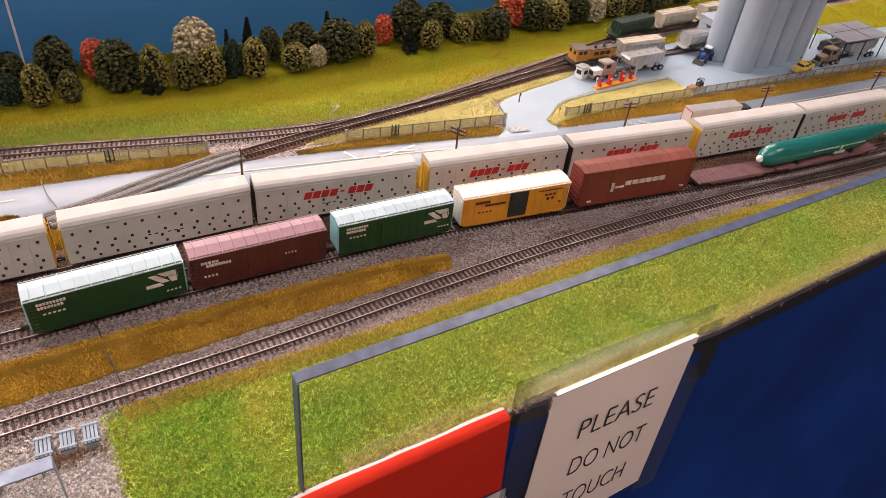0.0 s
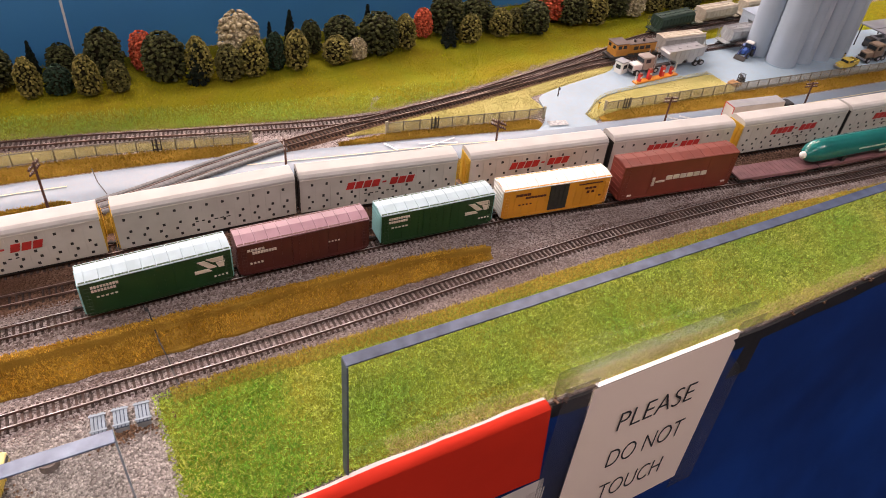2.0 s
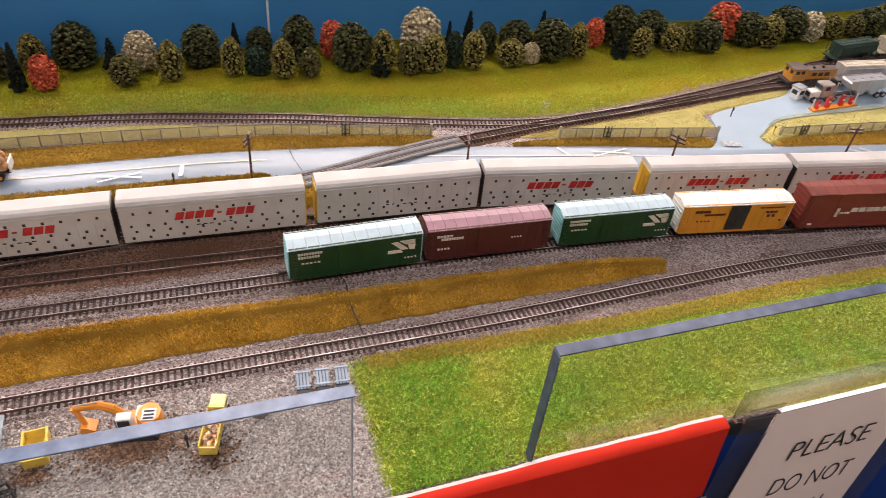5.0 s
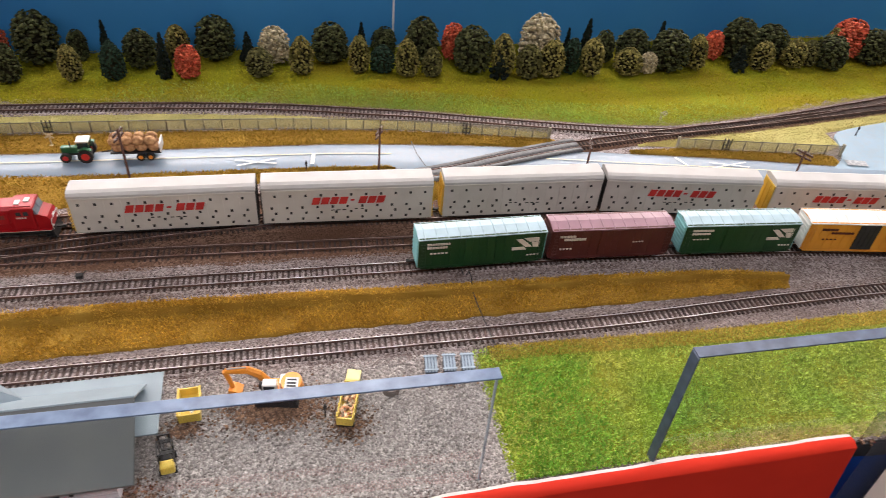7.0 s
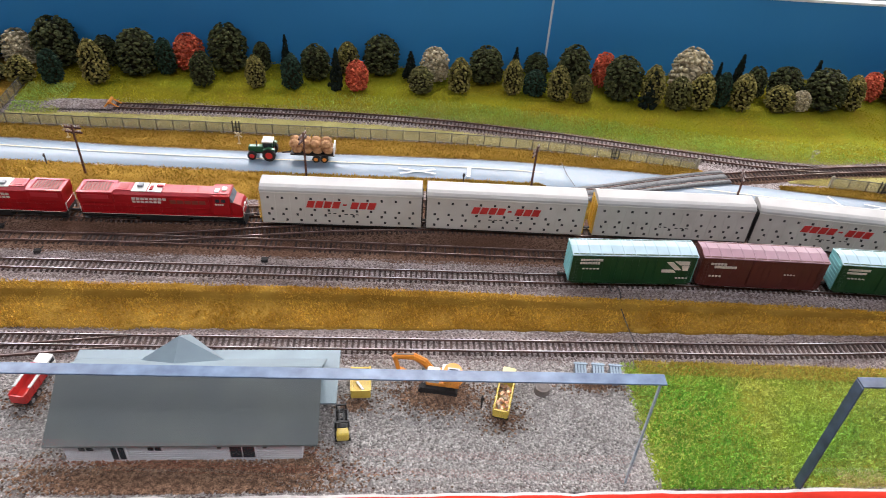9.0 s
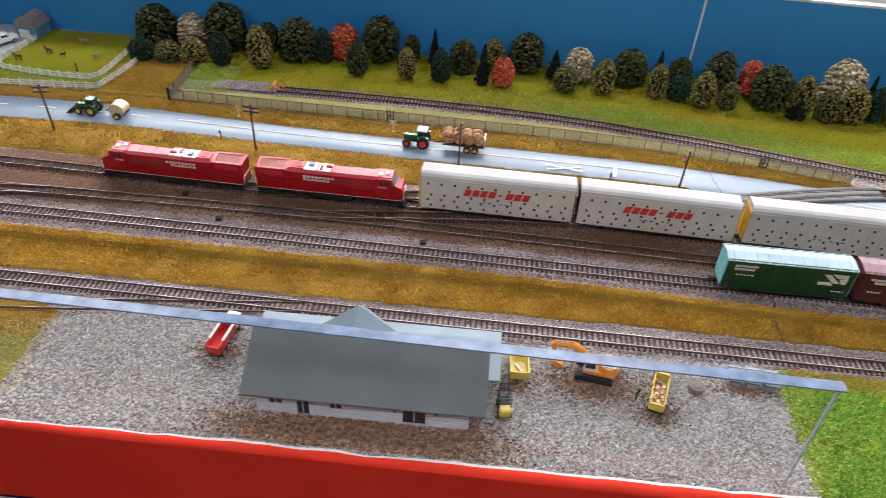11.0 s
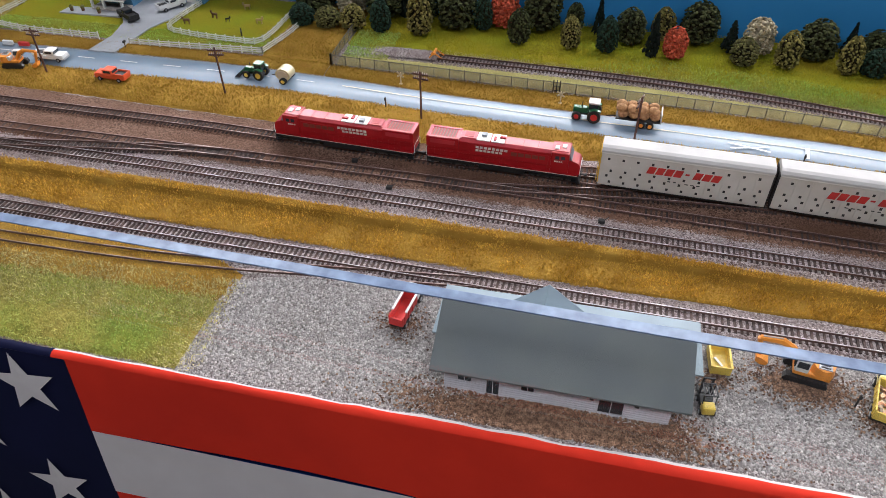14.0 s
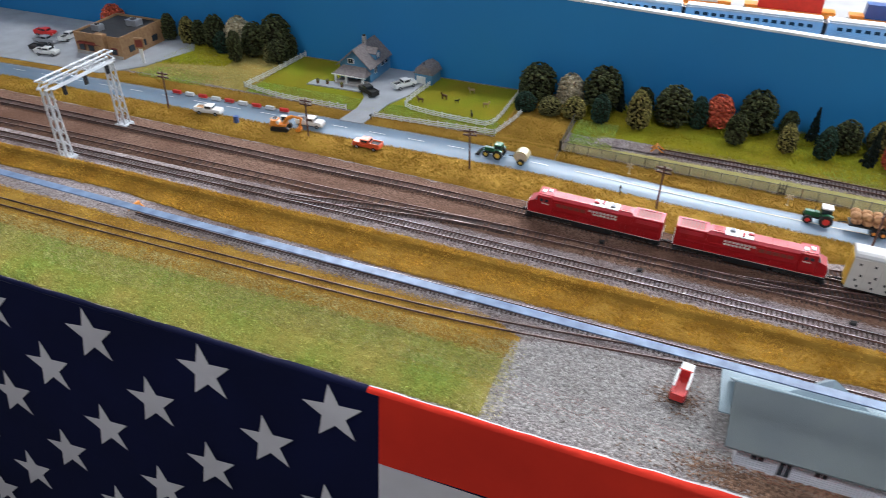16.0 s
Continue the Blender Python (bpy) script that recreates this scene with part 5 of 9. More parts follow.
def slatted_bin(m):
    t = thing("storage_bin", m, "grey-blue storage bin with a ribbed sloping lid", "bin", "row of three bins")
    one("body", lambda bm: prism(bm, [(-0.0105, 0), (0.0105, 0), (0.0105, 0.013), (-0.0105, 0.0098)], -0.0064, 0.0064), GREY, t)
    lid = one("lid", lambda bm: prism(bm, [(-0.0115, 0.0093), (0.0115, 0.0132), (0.0115, 0.0145), (-0.0115, 0.0106)], -0.0070, 0.0070), BIN_BLUE, t, "pale blue ribbed lid")
    for i in range(4):
        one("rib", lambda bm: prism(bm, [(-0.0113, 0.0107), (0.0113, 0.0144), (0.0113, 0.0153), (-0.0113, 0.0116)], -0.0067 + i * 0.0036, -0.0041 + i * 0.0036), BIN_SLAT, lid)
    for x, z in ((-0.0085, 0.0121), (0.0090, 0.0150)):
        boxes("batten", [(x, 0, z, 0.0022, 0.0162, 0.0010)], BIN_SLAT, lid)
    return t


BIN_BLUE = paint("bin_blue", (0.07, 0.10, 0.15), 0.7)
BIN_SLAT = paint("bin_slat", (0.34, 0.43, 0.52), 0.7)
first_bin = slatted_bin(on_yard(0.038, 0.4985, 84))
copy_thing(first_bin, on_yard(0.0558, 0.4975, 84))
copy_thing(first_bin, on_yard(0.0733, 0.4960, 84))

TUB = paint("weathered_tub", (0.20, 0.165, 0.15), 0.8)
bucket_t = thing("steel_drum", on_yard(-0.003, 0.4805, 0), "short grey steel tub on the gravel", "drum")
one("tub", lambda bm: cyl(bm, 0, 0, 0.0045, 0.0095, 0.009, "z", 20, 0.0088), TUB, bucket_t, "", True)
one("rim", lambda bm: cyl(bm, 0, 0, 0.0092, 0.009, 0.002, "z", 20, 0.004), TUB, bucket_t)

# ---- rolling stock, built along +X on z = 0 at the rail top ----
LOCO_RED = mat("loco_red", (0.37, 0.008, 0.012), 0.40, dark=(0.31, 0.006, 0.009), scale=50, spec=0.3)
# Lighter copy of the red, with the roof's pinkish highlight in its colour.
LOCO_RED_LIT = mat("loco_red_lit", (0.45, 0.022, 0.032), 0.38, dark=(0.37, 0.016, 0.024), scale=50)
CAB_GLASS = mat("cab_windscreen", (0.20, 0.25, 0.30), 0.15, scale=40)
CREAM = mat("letter_cream", (0.72, 0.62, 0.55), 0.5, scale=60)
AUTO_WHITE = mat("autorack_white", (0.60, 0.575, 0.525), 0.45, dark=(0.53, 0.50, 0.45), scale=30)
AUTO_ROOF = mat("autorack_roof", (0.53, 0.52, 0.505), 0.6, dark=(0.48, 0.47, 0.455), scale=30, spec=0.3)
AUTO_YELLOW = paint("autorack_yellow", (0.72, 0.46, 0.05), 0.45)
LETTER_RED = mat("letter_red", (0.58, 0.035, 0.03), 0.5, scale=60)
BN_GREEN = mat("boxcar_green", (0.008, 0.052, 0.014), 0.45, dark=(0.006, 0.042, 0.011), scale=40)
END_CYAN = mat("boxcar_end_cyan", (0.22, 0.50, 0.52), 0.5, dark=(0.18, 0.42, 0.44), scale=40)
ROOF_PALE = mat("boxcar_roof_pale", (0.40, 0.55, 0.62), 0.50, dark=(0.34, 0.47, 0.53), scale=40)
ROOF_WHITE = mat("boxcar_roof_white", (0.68, 0.67, 0.65), 0.35, dark=(0.80, 0.79, 0.76), scale=40)
BOX_YELLOW = mat("boxcar_yellow", (0.66, 0.28, 0.02), 0.42, dark=(0.58, 0.24, 0.018), scale=40)
BOX_BROWN = mat("boxcar_brown", (0.095, 0.018, 0.014), 0.5, dark=(0.075, 0.014, 0.011), scale=40)
ROOF_MAUVE = mat("boxcar_roof_mauve", (0.30, 0.16, 0.205), 0.4, dark=(0.25, 0.13, 0.17), scale=40)
OXIDE = mat("hicube_oxide", (0.20, 0.035, 0.022), 0.5, dark=(0.165, 0.028, 0.018), scale=30)
FLAT_MAUVE = mat("flatcar_deck", (0.25, 0.12, 0.13), 0.55, dark=(0.19, 0.09, 0.10), scale=60, bump=0.1)
PRIMER = mat("fuselage_green", (0.004, 0.150, 0.142), 0.22, dark=(0.004, 0.125, 0.117), scale=12)
PRIMER_PALE = mat("fuselage_pale", (0.45, 0.62, 0.58), 0.4, scale=50)
STEEL = mat("bogie_steel", (0.06, 0.055, 0.052), 0.6, dark=(0.035, 0.03, 0.03), scale=150)


def bogie(parent, x, axles=2, pitch=0.020):
    t = one("bogie", lambda bm: [box(bm, x, s * 0.0115, 0.0058, pitch * axles, 0.0028, 0.0042, 0.0008) for s in (-1, 1)] + [box(bm, x, 0, 0.0060, 0.008, 0.022, 0.004)], STEEL, parent)
    for k in range(axles):
        wx = x + (k - (axles - 1) / 2) * pitch
        one("wheelset", lambda bm: [cyl(bm, wx, s * 0.0078, 0.0052, 0.0053, 0.0024, "y", 16) for s in (-1, 1)] + [cyl(bm, wx, 0, 0.0052, 0.0012, 0.016, "y", 8)], STEEL, t)
        for s in (-1, 1):
            one("journal", lambda bm: box(bm, wx, s * 0.0134, 0.0055, 0.0042, 0.0016, 0.0044, 0.0006), DARK, t)
    return t


def coupler(parent, x):
    s = 1 if x > 0 else -1
    one("coupler", lambda bm: [box(bm, x + s * 0.004, 0, 0.0092, 0.012, 0.0028, 0.0024, 0.0004), box(bm, x + s * 0.0105, 0.0006, 0.0092, 0.004, 0.0042, 0.0034, 0.0008)], DARK, parent)


def bars(parent, rows, y, material, label, flip=1, t=0.0005):
    """Lettering drawn as plain upright blocks: rows of x start, z, width of a block, height, count, gap."""
    for x, z, w, h, n, gap in rows:
        for i in range(n):
            boxes("letter_block", [(flip * (x + i * (w + gap) + w / 2), y, z, w, t, h)], material, parent, label)


def ladder(parent, x, y, z0, z1, material, w=0.006, axis="x"):
    n = max(2, int((z1 - z0) / 0.005))
    d = (w / 2, 0) if axis == "x" else (0, w / 2)
    one("ladder", lambda bm: [rod(bm, (x + s * d[0], y + s * d[1], z0), (x + s * d[0], y + s * d[1], z1), 0.0004, 5) for s in (-1, 1)]
        + [rod(bm, (x - d[0], y - d[1], z0 + (i + 0.5) * (z1 - z0) / n), (x + d[0], y + d[1], z0 + (i + 0.5) * (z1 - z0) / n), 0.0004, 5) for i in range(n)], material, parent)


def locomotive(m, label):
    """A six-axle wide-nose diesel; its cab is towards +X."""
    t = thing("locomotive", m @ Matrix.Diagonal((1, 1, 0.86, 1)), label, "locomotive", "train engines")
    L, W = 0.236, 0.0345
    boxes("underframe", [(0, 0, 0.0138, L - 0.004, W - 0.002, 0.0052)], BLACK, t, "", 0.0006)
    boxes("sill_stripe", [(0, s * (W / 2 - 0.0004), 0.0166, L - 0.008, 0.0010, 0.0011) for s in (-1, 1)], CREAM, t, "pale reflective sill stripe")
    boxes("fuel_tank", [(0, 0, 0.0078, 0.070, W - 0.004, 0.0100)], BLACK, t, "", 0.0015)
    boxes("walkway", [(0, 0, 0.0174, L - 0.006, W, 0.0008)], LOCO_RED, t)
    hood = boxes("hood", [(-0.021, 0, 0.0360, 0.190, W - 0.005, 0.0364)], LOCO_RED, t, "long red engine hood", 0.0014)
    for i in range(18):
        for s in (-1, 1):
            boxes("hood_door", [(-0.108 + i * 0.0092, s * (W / 2 - 0.0024), 0.0285, 0.0084, 0.0006, 0.0180)], LOCO_RED, hood)
    roof = one("hood_roof", lambda bm: [bm.faces.new([bm.verts.new(v) for v in q]) for q in (
        [(-0.066, -0.0100, 0.0580), (0.073, -0.0100, 0.0580), (0.073, 0.0100, 0.0580), (-0.066, 0.0100, 0.0580)],
        [(-0.066, -0.0146, 0.0535), (0.073, -0.0146, 0.0535), (0.073, -0.0100, 0.0580), (-0.066, -0.0100, 0.0580)],
        [(-0.066, 0.0100, 0.0580), (0.073, 0.0100, 0.0580), (0.073, 0.0146, 0.0535), (-0.066, 0.0146, 0.0535)])], LOCO_RED_LIT, t, "bevelled red roof, pinkish with highlight")
    for x in (0.030, 0.052):
        boxes("roof_seam", [(x, 0, 0.0582, 0.0010, 0.0200, 0.0006)], LOCO_RED, roof)
    for x in (-0.008, -0.030):
        boxes("exhaust_plate", [(x, 0.0, 0.0586, 0.020, 0.0220, 0.0014)], ROOF_WHITE, roof, "white roof plate")
    one("exhaust_stack", lambda bm: box(bm, -0.002, 0.002, 0.0606, 0.009, 0.0050, 0.0030, 0.0008), LOCO_RED, roof)
    one("silencer", lambda bm: box(bm, -0.013, -0.003, 0.0602, 0.004, 0.0100, 0.0020), LOCO_RED, roof)
    boxes("roof_vent", [(-0.030, 0.003, 0.0612, 0.008, 0.0085, 0.0044)], GREY, roof, "blue-grey roof vent", 0.0008)
    hatch = boxes("roof_hatch", [(-0.052, 0, 0.0590, 0.022, 0.0200, 0.0020)], LOCO_RED_LIT, roof, "", 0.0006)
    boxes("hatch_grille", [(-0.052, 0, 0.0602, 0.014, 0.0130, 0.0008)], LOCO_RED, hatch)
    rad = boxes("radiator", [(-0.091, 0, 0.0475, 0.050, W - 0.0005, 0.0190)], LOCO_RED, t, "flared radiator section", 0.0012)
    boxes("radiator_rim", [(-0.091, s * 0.0138, 0.0576, 0.050, 0.0046, 0.0012) for s in (-1, 1)] + [(-0.091 + sx * 0.0225, 0, 0.0576, 0.005, 0.0230, 0.0012) for sx in (-1, 1)], LOCO_RED_LIT, rad, "radiator rim, pinkish with highlight")
    for i in range(8):
        boxes("radiator_slat", [(-0.1072 + i * 0.0046, 0, 0.0573, 0.0026, 0.0225, 0.0008)], OXIDE, rad)
    for s in (-1, 1):
        boxes("side_grille", [(-0.091, s * (W / 2), 0.0500, 0.038, 0.0007, 0.0080)], LOCO_RED_LIT, rad)
        boxes("equipment_cabinet", [(0.040, s * (W / 2 - 0.0022), 0.0400, 0.058, 0.0022, 0.0180)], LOCO_RED, t, "", 0.0006)
        for i in range(5):
            boxes("vent_grille", [(0.018 + i * 0.0105, s * (W / 2 - 0.0009), 0.0435, 0.0088, 0.0006, 0.0070)], OXIDE, t)
    cab = boxes("cab", [(0.086, 0, 0.0382, 0.027, W - 0.001, 0.0400)], LOCO_RED, t, "wide red crew cab", 0.0022)
    boxes("cab_roof", [(0.085, 0, 0.0586, 0.025, W - 0.010, 0.0016)], LOCO_RED_LIT, cab, "", 0.0006)
    for i in range(2):
        boxes("roof_unit", [(0.080 + i * 0.010, 0.005 * (i % 2) - 0.004, 0.0602, 0.006, 0.0090, 0.0020)], WHITE, cab, "white roof unit", 0.0005)
    for s in (-1, 1):
        for i in range(2):
            boxes("cab_window", [(0.082 + i * 0.0085, s * (W / 2 - 0.0004), 0.0490, 0.0058, 0.0008, 0.0062)], GLASS, cab)
    one("windscreen", lambda bm: [prism(bm, [(0.0985, 0.0445), (0.1035, 0.0445), (0.0990, 0.0560), (0.0975, 0.0560)], y - 0.0066, y + 0.0066) for y in (-0.0073, 0.0073)], CAB_GLASS, cab, "pale grey windscreen")
    one("nose", lambda bm: prism(bm, [(0.098, 0.0178), (0.116, 0.0178), (0.116, 0.0345), (0.1135, 0.0395), (0.1030, 0.0445), (0.098, 0.0445)], -0.0140, 0.0140), LOCO_RED, t, "sloped red nose")
    boxes("nose_light", [(0.1163, 0, 0.034, 0.0008, 0.0060, 0.0026)], WHITE, t)
    for s in (-1, 1):
        boxes("ditch_light", [(0.1163, s * 0.010, 0.0205, 0.0010, 0.0028, 0.0024)], WHITE, t)
    one("plow", lambda bm: prism(bm, [(0.112, 0.001), (0.119, 0.001), (0.115, 0.0125), (0.112, 0.0125)], -0.0155, 0.0155), BLACK, t, "black snow plough")
    for sx in (-1, 1):
        for s in (-1, 1):
            one("step_well", lambda bm: [box(bm, sx * 0.110, s * 0.0145, 0.0045 + 0.0042 * i, 0.009, 0.0045, 0.0008) for i in range(3)] + [box(bm, sx * 0.1148, s * 0.0145, 0.010, 0.0008, 0.0045, 0.013)], BLACK, t)
    for s in (-1, 1):
        y = s * (W / 2 - 0.0004)
        one("handrail", lambda bm: [rod(bm, (-0.112, y, 0.0320), (0.068, y, 0.0320), 0.00035, 5)] + [rod(bm, (-0.112 + i * 0.0225, y, 0.0174), (-0.112 + i * 0.0225, y, 0.0320), 0.00035, 5) for i in range(9)], LOCO_RED, t, "thin red handrail")
    for sx in (-1, 1):
        one("end_rail", lambda bm: [rod(bm, (sx * 0.1168, y, 0.0172), (sx * 0.1168, y, 0.032), 0.0005, 5) for y in (-0.0145, 0.0145)] + [rod(bm, (sx * 0.1168, -0.0145, 0.032), (sx * 0.1168, 0.0145, 0.032), 0.0004, 5)], WHITE, t)
        coupler(t, sx * 0.115)
        bogie(t, sx * 0.074, 3, 0.0215)
    for s in (-1, 1):
        bars(hood, [(-0.040, 0.0470, 0.0046, 0.0044, 8, 0.0016), (-0.040, 0.0408, 0.0044, 0.0038, 7, 0.0016)], s * (W / 2 - 0.0020), CREAM, "cream block lettering")
        bars(cab, [(0.078, 0.0415, 0.0024, 0.0026, 4, 0.0008)], s * (W / 2 - 0.0003), CREAM, "small cream number bars")
    return t


def hole_mesh():
    bm = bmesh.new()
    box(bm, 0, 0, 0, 0.0034, 0.0007, 0.0038)
    me = bpy.data.meshes.new("vent_hole")
    bm.to_mesh(me)
    bm.free()
    me.materials.append(DARK)
    return me


VENT_HOLE = hole_mesh()


def autorack(m, label, end_yellow=True, lettered=True):
    """One unit of an articulated covered car carrier."""
    t = thing("autorack_car", m, label, "railway car", "car carriers")
    L, W = 0.232, 0.0365
    z0, z1, zr = 0.0075, 0.064, 0.0715
    body = one("body", lambda bm: [box(bm, 0, 0, (z0 + z1) / 2, L, W - 0.002, z1 - z0)], AUTO_WHITE, t)
    n = 11
    for i in range(n):
        for s in (-1, 1):
            boxes("side_panel", [(-L / 2 + (i + 0.5) * L / n, s * (W / 2 - 0.0008), (z0 + z1) / 2 + 0.0003, L / n - 0.0005, 0.0012, z1 - z0 - 0.003)], AUTO_WHITE, body)
    one("skirt", lambda bm: prism(bm, [(-L / 2 + 0.004, z0), (-L / 2 + 0.030, z0 - 0.0005), (-L / 2 + 0.040, z0 - 0.004), (L / 2 - 0.040, z0 - 0.004), (L / 2 - 0.030, z0 - 0.0005), (L / 2 - 0.004, z0), (L / 2 - 0.004, z0 + 0.002), (-L / 2 + 0.004, z0 + 0.002)], -W / 2 + 0.003, W / 2 - 0.003), DARK, t, "dark underframe")
    prof = [(-W / 2, z1 - 0.001), (-W / 2, z1 + 0.002), (-W / 2 + 0.003, zr - 0.002), (-W / 2 + 0.008, zr), (W / 2 - 0.008, zr), (W / 2 - 0.003, zr - 0.002), (W / 2, z1 + 0.002), (W / 2, z1 - 0.001)]

    def roof(bm):
        a = [bm.verts.new((-L / 2 - 0.0005, y, z)) for y, z in prof]
        b = [bm.verts.new((L / 2 + 0.0005, y, z)) for y, z in prof]
        bm.faces.new(a)
        bm.faces.new(b[::-1])
        for i in range(len(prof)):
            j = (i + 1) % len(prof)
            bm.faces.new((a[i], b[i], b[j], a[j]))

    rf = one("roof", roof, AUTO_ROOF, t, "white rounded roof")
    boxes("roof_rail", [(0, s * (W / 2 + 0.0002), z1 - 0.0028, L, 0.0010, 0.0022) for s in (-1, 1)], AUTO_WHITE, rf)
    for s in (-1, 1):
        for z, o in ((0.053, 0), (0.0335, 0.005), (0.0245, 0.0), (0.0145, 0.005)):
            for i in range(11):
                hole = new("vent_hole", VENT_HOLE)
                hole.parent = body
                hole.location = (-0.105 + o + i * 0.0204, s * (W / 2 - 0.0001), z)
        if lettered:
            sh = Matrix.Identity(4)
            sh[0][2] = 0.30 * (1 if s < 0 else -1)
            for i in range(8):
                w, h, z = (0.0056, 0.0026, 0.0440) if i == 4 else (0.0104, 0.0114, 0.0436)
                mm = Matrix.Translation((s * -1 * ((i - 3.6) * 0.0123 + (0.002 if i > 4 else 0)), s * (W / 2 + 0.0002), z)) @ sh
                blk = bmesh.new()
                box(blk, 0, 0, 0, w, 0.0006, h)
                blk.transform(mm)
                part("letter_block", blk, LETTER_RED, body, "slanted red letter block")
        bars(body, [(-0.02, 0.0285, 0.004, 0.0014, 2, 0.004), (0.004, 0.0275, 0.005, 0.0012, 3, 0.003)], s * (W / 2 + 0.0001), DARK, "small dark data bars")
    ex = -1
    for sx in (-1, 1):
        mcol = AUTO_YELLOW if (end_yellow and sx == ex) else DARK
        one("end_door", lambda bm: [box(bm, sx * (L / 2 + 0.0006), y, 0.036, 0.0016, 0.010, 0.052) for y in (-0.0115, 0, 0.0115)] + [box(bm, sx * (L / 2 + 0.0016), y, 0.036, 0.0012, 0.0016, 0.052) for y in (-0.006, 0.006)], mcol, t, "yellow end doors" if mcol is AUTO_YELLOW else "dark end doors")
        if mcol is AUTO_YELLOW:
            ladder(t, sx * (L / 2 + 0.0035), -0.013, 0.012, 0.058, AUTO_YELLOW, 0.006, "y")
        coupler(t, sx * L / 2)
        bogie(t, sx * 0.088)
    return t


def boxcar(m, label, body_m, roof_m, L=0.170, top=0.058, name="boxcar", door=None, marks=None, ribs=14, emblem=False):
    t = thing(name, m, label, "railway car", "freight cars")
    W = 0.036
    body = boxes("body", [(0, 0, (top + 0.0105) / 2, L, W - 0.0012, top - 0.0105)], body_m, t, "", 0.0006)
    boxes("sill", [(0, s * (W / 2 - 0.0010), 0.0100, L - 0.008, 0.0014, 0.0040) for s in (-1, 1)], body_m, t)
    boxes("underframe", [(0, 0, 0.0085, L - 0.012, 0.012, 0.004)], DARK, t)
    for i in range(ribs):
        x = -L / 2 + (i + 0.5) * L / ribs
        for s in (-1, 1):
            boxes("side_rib", [(x, s * (W / 2 - 0.0004), (top + 0.0105) / 2, 0.0012, 0.0008, top - 0.014)], body_m, body)
    roof = one("roof", lambda bm: [bm.faces.new([bm.verts.new(v) for v in q]) for q in (
                   [(-L / 2 - 0.001, -W / 2 - 0.0006, top - 0.0006), (L / 2 + 0.001, -W / 2 - 0.0006, top - 0.0006), (L / 2 + 0.001, 0, top + 0.0024), (-L / 2 - 0.001, 0, top + 0.0024)],
                   [(-L / 2 - 0.001, 0, top + 0.0024), (L / 2 + 0.001, 0, top + 0.0024), (L / 2 + 0.001, W / 2 + 0.0006, top - 0.0006), (-L / 2 - 0.001, W / 2 + 0.0006, top - 0.0006)],
                   [(-L / 2 - 0.001, -W / 2 - 0.0006, top - 0.0018), (L / 2 + 0.001, -W / 2 - 0.0006, top - 0.0018), (L / 2 + 0.001, -W / 2 - 0.0006, top - 0.0006), (-L / 2 - 0.001, -W / 2 - 0.0006, top - 0.0006)],
                   [(-L / 2 - 0.001, W / 2 + 0.0006, top - 0.0018), (L / 2 + 0.001, W / 2 + 0.0006, top - 0.0018), (L / 2 + 0.001, W / 2 + 0.0006, top - 0.0006), (-L / 2 - 0.001, W / 2 + 0.0006, top - 0.0006)])], roof_m, t, "panelled metal roof")
    end_m = {ROOF_MAUVE: body_m, ROOF_PALE: END_CYAN}.get(roof_m, roof_m)
    for i in range(11):
        x = -L / 2 + (i + 0.5) * L / 11
        one("roof_seam", lambda bm: [rod(bm, (x, s * W / 2, top - 0.0004), (x, 0, top + 0.0026), 0.0005, 4) for s in (-1, 1)], roof_m, roof)
    for sx in (-1, 1):
        end = boxes("end", [(sx * (L / 2 + 0.0006), 0, (top + 0.0105) / 2, 0.0012, W - 0.003, top - 0.012)], end_m, t, "ribbed end wall")
        boxes("end_rib", [(sx * (L / 2 + 0.0014), 0, 0.015 + i * (top - 0.022) / 6, 0.0012, W - 0.006, 0.0026) for i in range(7)], end_m, end)
        coupler(t, sx * L / 2)
        bogie(t, sx * (L / 2 - 0.030))
        for s in (-1, 1):
            ladder(t, sx * (L / 2 - 0.006), s * (W / 2 + 0.0008), 0.010, top - 0.006, body_m)
    if door:
        dx, dw, dm = door
        for s in (-1, 1):
            d = boxes("door", [(dx, s * (W / 2 + 0.0004), (top + 0.0105) / 2, dw, 0.0014, top - 0.016)], dm, t, "sliding side door")
            boxes("door_bar", [(dx + k * dw / 4, s * (W / 2 + 0.0014), (top + 0.0105) / 2, 0.0010, 0.0008, top - 0.020) for k in (-1, 0, 1)], dm, d)
    if emblem:
        # two stacked slanted bars, a leaning stroke and a foot, all plain
        for s in (-1, 1):
            y = s * (W / 2 + 0.0003)
            for shape in ([(0.044, 0.0475), (0.053, 0.0475), (0.067, 0.0345), (0.058, 0.0345)], [(0.055, 0.0490), (0.076, 0.0490), (0.077, 0.0430), (0.063, 0.0430)], [(0.066, 0.0415), (0.077, 0.0415), (0.076, 0.0335), (0.069, 0.0335)], [(0.040, 0.0345), (0.056, 0.0345), (0.060, 0.0300), (0.040, 0.0300)]):
                one("emblem_bar", lambda bm: prism(bm, shape, y - 0.0006, y + 0.0006), CREAM, body, "cream slanted emblem bar")
    if marks:
        for s in (-1, 1):
            for mat_, rows in marks:
                bars(body, rows, s * (W / 2 + 0.0003), mat_, "plain block lettering", 1, 0.0012)
    return t


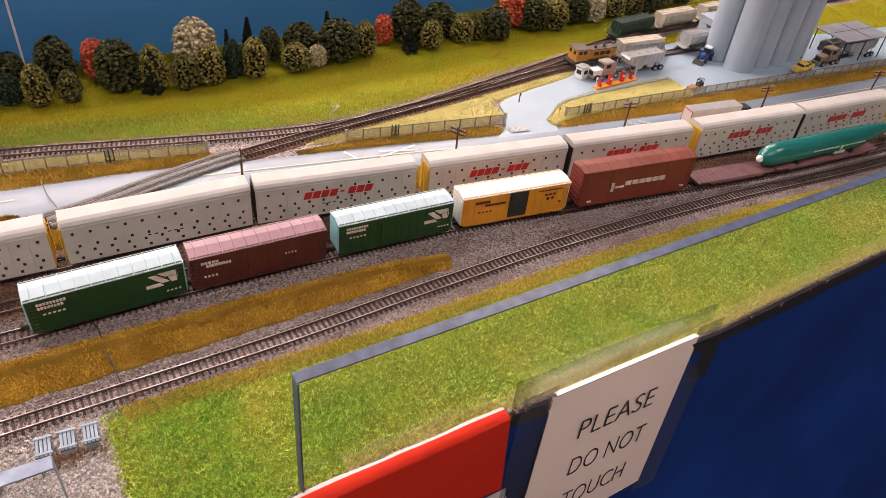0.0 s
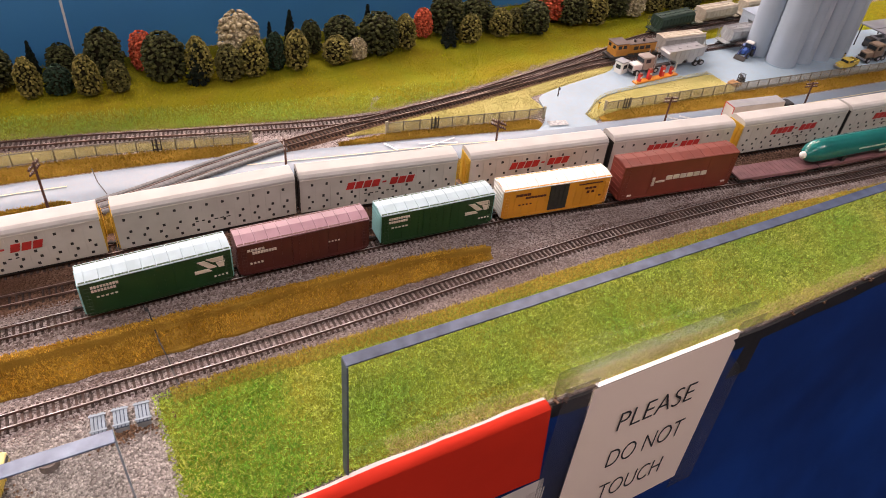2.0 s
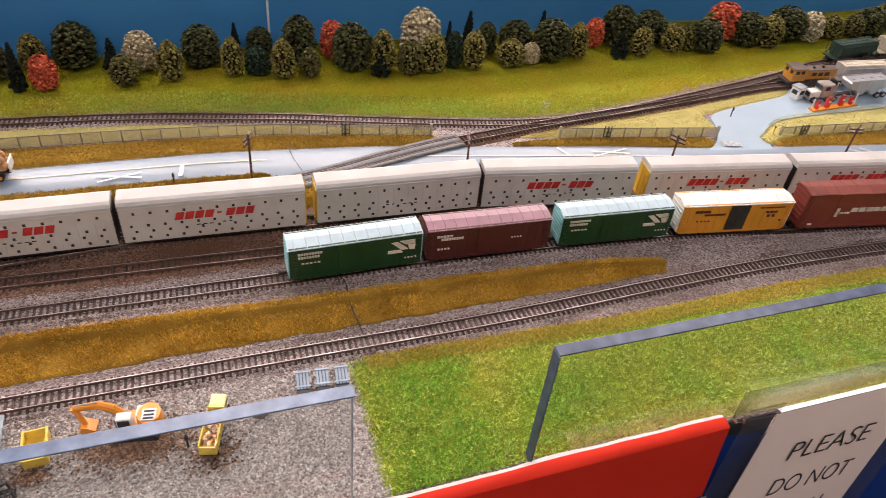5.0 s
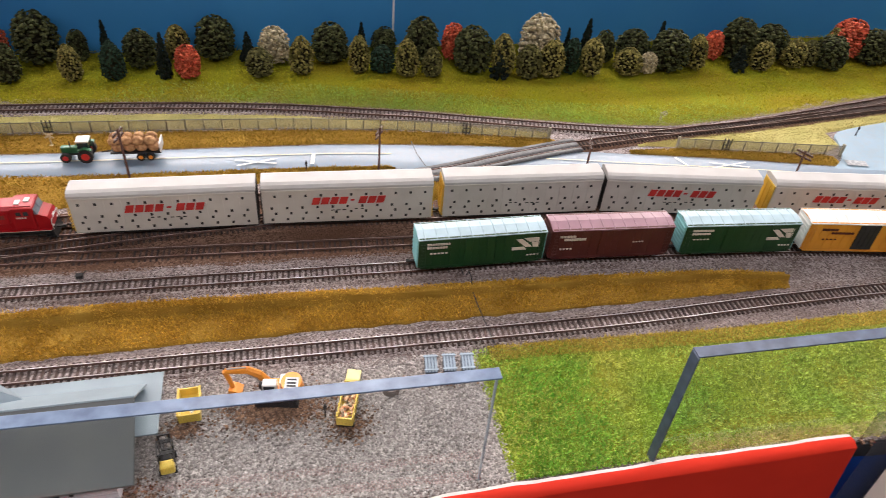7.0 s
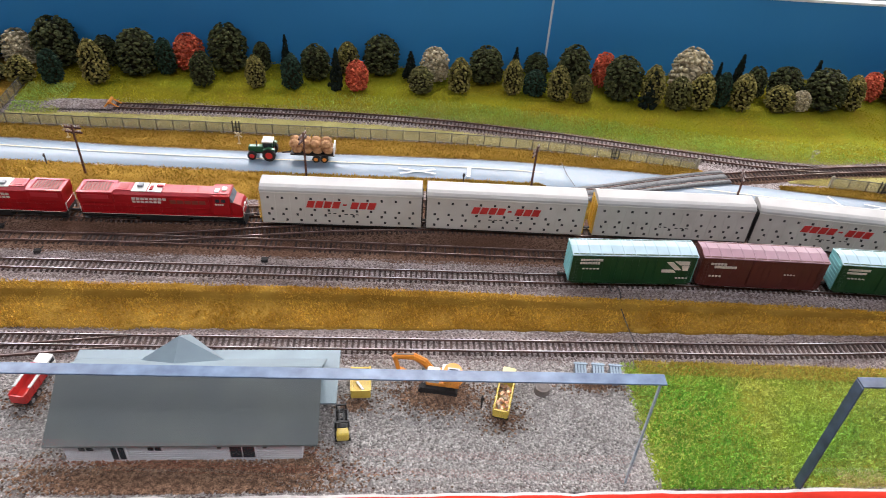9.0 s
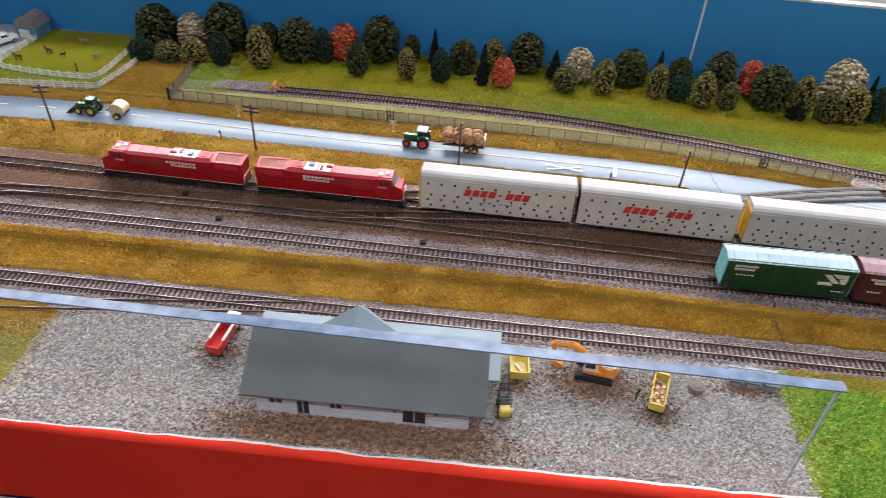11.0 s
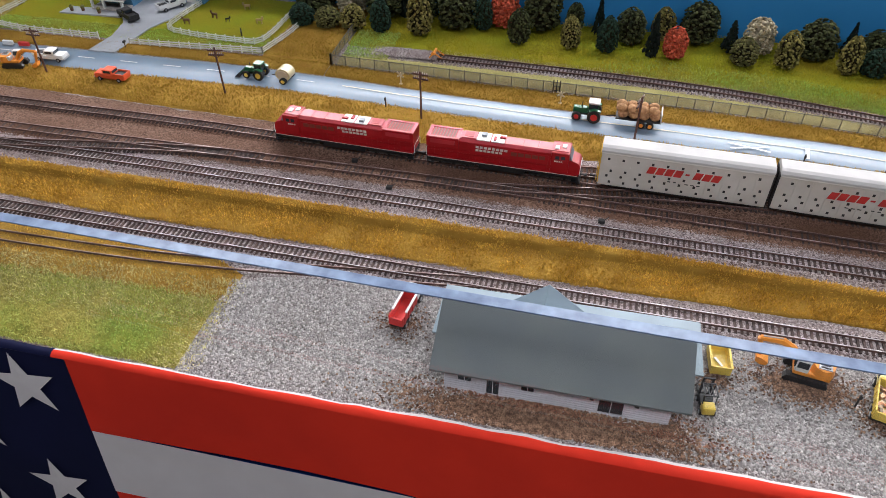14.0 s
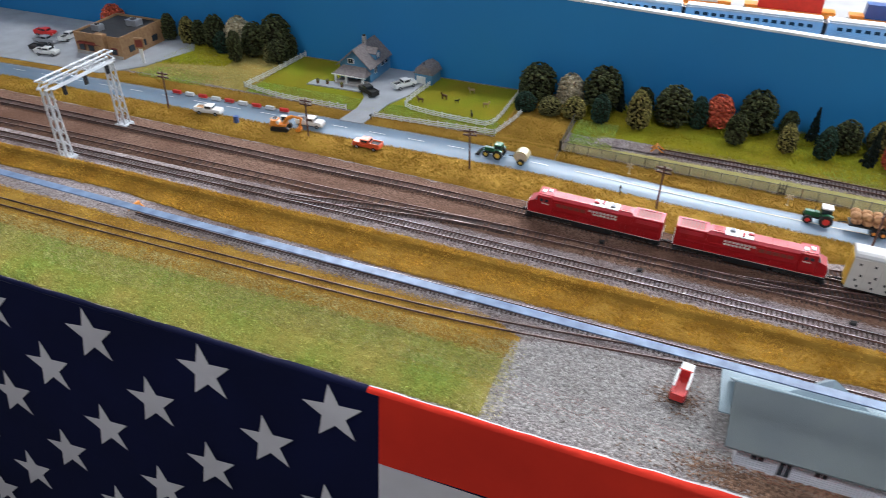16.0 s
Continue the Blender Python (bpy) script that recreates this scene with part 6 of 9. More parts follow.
def flatcar(m, label, L=0.165):
    t = thing("flat_car", m, label, "railway car", "freight cars")
    deck = boxes("deck", [(0, 0, 0.0145, L, 0.036, 0.0024)], FLAT_MAUVE, t, "", 0.0004)
    for i in range(18):
        boxes("deck_plank", [(-L / 2 + 0.004 + i * (L - 0.008) / 17, 0, 0.0158, (L - 0.008) / 17 - 0.0006, 0.034, 0.0006)], FLAT_MAUVE, deck)
    one("side_sill", lambda bm: [prism(bm, [(-L / 2, 0.0133), (-L / 2 + 0.022, 0.0128), (-L / 2 + 0.030, 0.0095), (L / 2 - 0.030, 0.0095), (L / 2 - 0.022, 0.0128), (L / 2, 0.0133)], s * 0.0165 - 0.001, s * 0.0165 + 0.001) for s in (-1, 1)], FLAT_MAUVE, t)
    boxes("underframe", [(0, 0, 0.0105, L - 0.02, 0.010, 0.005)], DARK, t)
    for sx in (-1, 1):
        one("brake_wheel", lambda bm: cyl(bm, sx * (L / 2 - 0.002), 0.012, 0.020, 0.0022, 0.0008, "x", 12), DARK, t)
        coupler(t, sx * L / 2)
        bogie(t, sx * (L / 2 - 0.024))
    return t


def fuselage_car(m, label):
    """A flat car with a green aircraft body strapped in cradles."""
    t = flatcar(m, label, 0.250)
    t.name = "fuselage_car"
    R, L = 0.0195, 0.320

    def skin(bm):
        rings, seg = [], 26
        for i in range(41):
            u = i / 40
            x = L * (0.5 - u)
            k = 1.0
            if u < 0.10:
                k = math.sqrt(max(0.02, 1 - ((0.10 - u) / 0.10) ** 2)) * 0.96 + 0.02
            lift = 0.0
            if u > 0.66:
                v = (u - 0.66) / 0.34
                k = 1 - 0.72 * v ** 1.7
                lift = 0.011 * v ** 1.5
            if u < 0.08:
                lift = -0.004 * (1 - u / 0.08)
            rings.append([bm.verts.new((-x, R * k * math.cos(a), 0.0375 + lift + R * 1.03 * k * math.sin(a))) for a in (2 * math.pi * j / seg for j in range(seg))])
        for a, b in zip(rings, rings[1:]):
            for j in range(seg):
                bm.faces.new((a[j], a[(j + 1) % seg], b[(j + 1) % seg], b[j]))
        bm.faces.new(rings[0][::-1])
        bm.faces.new(rings[-1])

    body = one("fuselage", skin, PRIMER, t, "glossy green primed aircraft fuselage", True)
    for s in (-1, 1):
        for i in range(30):
            if i not in (15, 16):
                boxes("window", [(-0.052 + i * 0.0044, s * (R - 0.0002), 0.0400, 0.0028, 0.0012, 0.0024)], PRIMER_PALE, body)
        boxes("wing_stub", [(0.020, s * (R - 0.0022), 0.0265, 0.026, 0.0020, 0.0055)], PRIMER_PALE, body, "pale cover on the wing opening")
        boxes("door", [(0.018, s * (R - 0.0001), 0.0370, 0.0055, 0.0014, 0.0085)], PRIMER_PALE, body, "pale door panel")
        boxes("cockpit_window", [(-0.134 + i * 0.005, s * (0.0132 + i * 0.0014), 0.0460, 0.0036, 0.0012, 0.0024) for i in range(3)], DARK, body)
    one("nose_cap", lambda bm: bmesh.ops.create_uvsphere(bm, u_segments=12, v_segments=8, radius=0.0062, matrix=Matrix.Translation((-0.1595, 0, 0.0335))), WHITE, body, "white nose cover", True)
    one("cradle", lambda bm: [prism(bm, [(x - 0.004, 0.0158), (x + 0.004, 0.0158), (x + 0.003, 0.026), (x - 0.003, 0.026)], -0.016, 0.016) for x in (-0.075, 0.060)], DARK, t, "dark cradle")
    ring = one("tail_frame", lambda bm: [rod(bm, (0.160, 0.0165 * math.cos(a), 0.047 + 0.0165 * math.sin(a)), (0.160, 0.0165 * math.cos(a + math.pi / 8), 0.047 + 0.0165 * math.sin(a + math.pi / 8)), 0.0014, 6) for a in (i * math.pi / 8 for i in range(16))]
               + [rod(bm, (0.160, 0.0165 * math.cos(a), 0.047 + 0.0165 * math.sin(a)), (0.160, -0.0165 * math.cos(a), 0.047 - 0.0165 * math.sin(a)), 0.0011, 6) for a in (0, math.pi / 4, math.pi / 2, 3 * math.pi / 4)]
               + [rod(bm, (0.160, s * 0.010, 0.016), (0.160, s * 0.007, 0.032), 0.0014, 6) for s in (-1, 1)] + [rod(bm, (0.172, s * 0.010, 0.016), (0.160, s * 0.012, 0.040), 0.0011, 6) for s in (-1, 1)], SILVER, t, "silver wheel-shaped tail support")
    return t


def on_track(key, x, flip=False, dz=0.0):
    """The pose of a car whose middle stands at plan x on a track."""
    line, total = TRACKS[key]
    i = int(np.argmin(np.abs(line[:, 0] - K * x)))
    j, k = max(0, i - 12), min(len(line) - 1, i + 12)
    d = line[k] - line[j]
    a = math.degrees(math.atan2(d[1], d[0])) + (180 if flip else 0)
    return pose(line[i][0], line[i][1], RAIL_TOP + dz, 0, 0, a)


# the train on the rear main: two engines back to back, then car carriers
TRAIN_X = -0.74
locomotive(on_track("back_main", TRAIN_X + 0.100, flip=True), "red diesel locomotive leading the long train")
locomotive(on_track("back_main", TRAIN_X + 0.309), "red diesel locomotive coupled back to back")
for k in range(9):
    autorack(on_track("back_main", TRAIN_X + 0.526 + 0.2005 * k + 0.006 * (k // 2), flip=bool(k % 2)), "white car carrier with rows of vent holes and red lettering" if k != 2 else "white car carrier with rows of vent holes", True, k != 2)

# the train on the main
FX = 0.13
boxcar(on_track("main", FX - 0.008), "dark green boxcar with a pale roof", BN_GREEN, ROOF_PALE, 0.170, door=(-0.004, 0.040, BN_GREEN),
       marks=[(CREAM, [(-0.074, 0.049, 0.0026, 0.0030, 9, 0.0008), (-0.074, 0.0435, 0.0026, 0.0030, 8, 0.0008), (-0.070, 0.034, 0.0030, 0.0016, 5, 0.002), (0.062, 0.020, 0.0026, 0.0016, 4, 0.002)])], emblem=True)
boxcar(on_track("main", FX + 0.142), "brown boxcar with a mauve roof", BOX_BROWN, ROOF_MAUVE, 0.170, door=(0.0, 0.034, BOX_BROWN),
       marks=[(CREAM, [(-0.074, 0.047, 0.0034, 0.0030, 5, 0.001), (-0.068, 0.042, 0.0028, 0.0034, 9, 0.0006), (0.030, 0.034, 0.0022, 0.0014, 4, 0.002), (-0.072, 0.026, 0.0026, 0.0024, 4, 0.002)])])
boxcar(on_track("main", FX + 0.297), "dark green boxcar with a pale roof", BN_GREEN, ROOF_PALE, 0.168, door=(-0.004, 0.040, BN_GREEN),
       marks=[(CREAM, [(-0.074, 0.049, 0.0026, 0.0030, 9, 0.0008), (-0.074, 0.0435, 0.0026, 0.0030, 8, 0.0008), (-0.070, 0.034, 0.0030, 0.0016, 5, 0.002), (0.062, 0.020, 0.0026, 0.0016, 4, 0.002)])], emblem=True)
boxcar(on_track("main", FX + 0.4515), "orange-yellow boxcar with a white roof and a dark door", BOX_YELLOW, ROOF_WHITE, 0.174, door=(0.002, 0.030, DARK),
       marks=[(BOX_BROWN, [(-0.068, 0.047, 0.0052, 0.0036, 4, 0.0008), (-0.052, 0.041, 0.0040, 0.0028, 7, 0.0008), (-0.062, 0.030, 0.0030, 0.0016, 4, 0.003), (0.034, 0.050, 0.0400, 0.0014, 1, 0), (0.046, 0.042, 0.0050, 0.0030, 3, 0.0016), (0.050, 0.035, 0.0040, 0.0040, 2, 0.0040), (0.072, 0.026, 0.0036, 0.0022, 1, 0)])])
boxcar(on_track("main", FX + 0.627), "tall oxide red box car with white emblem bars", OXIDE, OXIDE, 0.206, 0.070, "hicube_boxcar", None,
       [(CREAM, [(-0.024, 0.040, 0.0105, 0.0072, 6, 0.0022), (-0.042, 0.035, 0.0160, 0.0030, 1, 0), (-0.049, 0.036, 0.0045, 0.0150, 1, 0), (0.086, 0.018, 0.0070, 0.0026, 1, 0), (-0.088, 0.016, 0.0070, 0.0026, 1, 0)])], ribs=2)
flatcar(on_track("main", FX + 0.7965), "empty mauve flat car used as a spacer")
fuselage_car(on_track("main", FX + 0.975), "flat car carrying a green aircraft fuselage")
flatcar(on_track("main", FX + 1.2075), "empty mauve flat car used as a spacer")
fuselage_car(on_track("main", FX + 1.385), "flat car carrying a green aircraft fuselage")

# ---- trees ----
def leaf(name, c, d, rough=0.85):
    return mat(name, c, rough, dark=d, scale=160, mix=(0.40, 0.60), island=0.45, spec=0.2)


LEAVES = {
    "dark": leaf("leaf_dark_green", (0.088, 0.094, 0.034), (0.020, 0.026, 0.009)),
    "olive": leaf("leaf_olive", (0.28, 0.235, 0.070), (0.080, 0.075, 0.016)),
    "mid": leaf("leaf_mid_olive", (0.165, 0.150, 0.050), (0.060, 0.060, 0.018)),
    "green": leaf("leaf_blue_green", (0.032, 0.062, 0.038), (0.010, 0.024, 0.014)),
    "cream": leaf("leaf_cream", (0.56, 0.49, 0.34), (0.33, 0.27, 0.15)),
    "red": leaf("leaf_coral_red", (0.66, 0.150, 0.075), (0.42, 0.060, 0.030)),
    "fir": leaf("needle_dark", (0.010, 0.016, 0.011), (0.005, 0.009, 0.006)),
}
# Near-black core: the shade between the leaf puffs, put into its colour.
CORE_SHADE = mat("crown_core_shade", (0.030, 0.028, 0.015), 0.95, dark=(0.016, 0.014, 0.008), scale=150, spec=0.1)
BARK = mat("bark", (0.085, 0.055, 0.035), 0.9, dark=(0.045, 0.03, 0.02), scale=200, bump=0.6)


def puff_ball():
    """A unit ball of 42 corners and 80 triangles."""
    bm = bmesh.new()
    bmesh.ops.create_icosphere(bm, subdivisions=2, radius=1.0)
    bm.verts.ensure_lookup_table()
    v = np.array([tuple(q.co) for q in bm.verts])
    f = np.array([[q.index for q in p.verts] for p in bm.faces])
    bm.free()
    return v, f


PUFF_V, PUFF_F = puff_ball()


def crown_mesh(kind, seed, shape):
    """Foliage of a unit tree (height 1, crown radius 0.5): small leafy puffs over a core coloured dark as shade."""
    rng = np.random.default_rng(seed)
    puffs, core = [], []        # place, heading, size along, up and out
    if shape == "fir":
        for i in range(260):
            h = 0.03 + 0.96 * rng.uniform() ** 0.9
            tier = 0.75 + 0.25 * math.cos(h * 60)
            r = 0.5 * (1 - h) ** 0.8 * tier * math.sqrt(rng.uniform(0.35, 1)) + 0.02
            a = rng.uniform(0, 2 * math.pi)
            s = 0.045 + 0.05 * (1 - h)
            puffs.append((r * math.cos(a), r * math.sin(a), h, a, s, s * 0.6, s))
    else:
        off = Vector((seed * 3.1, seed * 1.7, 0))

        def radius(h, a):
            if shape == "round":
                r = 0.5 * max(0.0, 1 - abs((h - 0.44) / 0.56) ** 2.5) ** 0.62
            else:
                r = 0.5 * max(0.0, 1 - abs((h - 0.36) / 0.64) ** 2.2) ** 0.70 * (1 if h > 0.36 else 0.96)
            if h < 0.16:
                r *= 0.50 + 3.1 * h
            q = Vector((math.cos(a) * 1.6, math.sin(a) * 1.6, h * 4.0))
            return r * (0.97 + 0.11 * noise.noise(q + off) + 0.06 * noise.noise(q * 2.7 + off))

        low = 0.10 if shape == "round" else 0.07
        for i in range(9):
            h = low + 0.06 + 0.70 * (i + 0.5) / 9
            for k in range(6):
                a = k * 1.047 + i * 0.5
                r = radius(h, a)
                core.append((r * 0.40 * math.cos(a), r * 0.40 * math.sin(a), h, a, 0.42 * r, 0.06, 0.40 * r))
        n = 340
        for i in range(n):
            h = low + (0.97 - low) * (1 - (1 - (i + 0.5) / n) ** 0.94)
            a = i * 2.39996 + rng.uniform(-0.25, 0.25)
            r = radius(h, a) * rng.uniform(0.84, 0.97)
            s = rng.uniform(0.75, 1.25)
            puffs.append((r * math.cos(a), r * math.sin(a), h + rng.uniform(-0.02, 0.015), a, 0.052 * s, 0.026 * s, 0.046 * s))
    verts, faces = [], []
    for i, (x, y, z, a, sx, sz, sr) in enumerate(core + puffs):
        v = PUFF_V * rng.uniform(0.62, 1.25, (42, 1)) if i >= len(core) else PUFF_V
        c, d = math.cos(a), math.sin(a)
        out, along, up = v[:, 0] * sr, v[:, 1] * sx, v[:, 2] * sz - 0.25 * v[:, 0] * sr
        verts.append(np.c_[x + out * c - along * d, y + out * d + along * c, np.minimum(z + up, 1.0)])
        faces.append(PUFF_F + 42 * i)
    me = from_arrays("crown", np.concatenate(verts), np.concatenate(faces), LEAVES[kind])
    me.materials.append(LEAVES[kind] if kind in ("cream", "red") else CORE_SHADE)
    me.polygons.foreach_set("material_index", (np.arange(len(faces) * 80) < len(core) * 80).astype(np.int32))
    return me


def trunk_mesh(seed):
    rng = random.Random(seed)
    bm = bmesh.new()
    rod(bm, (0, 0, -0.02), (0.01, 0, 0.36), 0.045, 8, 0.030)
    rod(bm, (0.01, 0, 0.34), (0, 0.01, 0.72), 0.030, 7, 0.010)
    for i in range(6):
        a = i * 1.05 + rng.uniform(-0.3, 0.3)
        z = 0.22 + 0.07 * i
        rod(bm, (0, 0, z), (0.26 * math.cos(a), 0.26 * math.sin(a), z + 0.18), 0.014, 5, 0.006)
    me = bpy.data.meshes.new("trunk")
    bm.to_mesh(me)
    bm.free()
    me.materials.append(BARK)
    return me


TRUNKS = [trunk_mesh(i) for i in range(3)]
CROWNS = {}
for kind, shape in (("dark", "round"), ("olive", "tall"), ("mid", "tall"), ("green", "tall"), ("cream", "round"), ("red", "round"), ("fir", "fir")):
    CROWNS[kind] = [crown_mesh(kind, 10 * len(CROWNS) + i, shape) for i in range(3)]
TREE_NAMES = {"dark": ("broadleaf_tree", "dark green rounded broadleaf model tree"), "olive": ("broadleaf_tree", "slim olive yellow-green model tree"), "mid": ("broadleaf_tree", "small muted olive model tree"),
              "green": ("broadleaf_tree", "small blue-green model tree"), "cream": ("blossom_tree", "cream blossoming model tree"), "red": ("autumn_tree", "coral red autumn model tree"), "fir": ("conifer_tree", "thin dark conifer model tree")}
tree_rng = random.Random(11)


def ground_at(x, y):
    if x > -0.74:
        f = float(curve_y(HILL_Y, x))
        v = min(1, max(0, (y - f) / (BACK - f)))
        return 0.001 + 0.004 * v * v
    return 0.001


def tree(kind, x, y, h, w):
    name, label = TREE_NAMES[kind]
    if y < 1.09:
        x, y, h = x * 1.016 + 0.001, y + 0.020, h - 0.007
    if y > 1.186:
        y, h = 1.186, h + 0.35 * (y - 1.186)
    z = ground_at(x, y)
    hm = max(0.02, h * K - z)
    t = thing(name, pose(K * x, K * y, TOP + z, tree_rng.uniform(-3, 3), tree_rng.uniform(-3, 3), tree_rng.uniform(0, 360)), label + " on the grassy slope", "tree", "tree belt")
    i = tree_rng.randrange(3)
    for nm, me in (("trunk", TRUNKS[i]), ("crown", CROWNS[kind][i])):
        ob = new(nm, me)
        ob.parent = t
        ob.scale = (w * K * 1.06, w * K * 1.06, hm)
    return t


DARK_A = [(-0.708, 1.2, 0.082, 0.069), (-0.632, 1.2, 0.052, 0.04), (-0.574, 1.165, 0.078, 0.065), (-0.462, 1.125, 0.06, 0.037), (-0.431, 1.2, 0.079, 0.062), (-0.376, 1.2, 0.05, 0.03), (-0.282, 1.165, 0.063, 0.047),
          (-0.173, 1.2, 0.067, 0.06), (0.006, 1.165, 0.067, 0.057), (0.094, 1.2, 0.045, 0.04), (0.154, 1.16, 0.078, 0.054), (0.232, 1.12, 0.078, 0.062), (0.469, 1.135, 0.061, 0.034), (0.52, 1.135, 0.061, 0.056)]
DARK_B = [(0.573, 1.1, 0.073, 0.065), (0.723, 1.135, 0.077, 0.065), (0.791, 1.135, 0.064, 0.062), (0.87, 1.07, 0.069, 0.057), (0.982, 1.1, 0.066, 0.057), (1.085, 1.11, 0.067, 0.07), (1.288, 1.1, 0.06, 0.058),
          (-0.837, 1.2, 0.07, 0.07), (-1.43, 1.2, 0.09, 0.07), (-1.397, 1.186, 0.060, 0.040), (-1.712, 1.2, 0.06, 0.033), (-1.629, 1.2, 0.056, 0.032), (1.40, 1.12, 0.07, 0.06), (1.55, 1.12, 0.07, 0.06), (-1.494, 1.130, 0.070, 0.032), (-1.475, 1.175, 0.078, 0.055), (-1.405, 1.160, 0.056, 0.046), (-1.585, 1.2, 0.072, 0.048)]
OLIVE_A = [(-0.749, 1.125, 0.045, 0.043), (-0.628, 1.125, 0.077, 0.042), (-0.376, 1.125, 0.058, 0.032), (-0.229, 1.2, 0.055, 0.039), (-0.043, 1.125, 0.063, 0.038), (0.047, 1.125, 0.064, 0.034), (0.118, 1.085, 0.071, 0.037),
           (0.279, 1.1, 0.073, 0.039), (0.35, 1.07, 0.073, 0.043), (0.418, 1.07, 0.076, 0.041)]
OLIVE_B = [(0.487, 1.07, 0.055, 0.048), (0.626, 1.1, 0.065, 0.038), (0.735, 1.07, 0.062, 0.041), (0.819, 1.1, 0.053, 0.045), (0.93, 1.135, 0.056, 0.043), (1.01, 1.07, 0.069, 0.051), (1.192, 1.1, 0.05, 0.046),
           (1.35, 1.12, 0.06, 0.055), (-1.659, 1.2, 0.059, 0.039)]
MID = [(-0.106, 1.125, 0.047, 0.042), (0.157, 1.085, 0.057, 0.033), (0.313, 1.07, 0.066, 0.043), (0.85, 1.1, 0.049, 0.038), (1.245, 1.1, 0.05, 0.042), (-0.793, 1.125, 0.037, 0.045), (-1.425, 1.160, 0.042, 0.036)]
GREENS = [(-0.698, 1.125, 0.059, 0.036), (-0.528, 1.165, 0.066, 0.033), (-0.319, 1.125, 0.062, 0.035), (0.084, 1.125, 0.046, 0.04), (0.395, 1.1, 0.065, 0.033), (-0.842, 1.125, 0.039, 0.043), (-1.552, 1.165, 0.051, 0.04)]
CREAMS = [(-0.77, 1.2, 0.059, 0.051), (-0.081, 1.165, 0.063, 0.046), (0.35, 1.135, 0.088, 0.066), (0.523, 1.07, 0.046, 0.031), (1.132, 1.1, 0.06, 0.05), (-1.52, 1.2, 0.076, 0.06)]
REDS = [(-0.495, 1.2, 0.061, 0.051), (-0.213, 1.125, 0.054, 0.037), (0.21, 1.16, 0.065, 0.041), (0.675, 1.135, 0.056, 0.036), (0.955, 1.135, 0.072, 0.068), (-1.872, 1.2, 0.062, 0.052)]
FIRS = [(-0.671, 1.2, 0.058, 0.02), (-0.334, 1.2, 0.064, 0.022), (-0.247, 1.125, 0.074, 0.026), (-0.124, 1.165, 0.055, 0.028), (0.057, 1.2, 0.056, 0.022), (0.265, 1.07, 0.073, 0.034), (0.4, 1.135, 0.065, 0.02), (0.432, 1.135, 0.082, 0.028), (0.57, 1.135, 0.075, 0.028), (0.695, 1.07, 0.055, 0.034)]
for kind, rows in (("dark", DARK_A), ("dark", DARK_B), ("olive", OLIVE_A), ("olive", OLIVE_B), ("mid", MID), ("green", GREENS), ("cream", CREAMS), ("red", REDS), ("fir", FIRS)):
    for row in rows:
        tree(kind, *row)

# ---- telegraph poles ----
POLE = mat("pole_brown", (0.13, 0.060, 0.045), 0.8, dark=(0.065, 0.032, 0.025), scale=200, bump=0.3)
INSULATOR = mat("insulator_glass", (0.62, 0.58, 0.56), 0.2, dark=(0.30, 0.22, 0.22), scale=200)


def telegraph_pole(m, h=0.092):
    t = thing("telegraph_pole", m, "brown wooden telegraph pole with two crossarms beside the road", "pole", "telegraph poles")
    one("pole", lambda bm: rod(bm, (0, 0, -0.003), (0, 0, h), 0.0020, 8, 0.0015), POLE, t)
    for z in (h - 0.006, h - 0.014):
        arm = boxes("crossarm", [(0, 0.0014, z, 0.027, 0.0020, 0.0026)], POLE, t)
        for i in range(6):
            x = (-0.0108, -0.0072, -0.0036, 0.0036, 0.0072, 0.0108)[i]
            one("insulator", lambda bm: cyl(bm, x, 0.0014, z + 0.0024, 0.0010, 0.0032, "z", 7, 0.0006), INSULATOR, arm)
        one("brace", lambda bm: [rod(bm, (s * 0.008, 0.0014, z), (0, 0.0014, z - 0.006), 0.0004, 4) for s in (-1, 1)], DARK, arm)
    return t


first_pole = telegraph_pole(on_yard(-0.56, 0.853, -8))
for px_, py_, pa, tall in ((-1.166, 0.867, 4, 1), (-0.862, 0.862, 8, 1), (-0.268, 0.847, 70, 1), (0.036, 0.831, 60, 0.95), (0.305, 0.790, 75, 0.85), (0.579, 0.733, -62, 0.88), (0.866, 0.710, -15, 0.78), (1.142, 0.674, -15, 0.70), (1.398, 0.642, -12, 0.70), (1.70, 0.61, -10, 0.7), (-1.47, 0.872, 4, 1)):
    copy_thing(first_pole, on_yard(px_, py_, pa) @ pose(0, 0, 0, random.uniform(-2, 2), random.uniform(-3, 3), 0) @ Matrix.Diagonal((1, 1, tall, 1)))

# ---- grey fences ----
def mesh_mat(name, color, open_share):
    """Fine wire mesh, too fine to be told apart: part of the light goes straight through."""
    m = mat(name, color, 0.7, scale=500, detail=2)
    n, l = m.node_tree.nodes, m.node_tree.links
    tr = n.new("ShaderNodeBsdfTransparent")
    ms = n.new("ShaderNodeMixShader")
    ms.inputs[0].default_value = open_share
    l.new(n["Principled BSDF"].outputs[0], ms.inputs[1])
    l.new(tr.outputs[0], ms.inputs[2])
    l.new(ms.outputs[0], n["Material Output"].inputs["Surface"])
    return m


MESH_PANEL = mesh_mat("fence_mesh", (0.42, 0.38, 0.27), 0.60)
FENCE_END = mat("fence_end_post", (0.42, 0.39, 0.29), 0.7, scale=300)
FENCE_POST = mat("fence_post", (0.13, 0.12, 0.10), 0.6, scale=200)


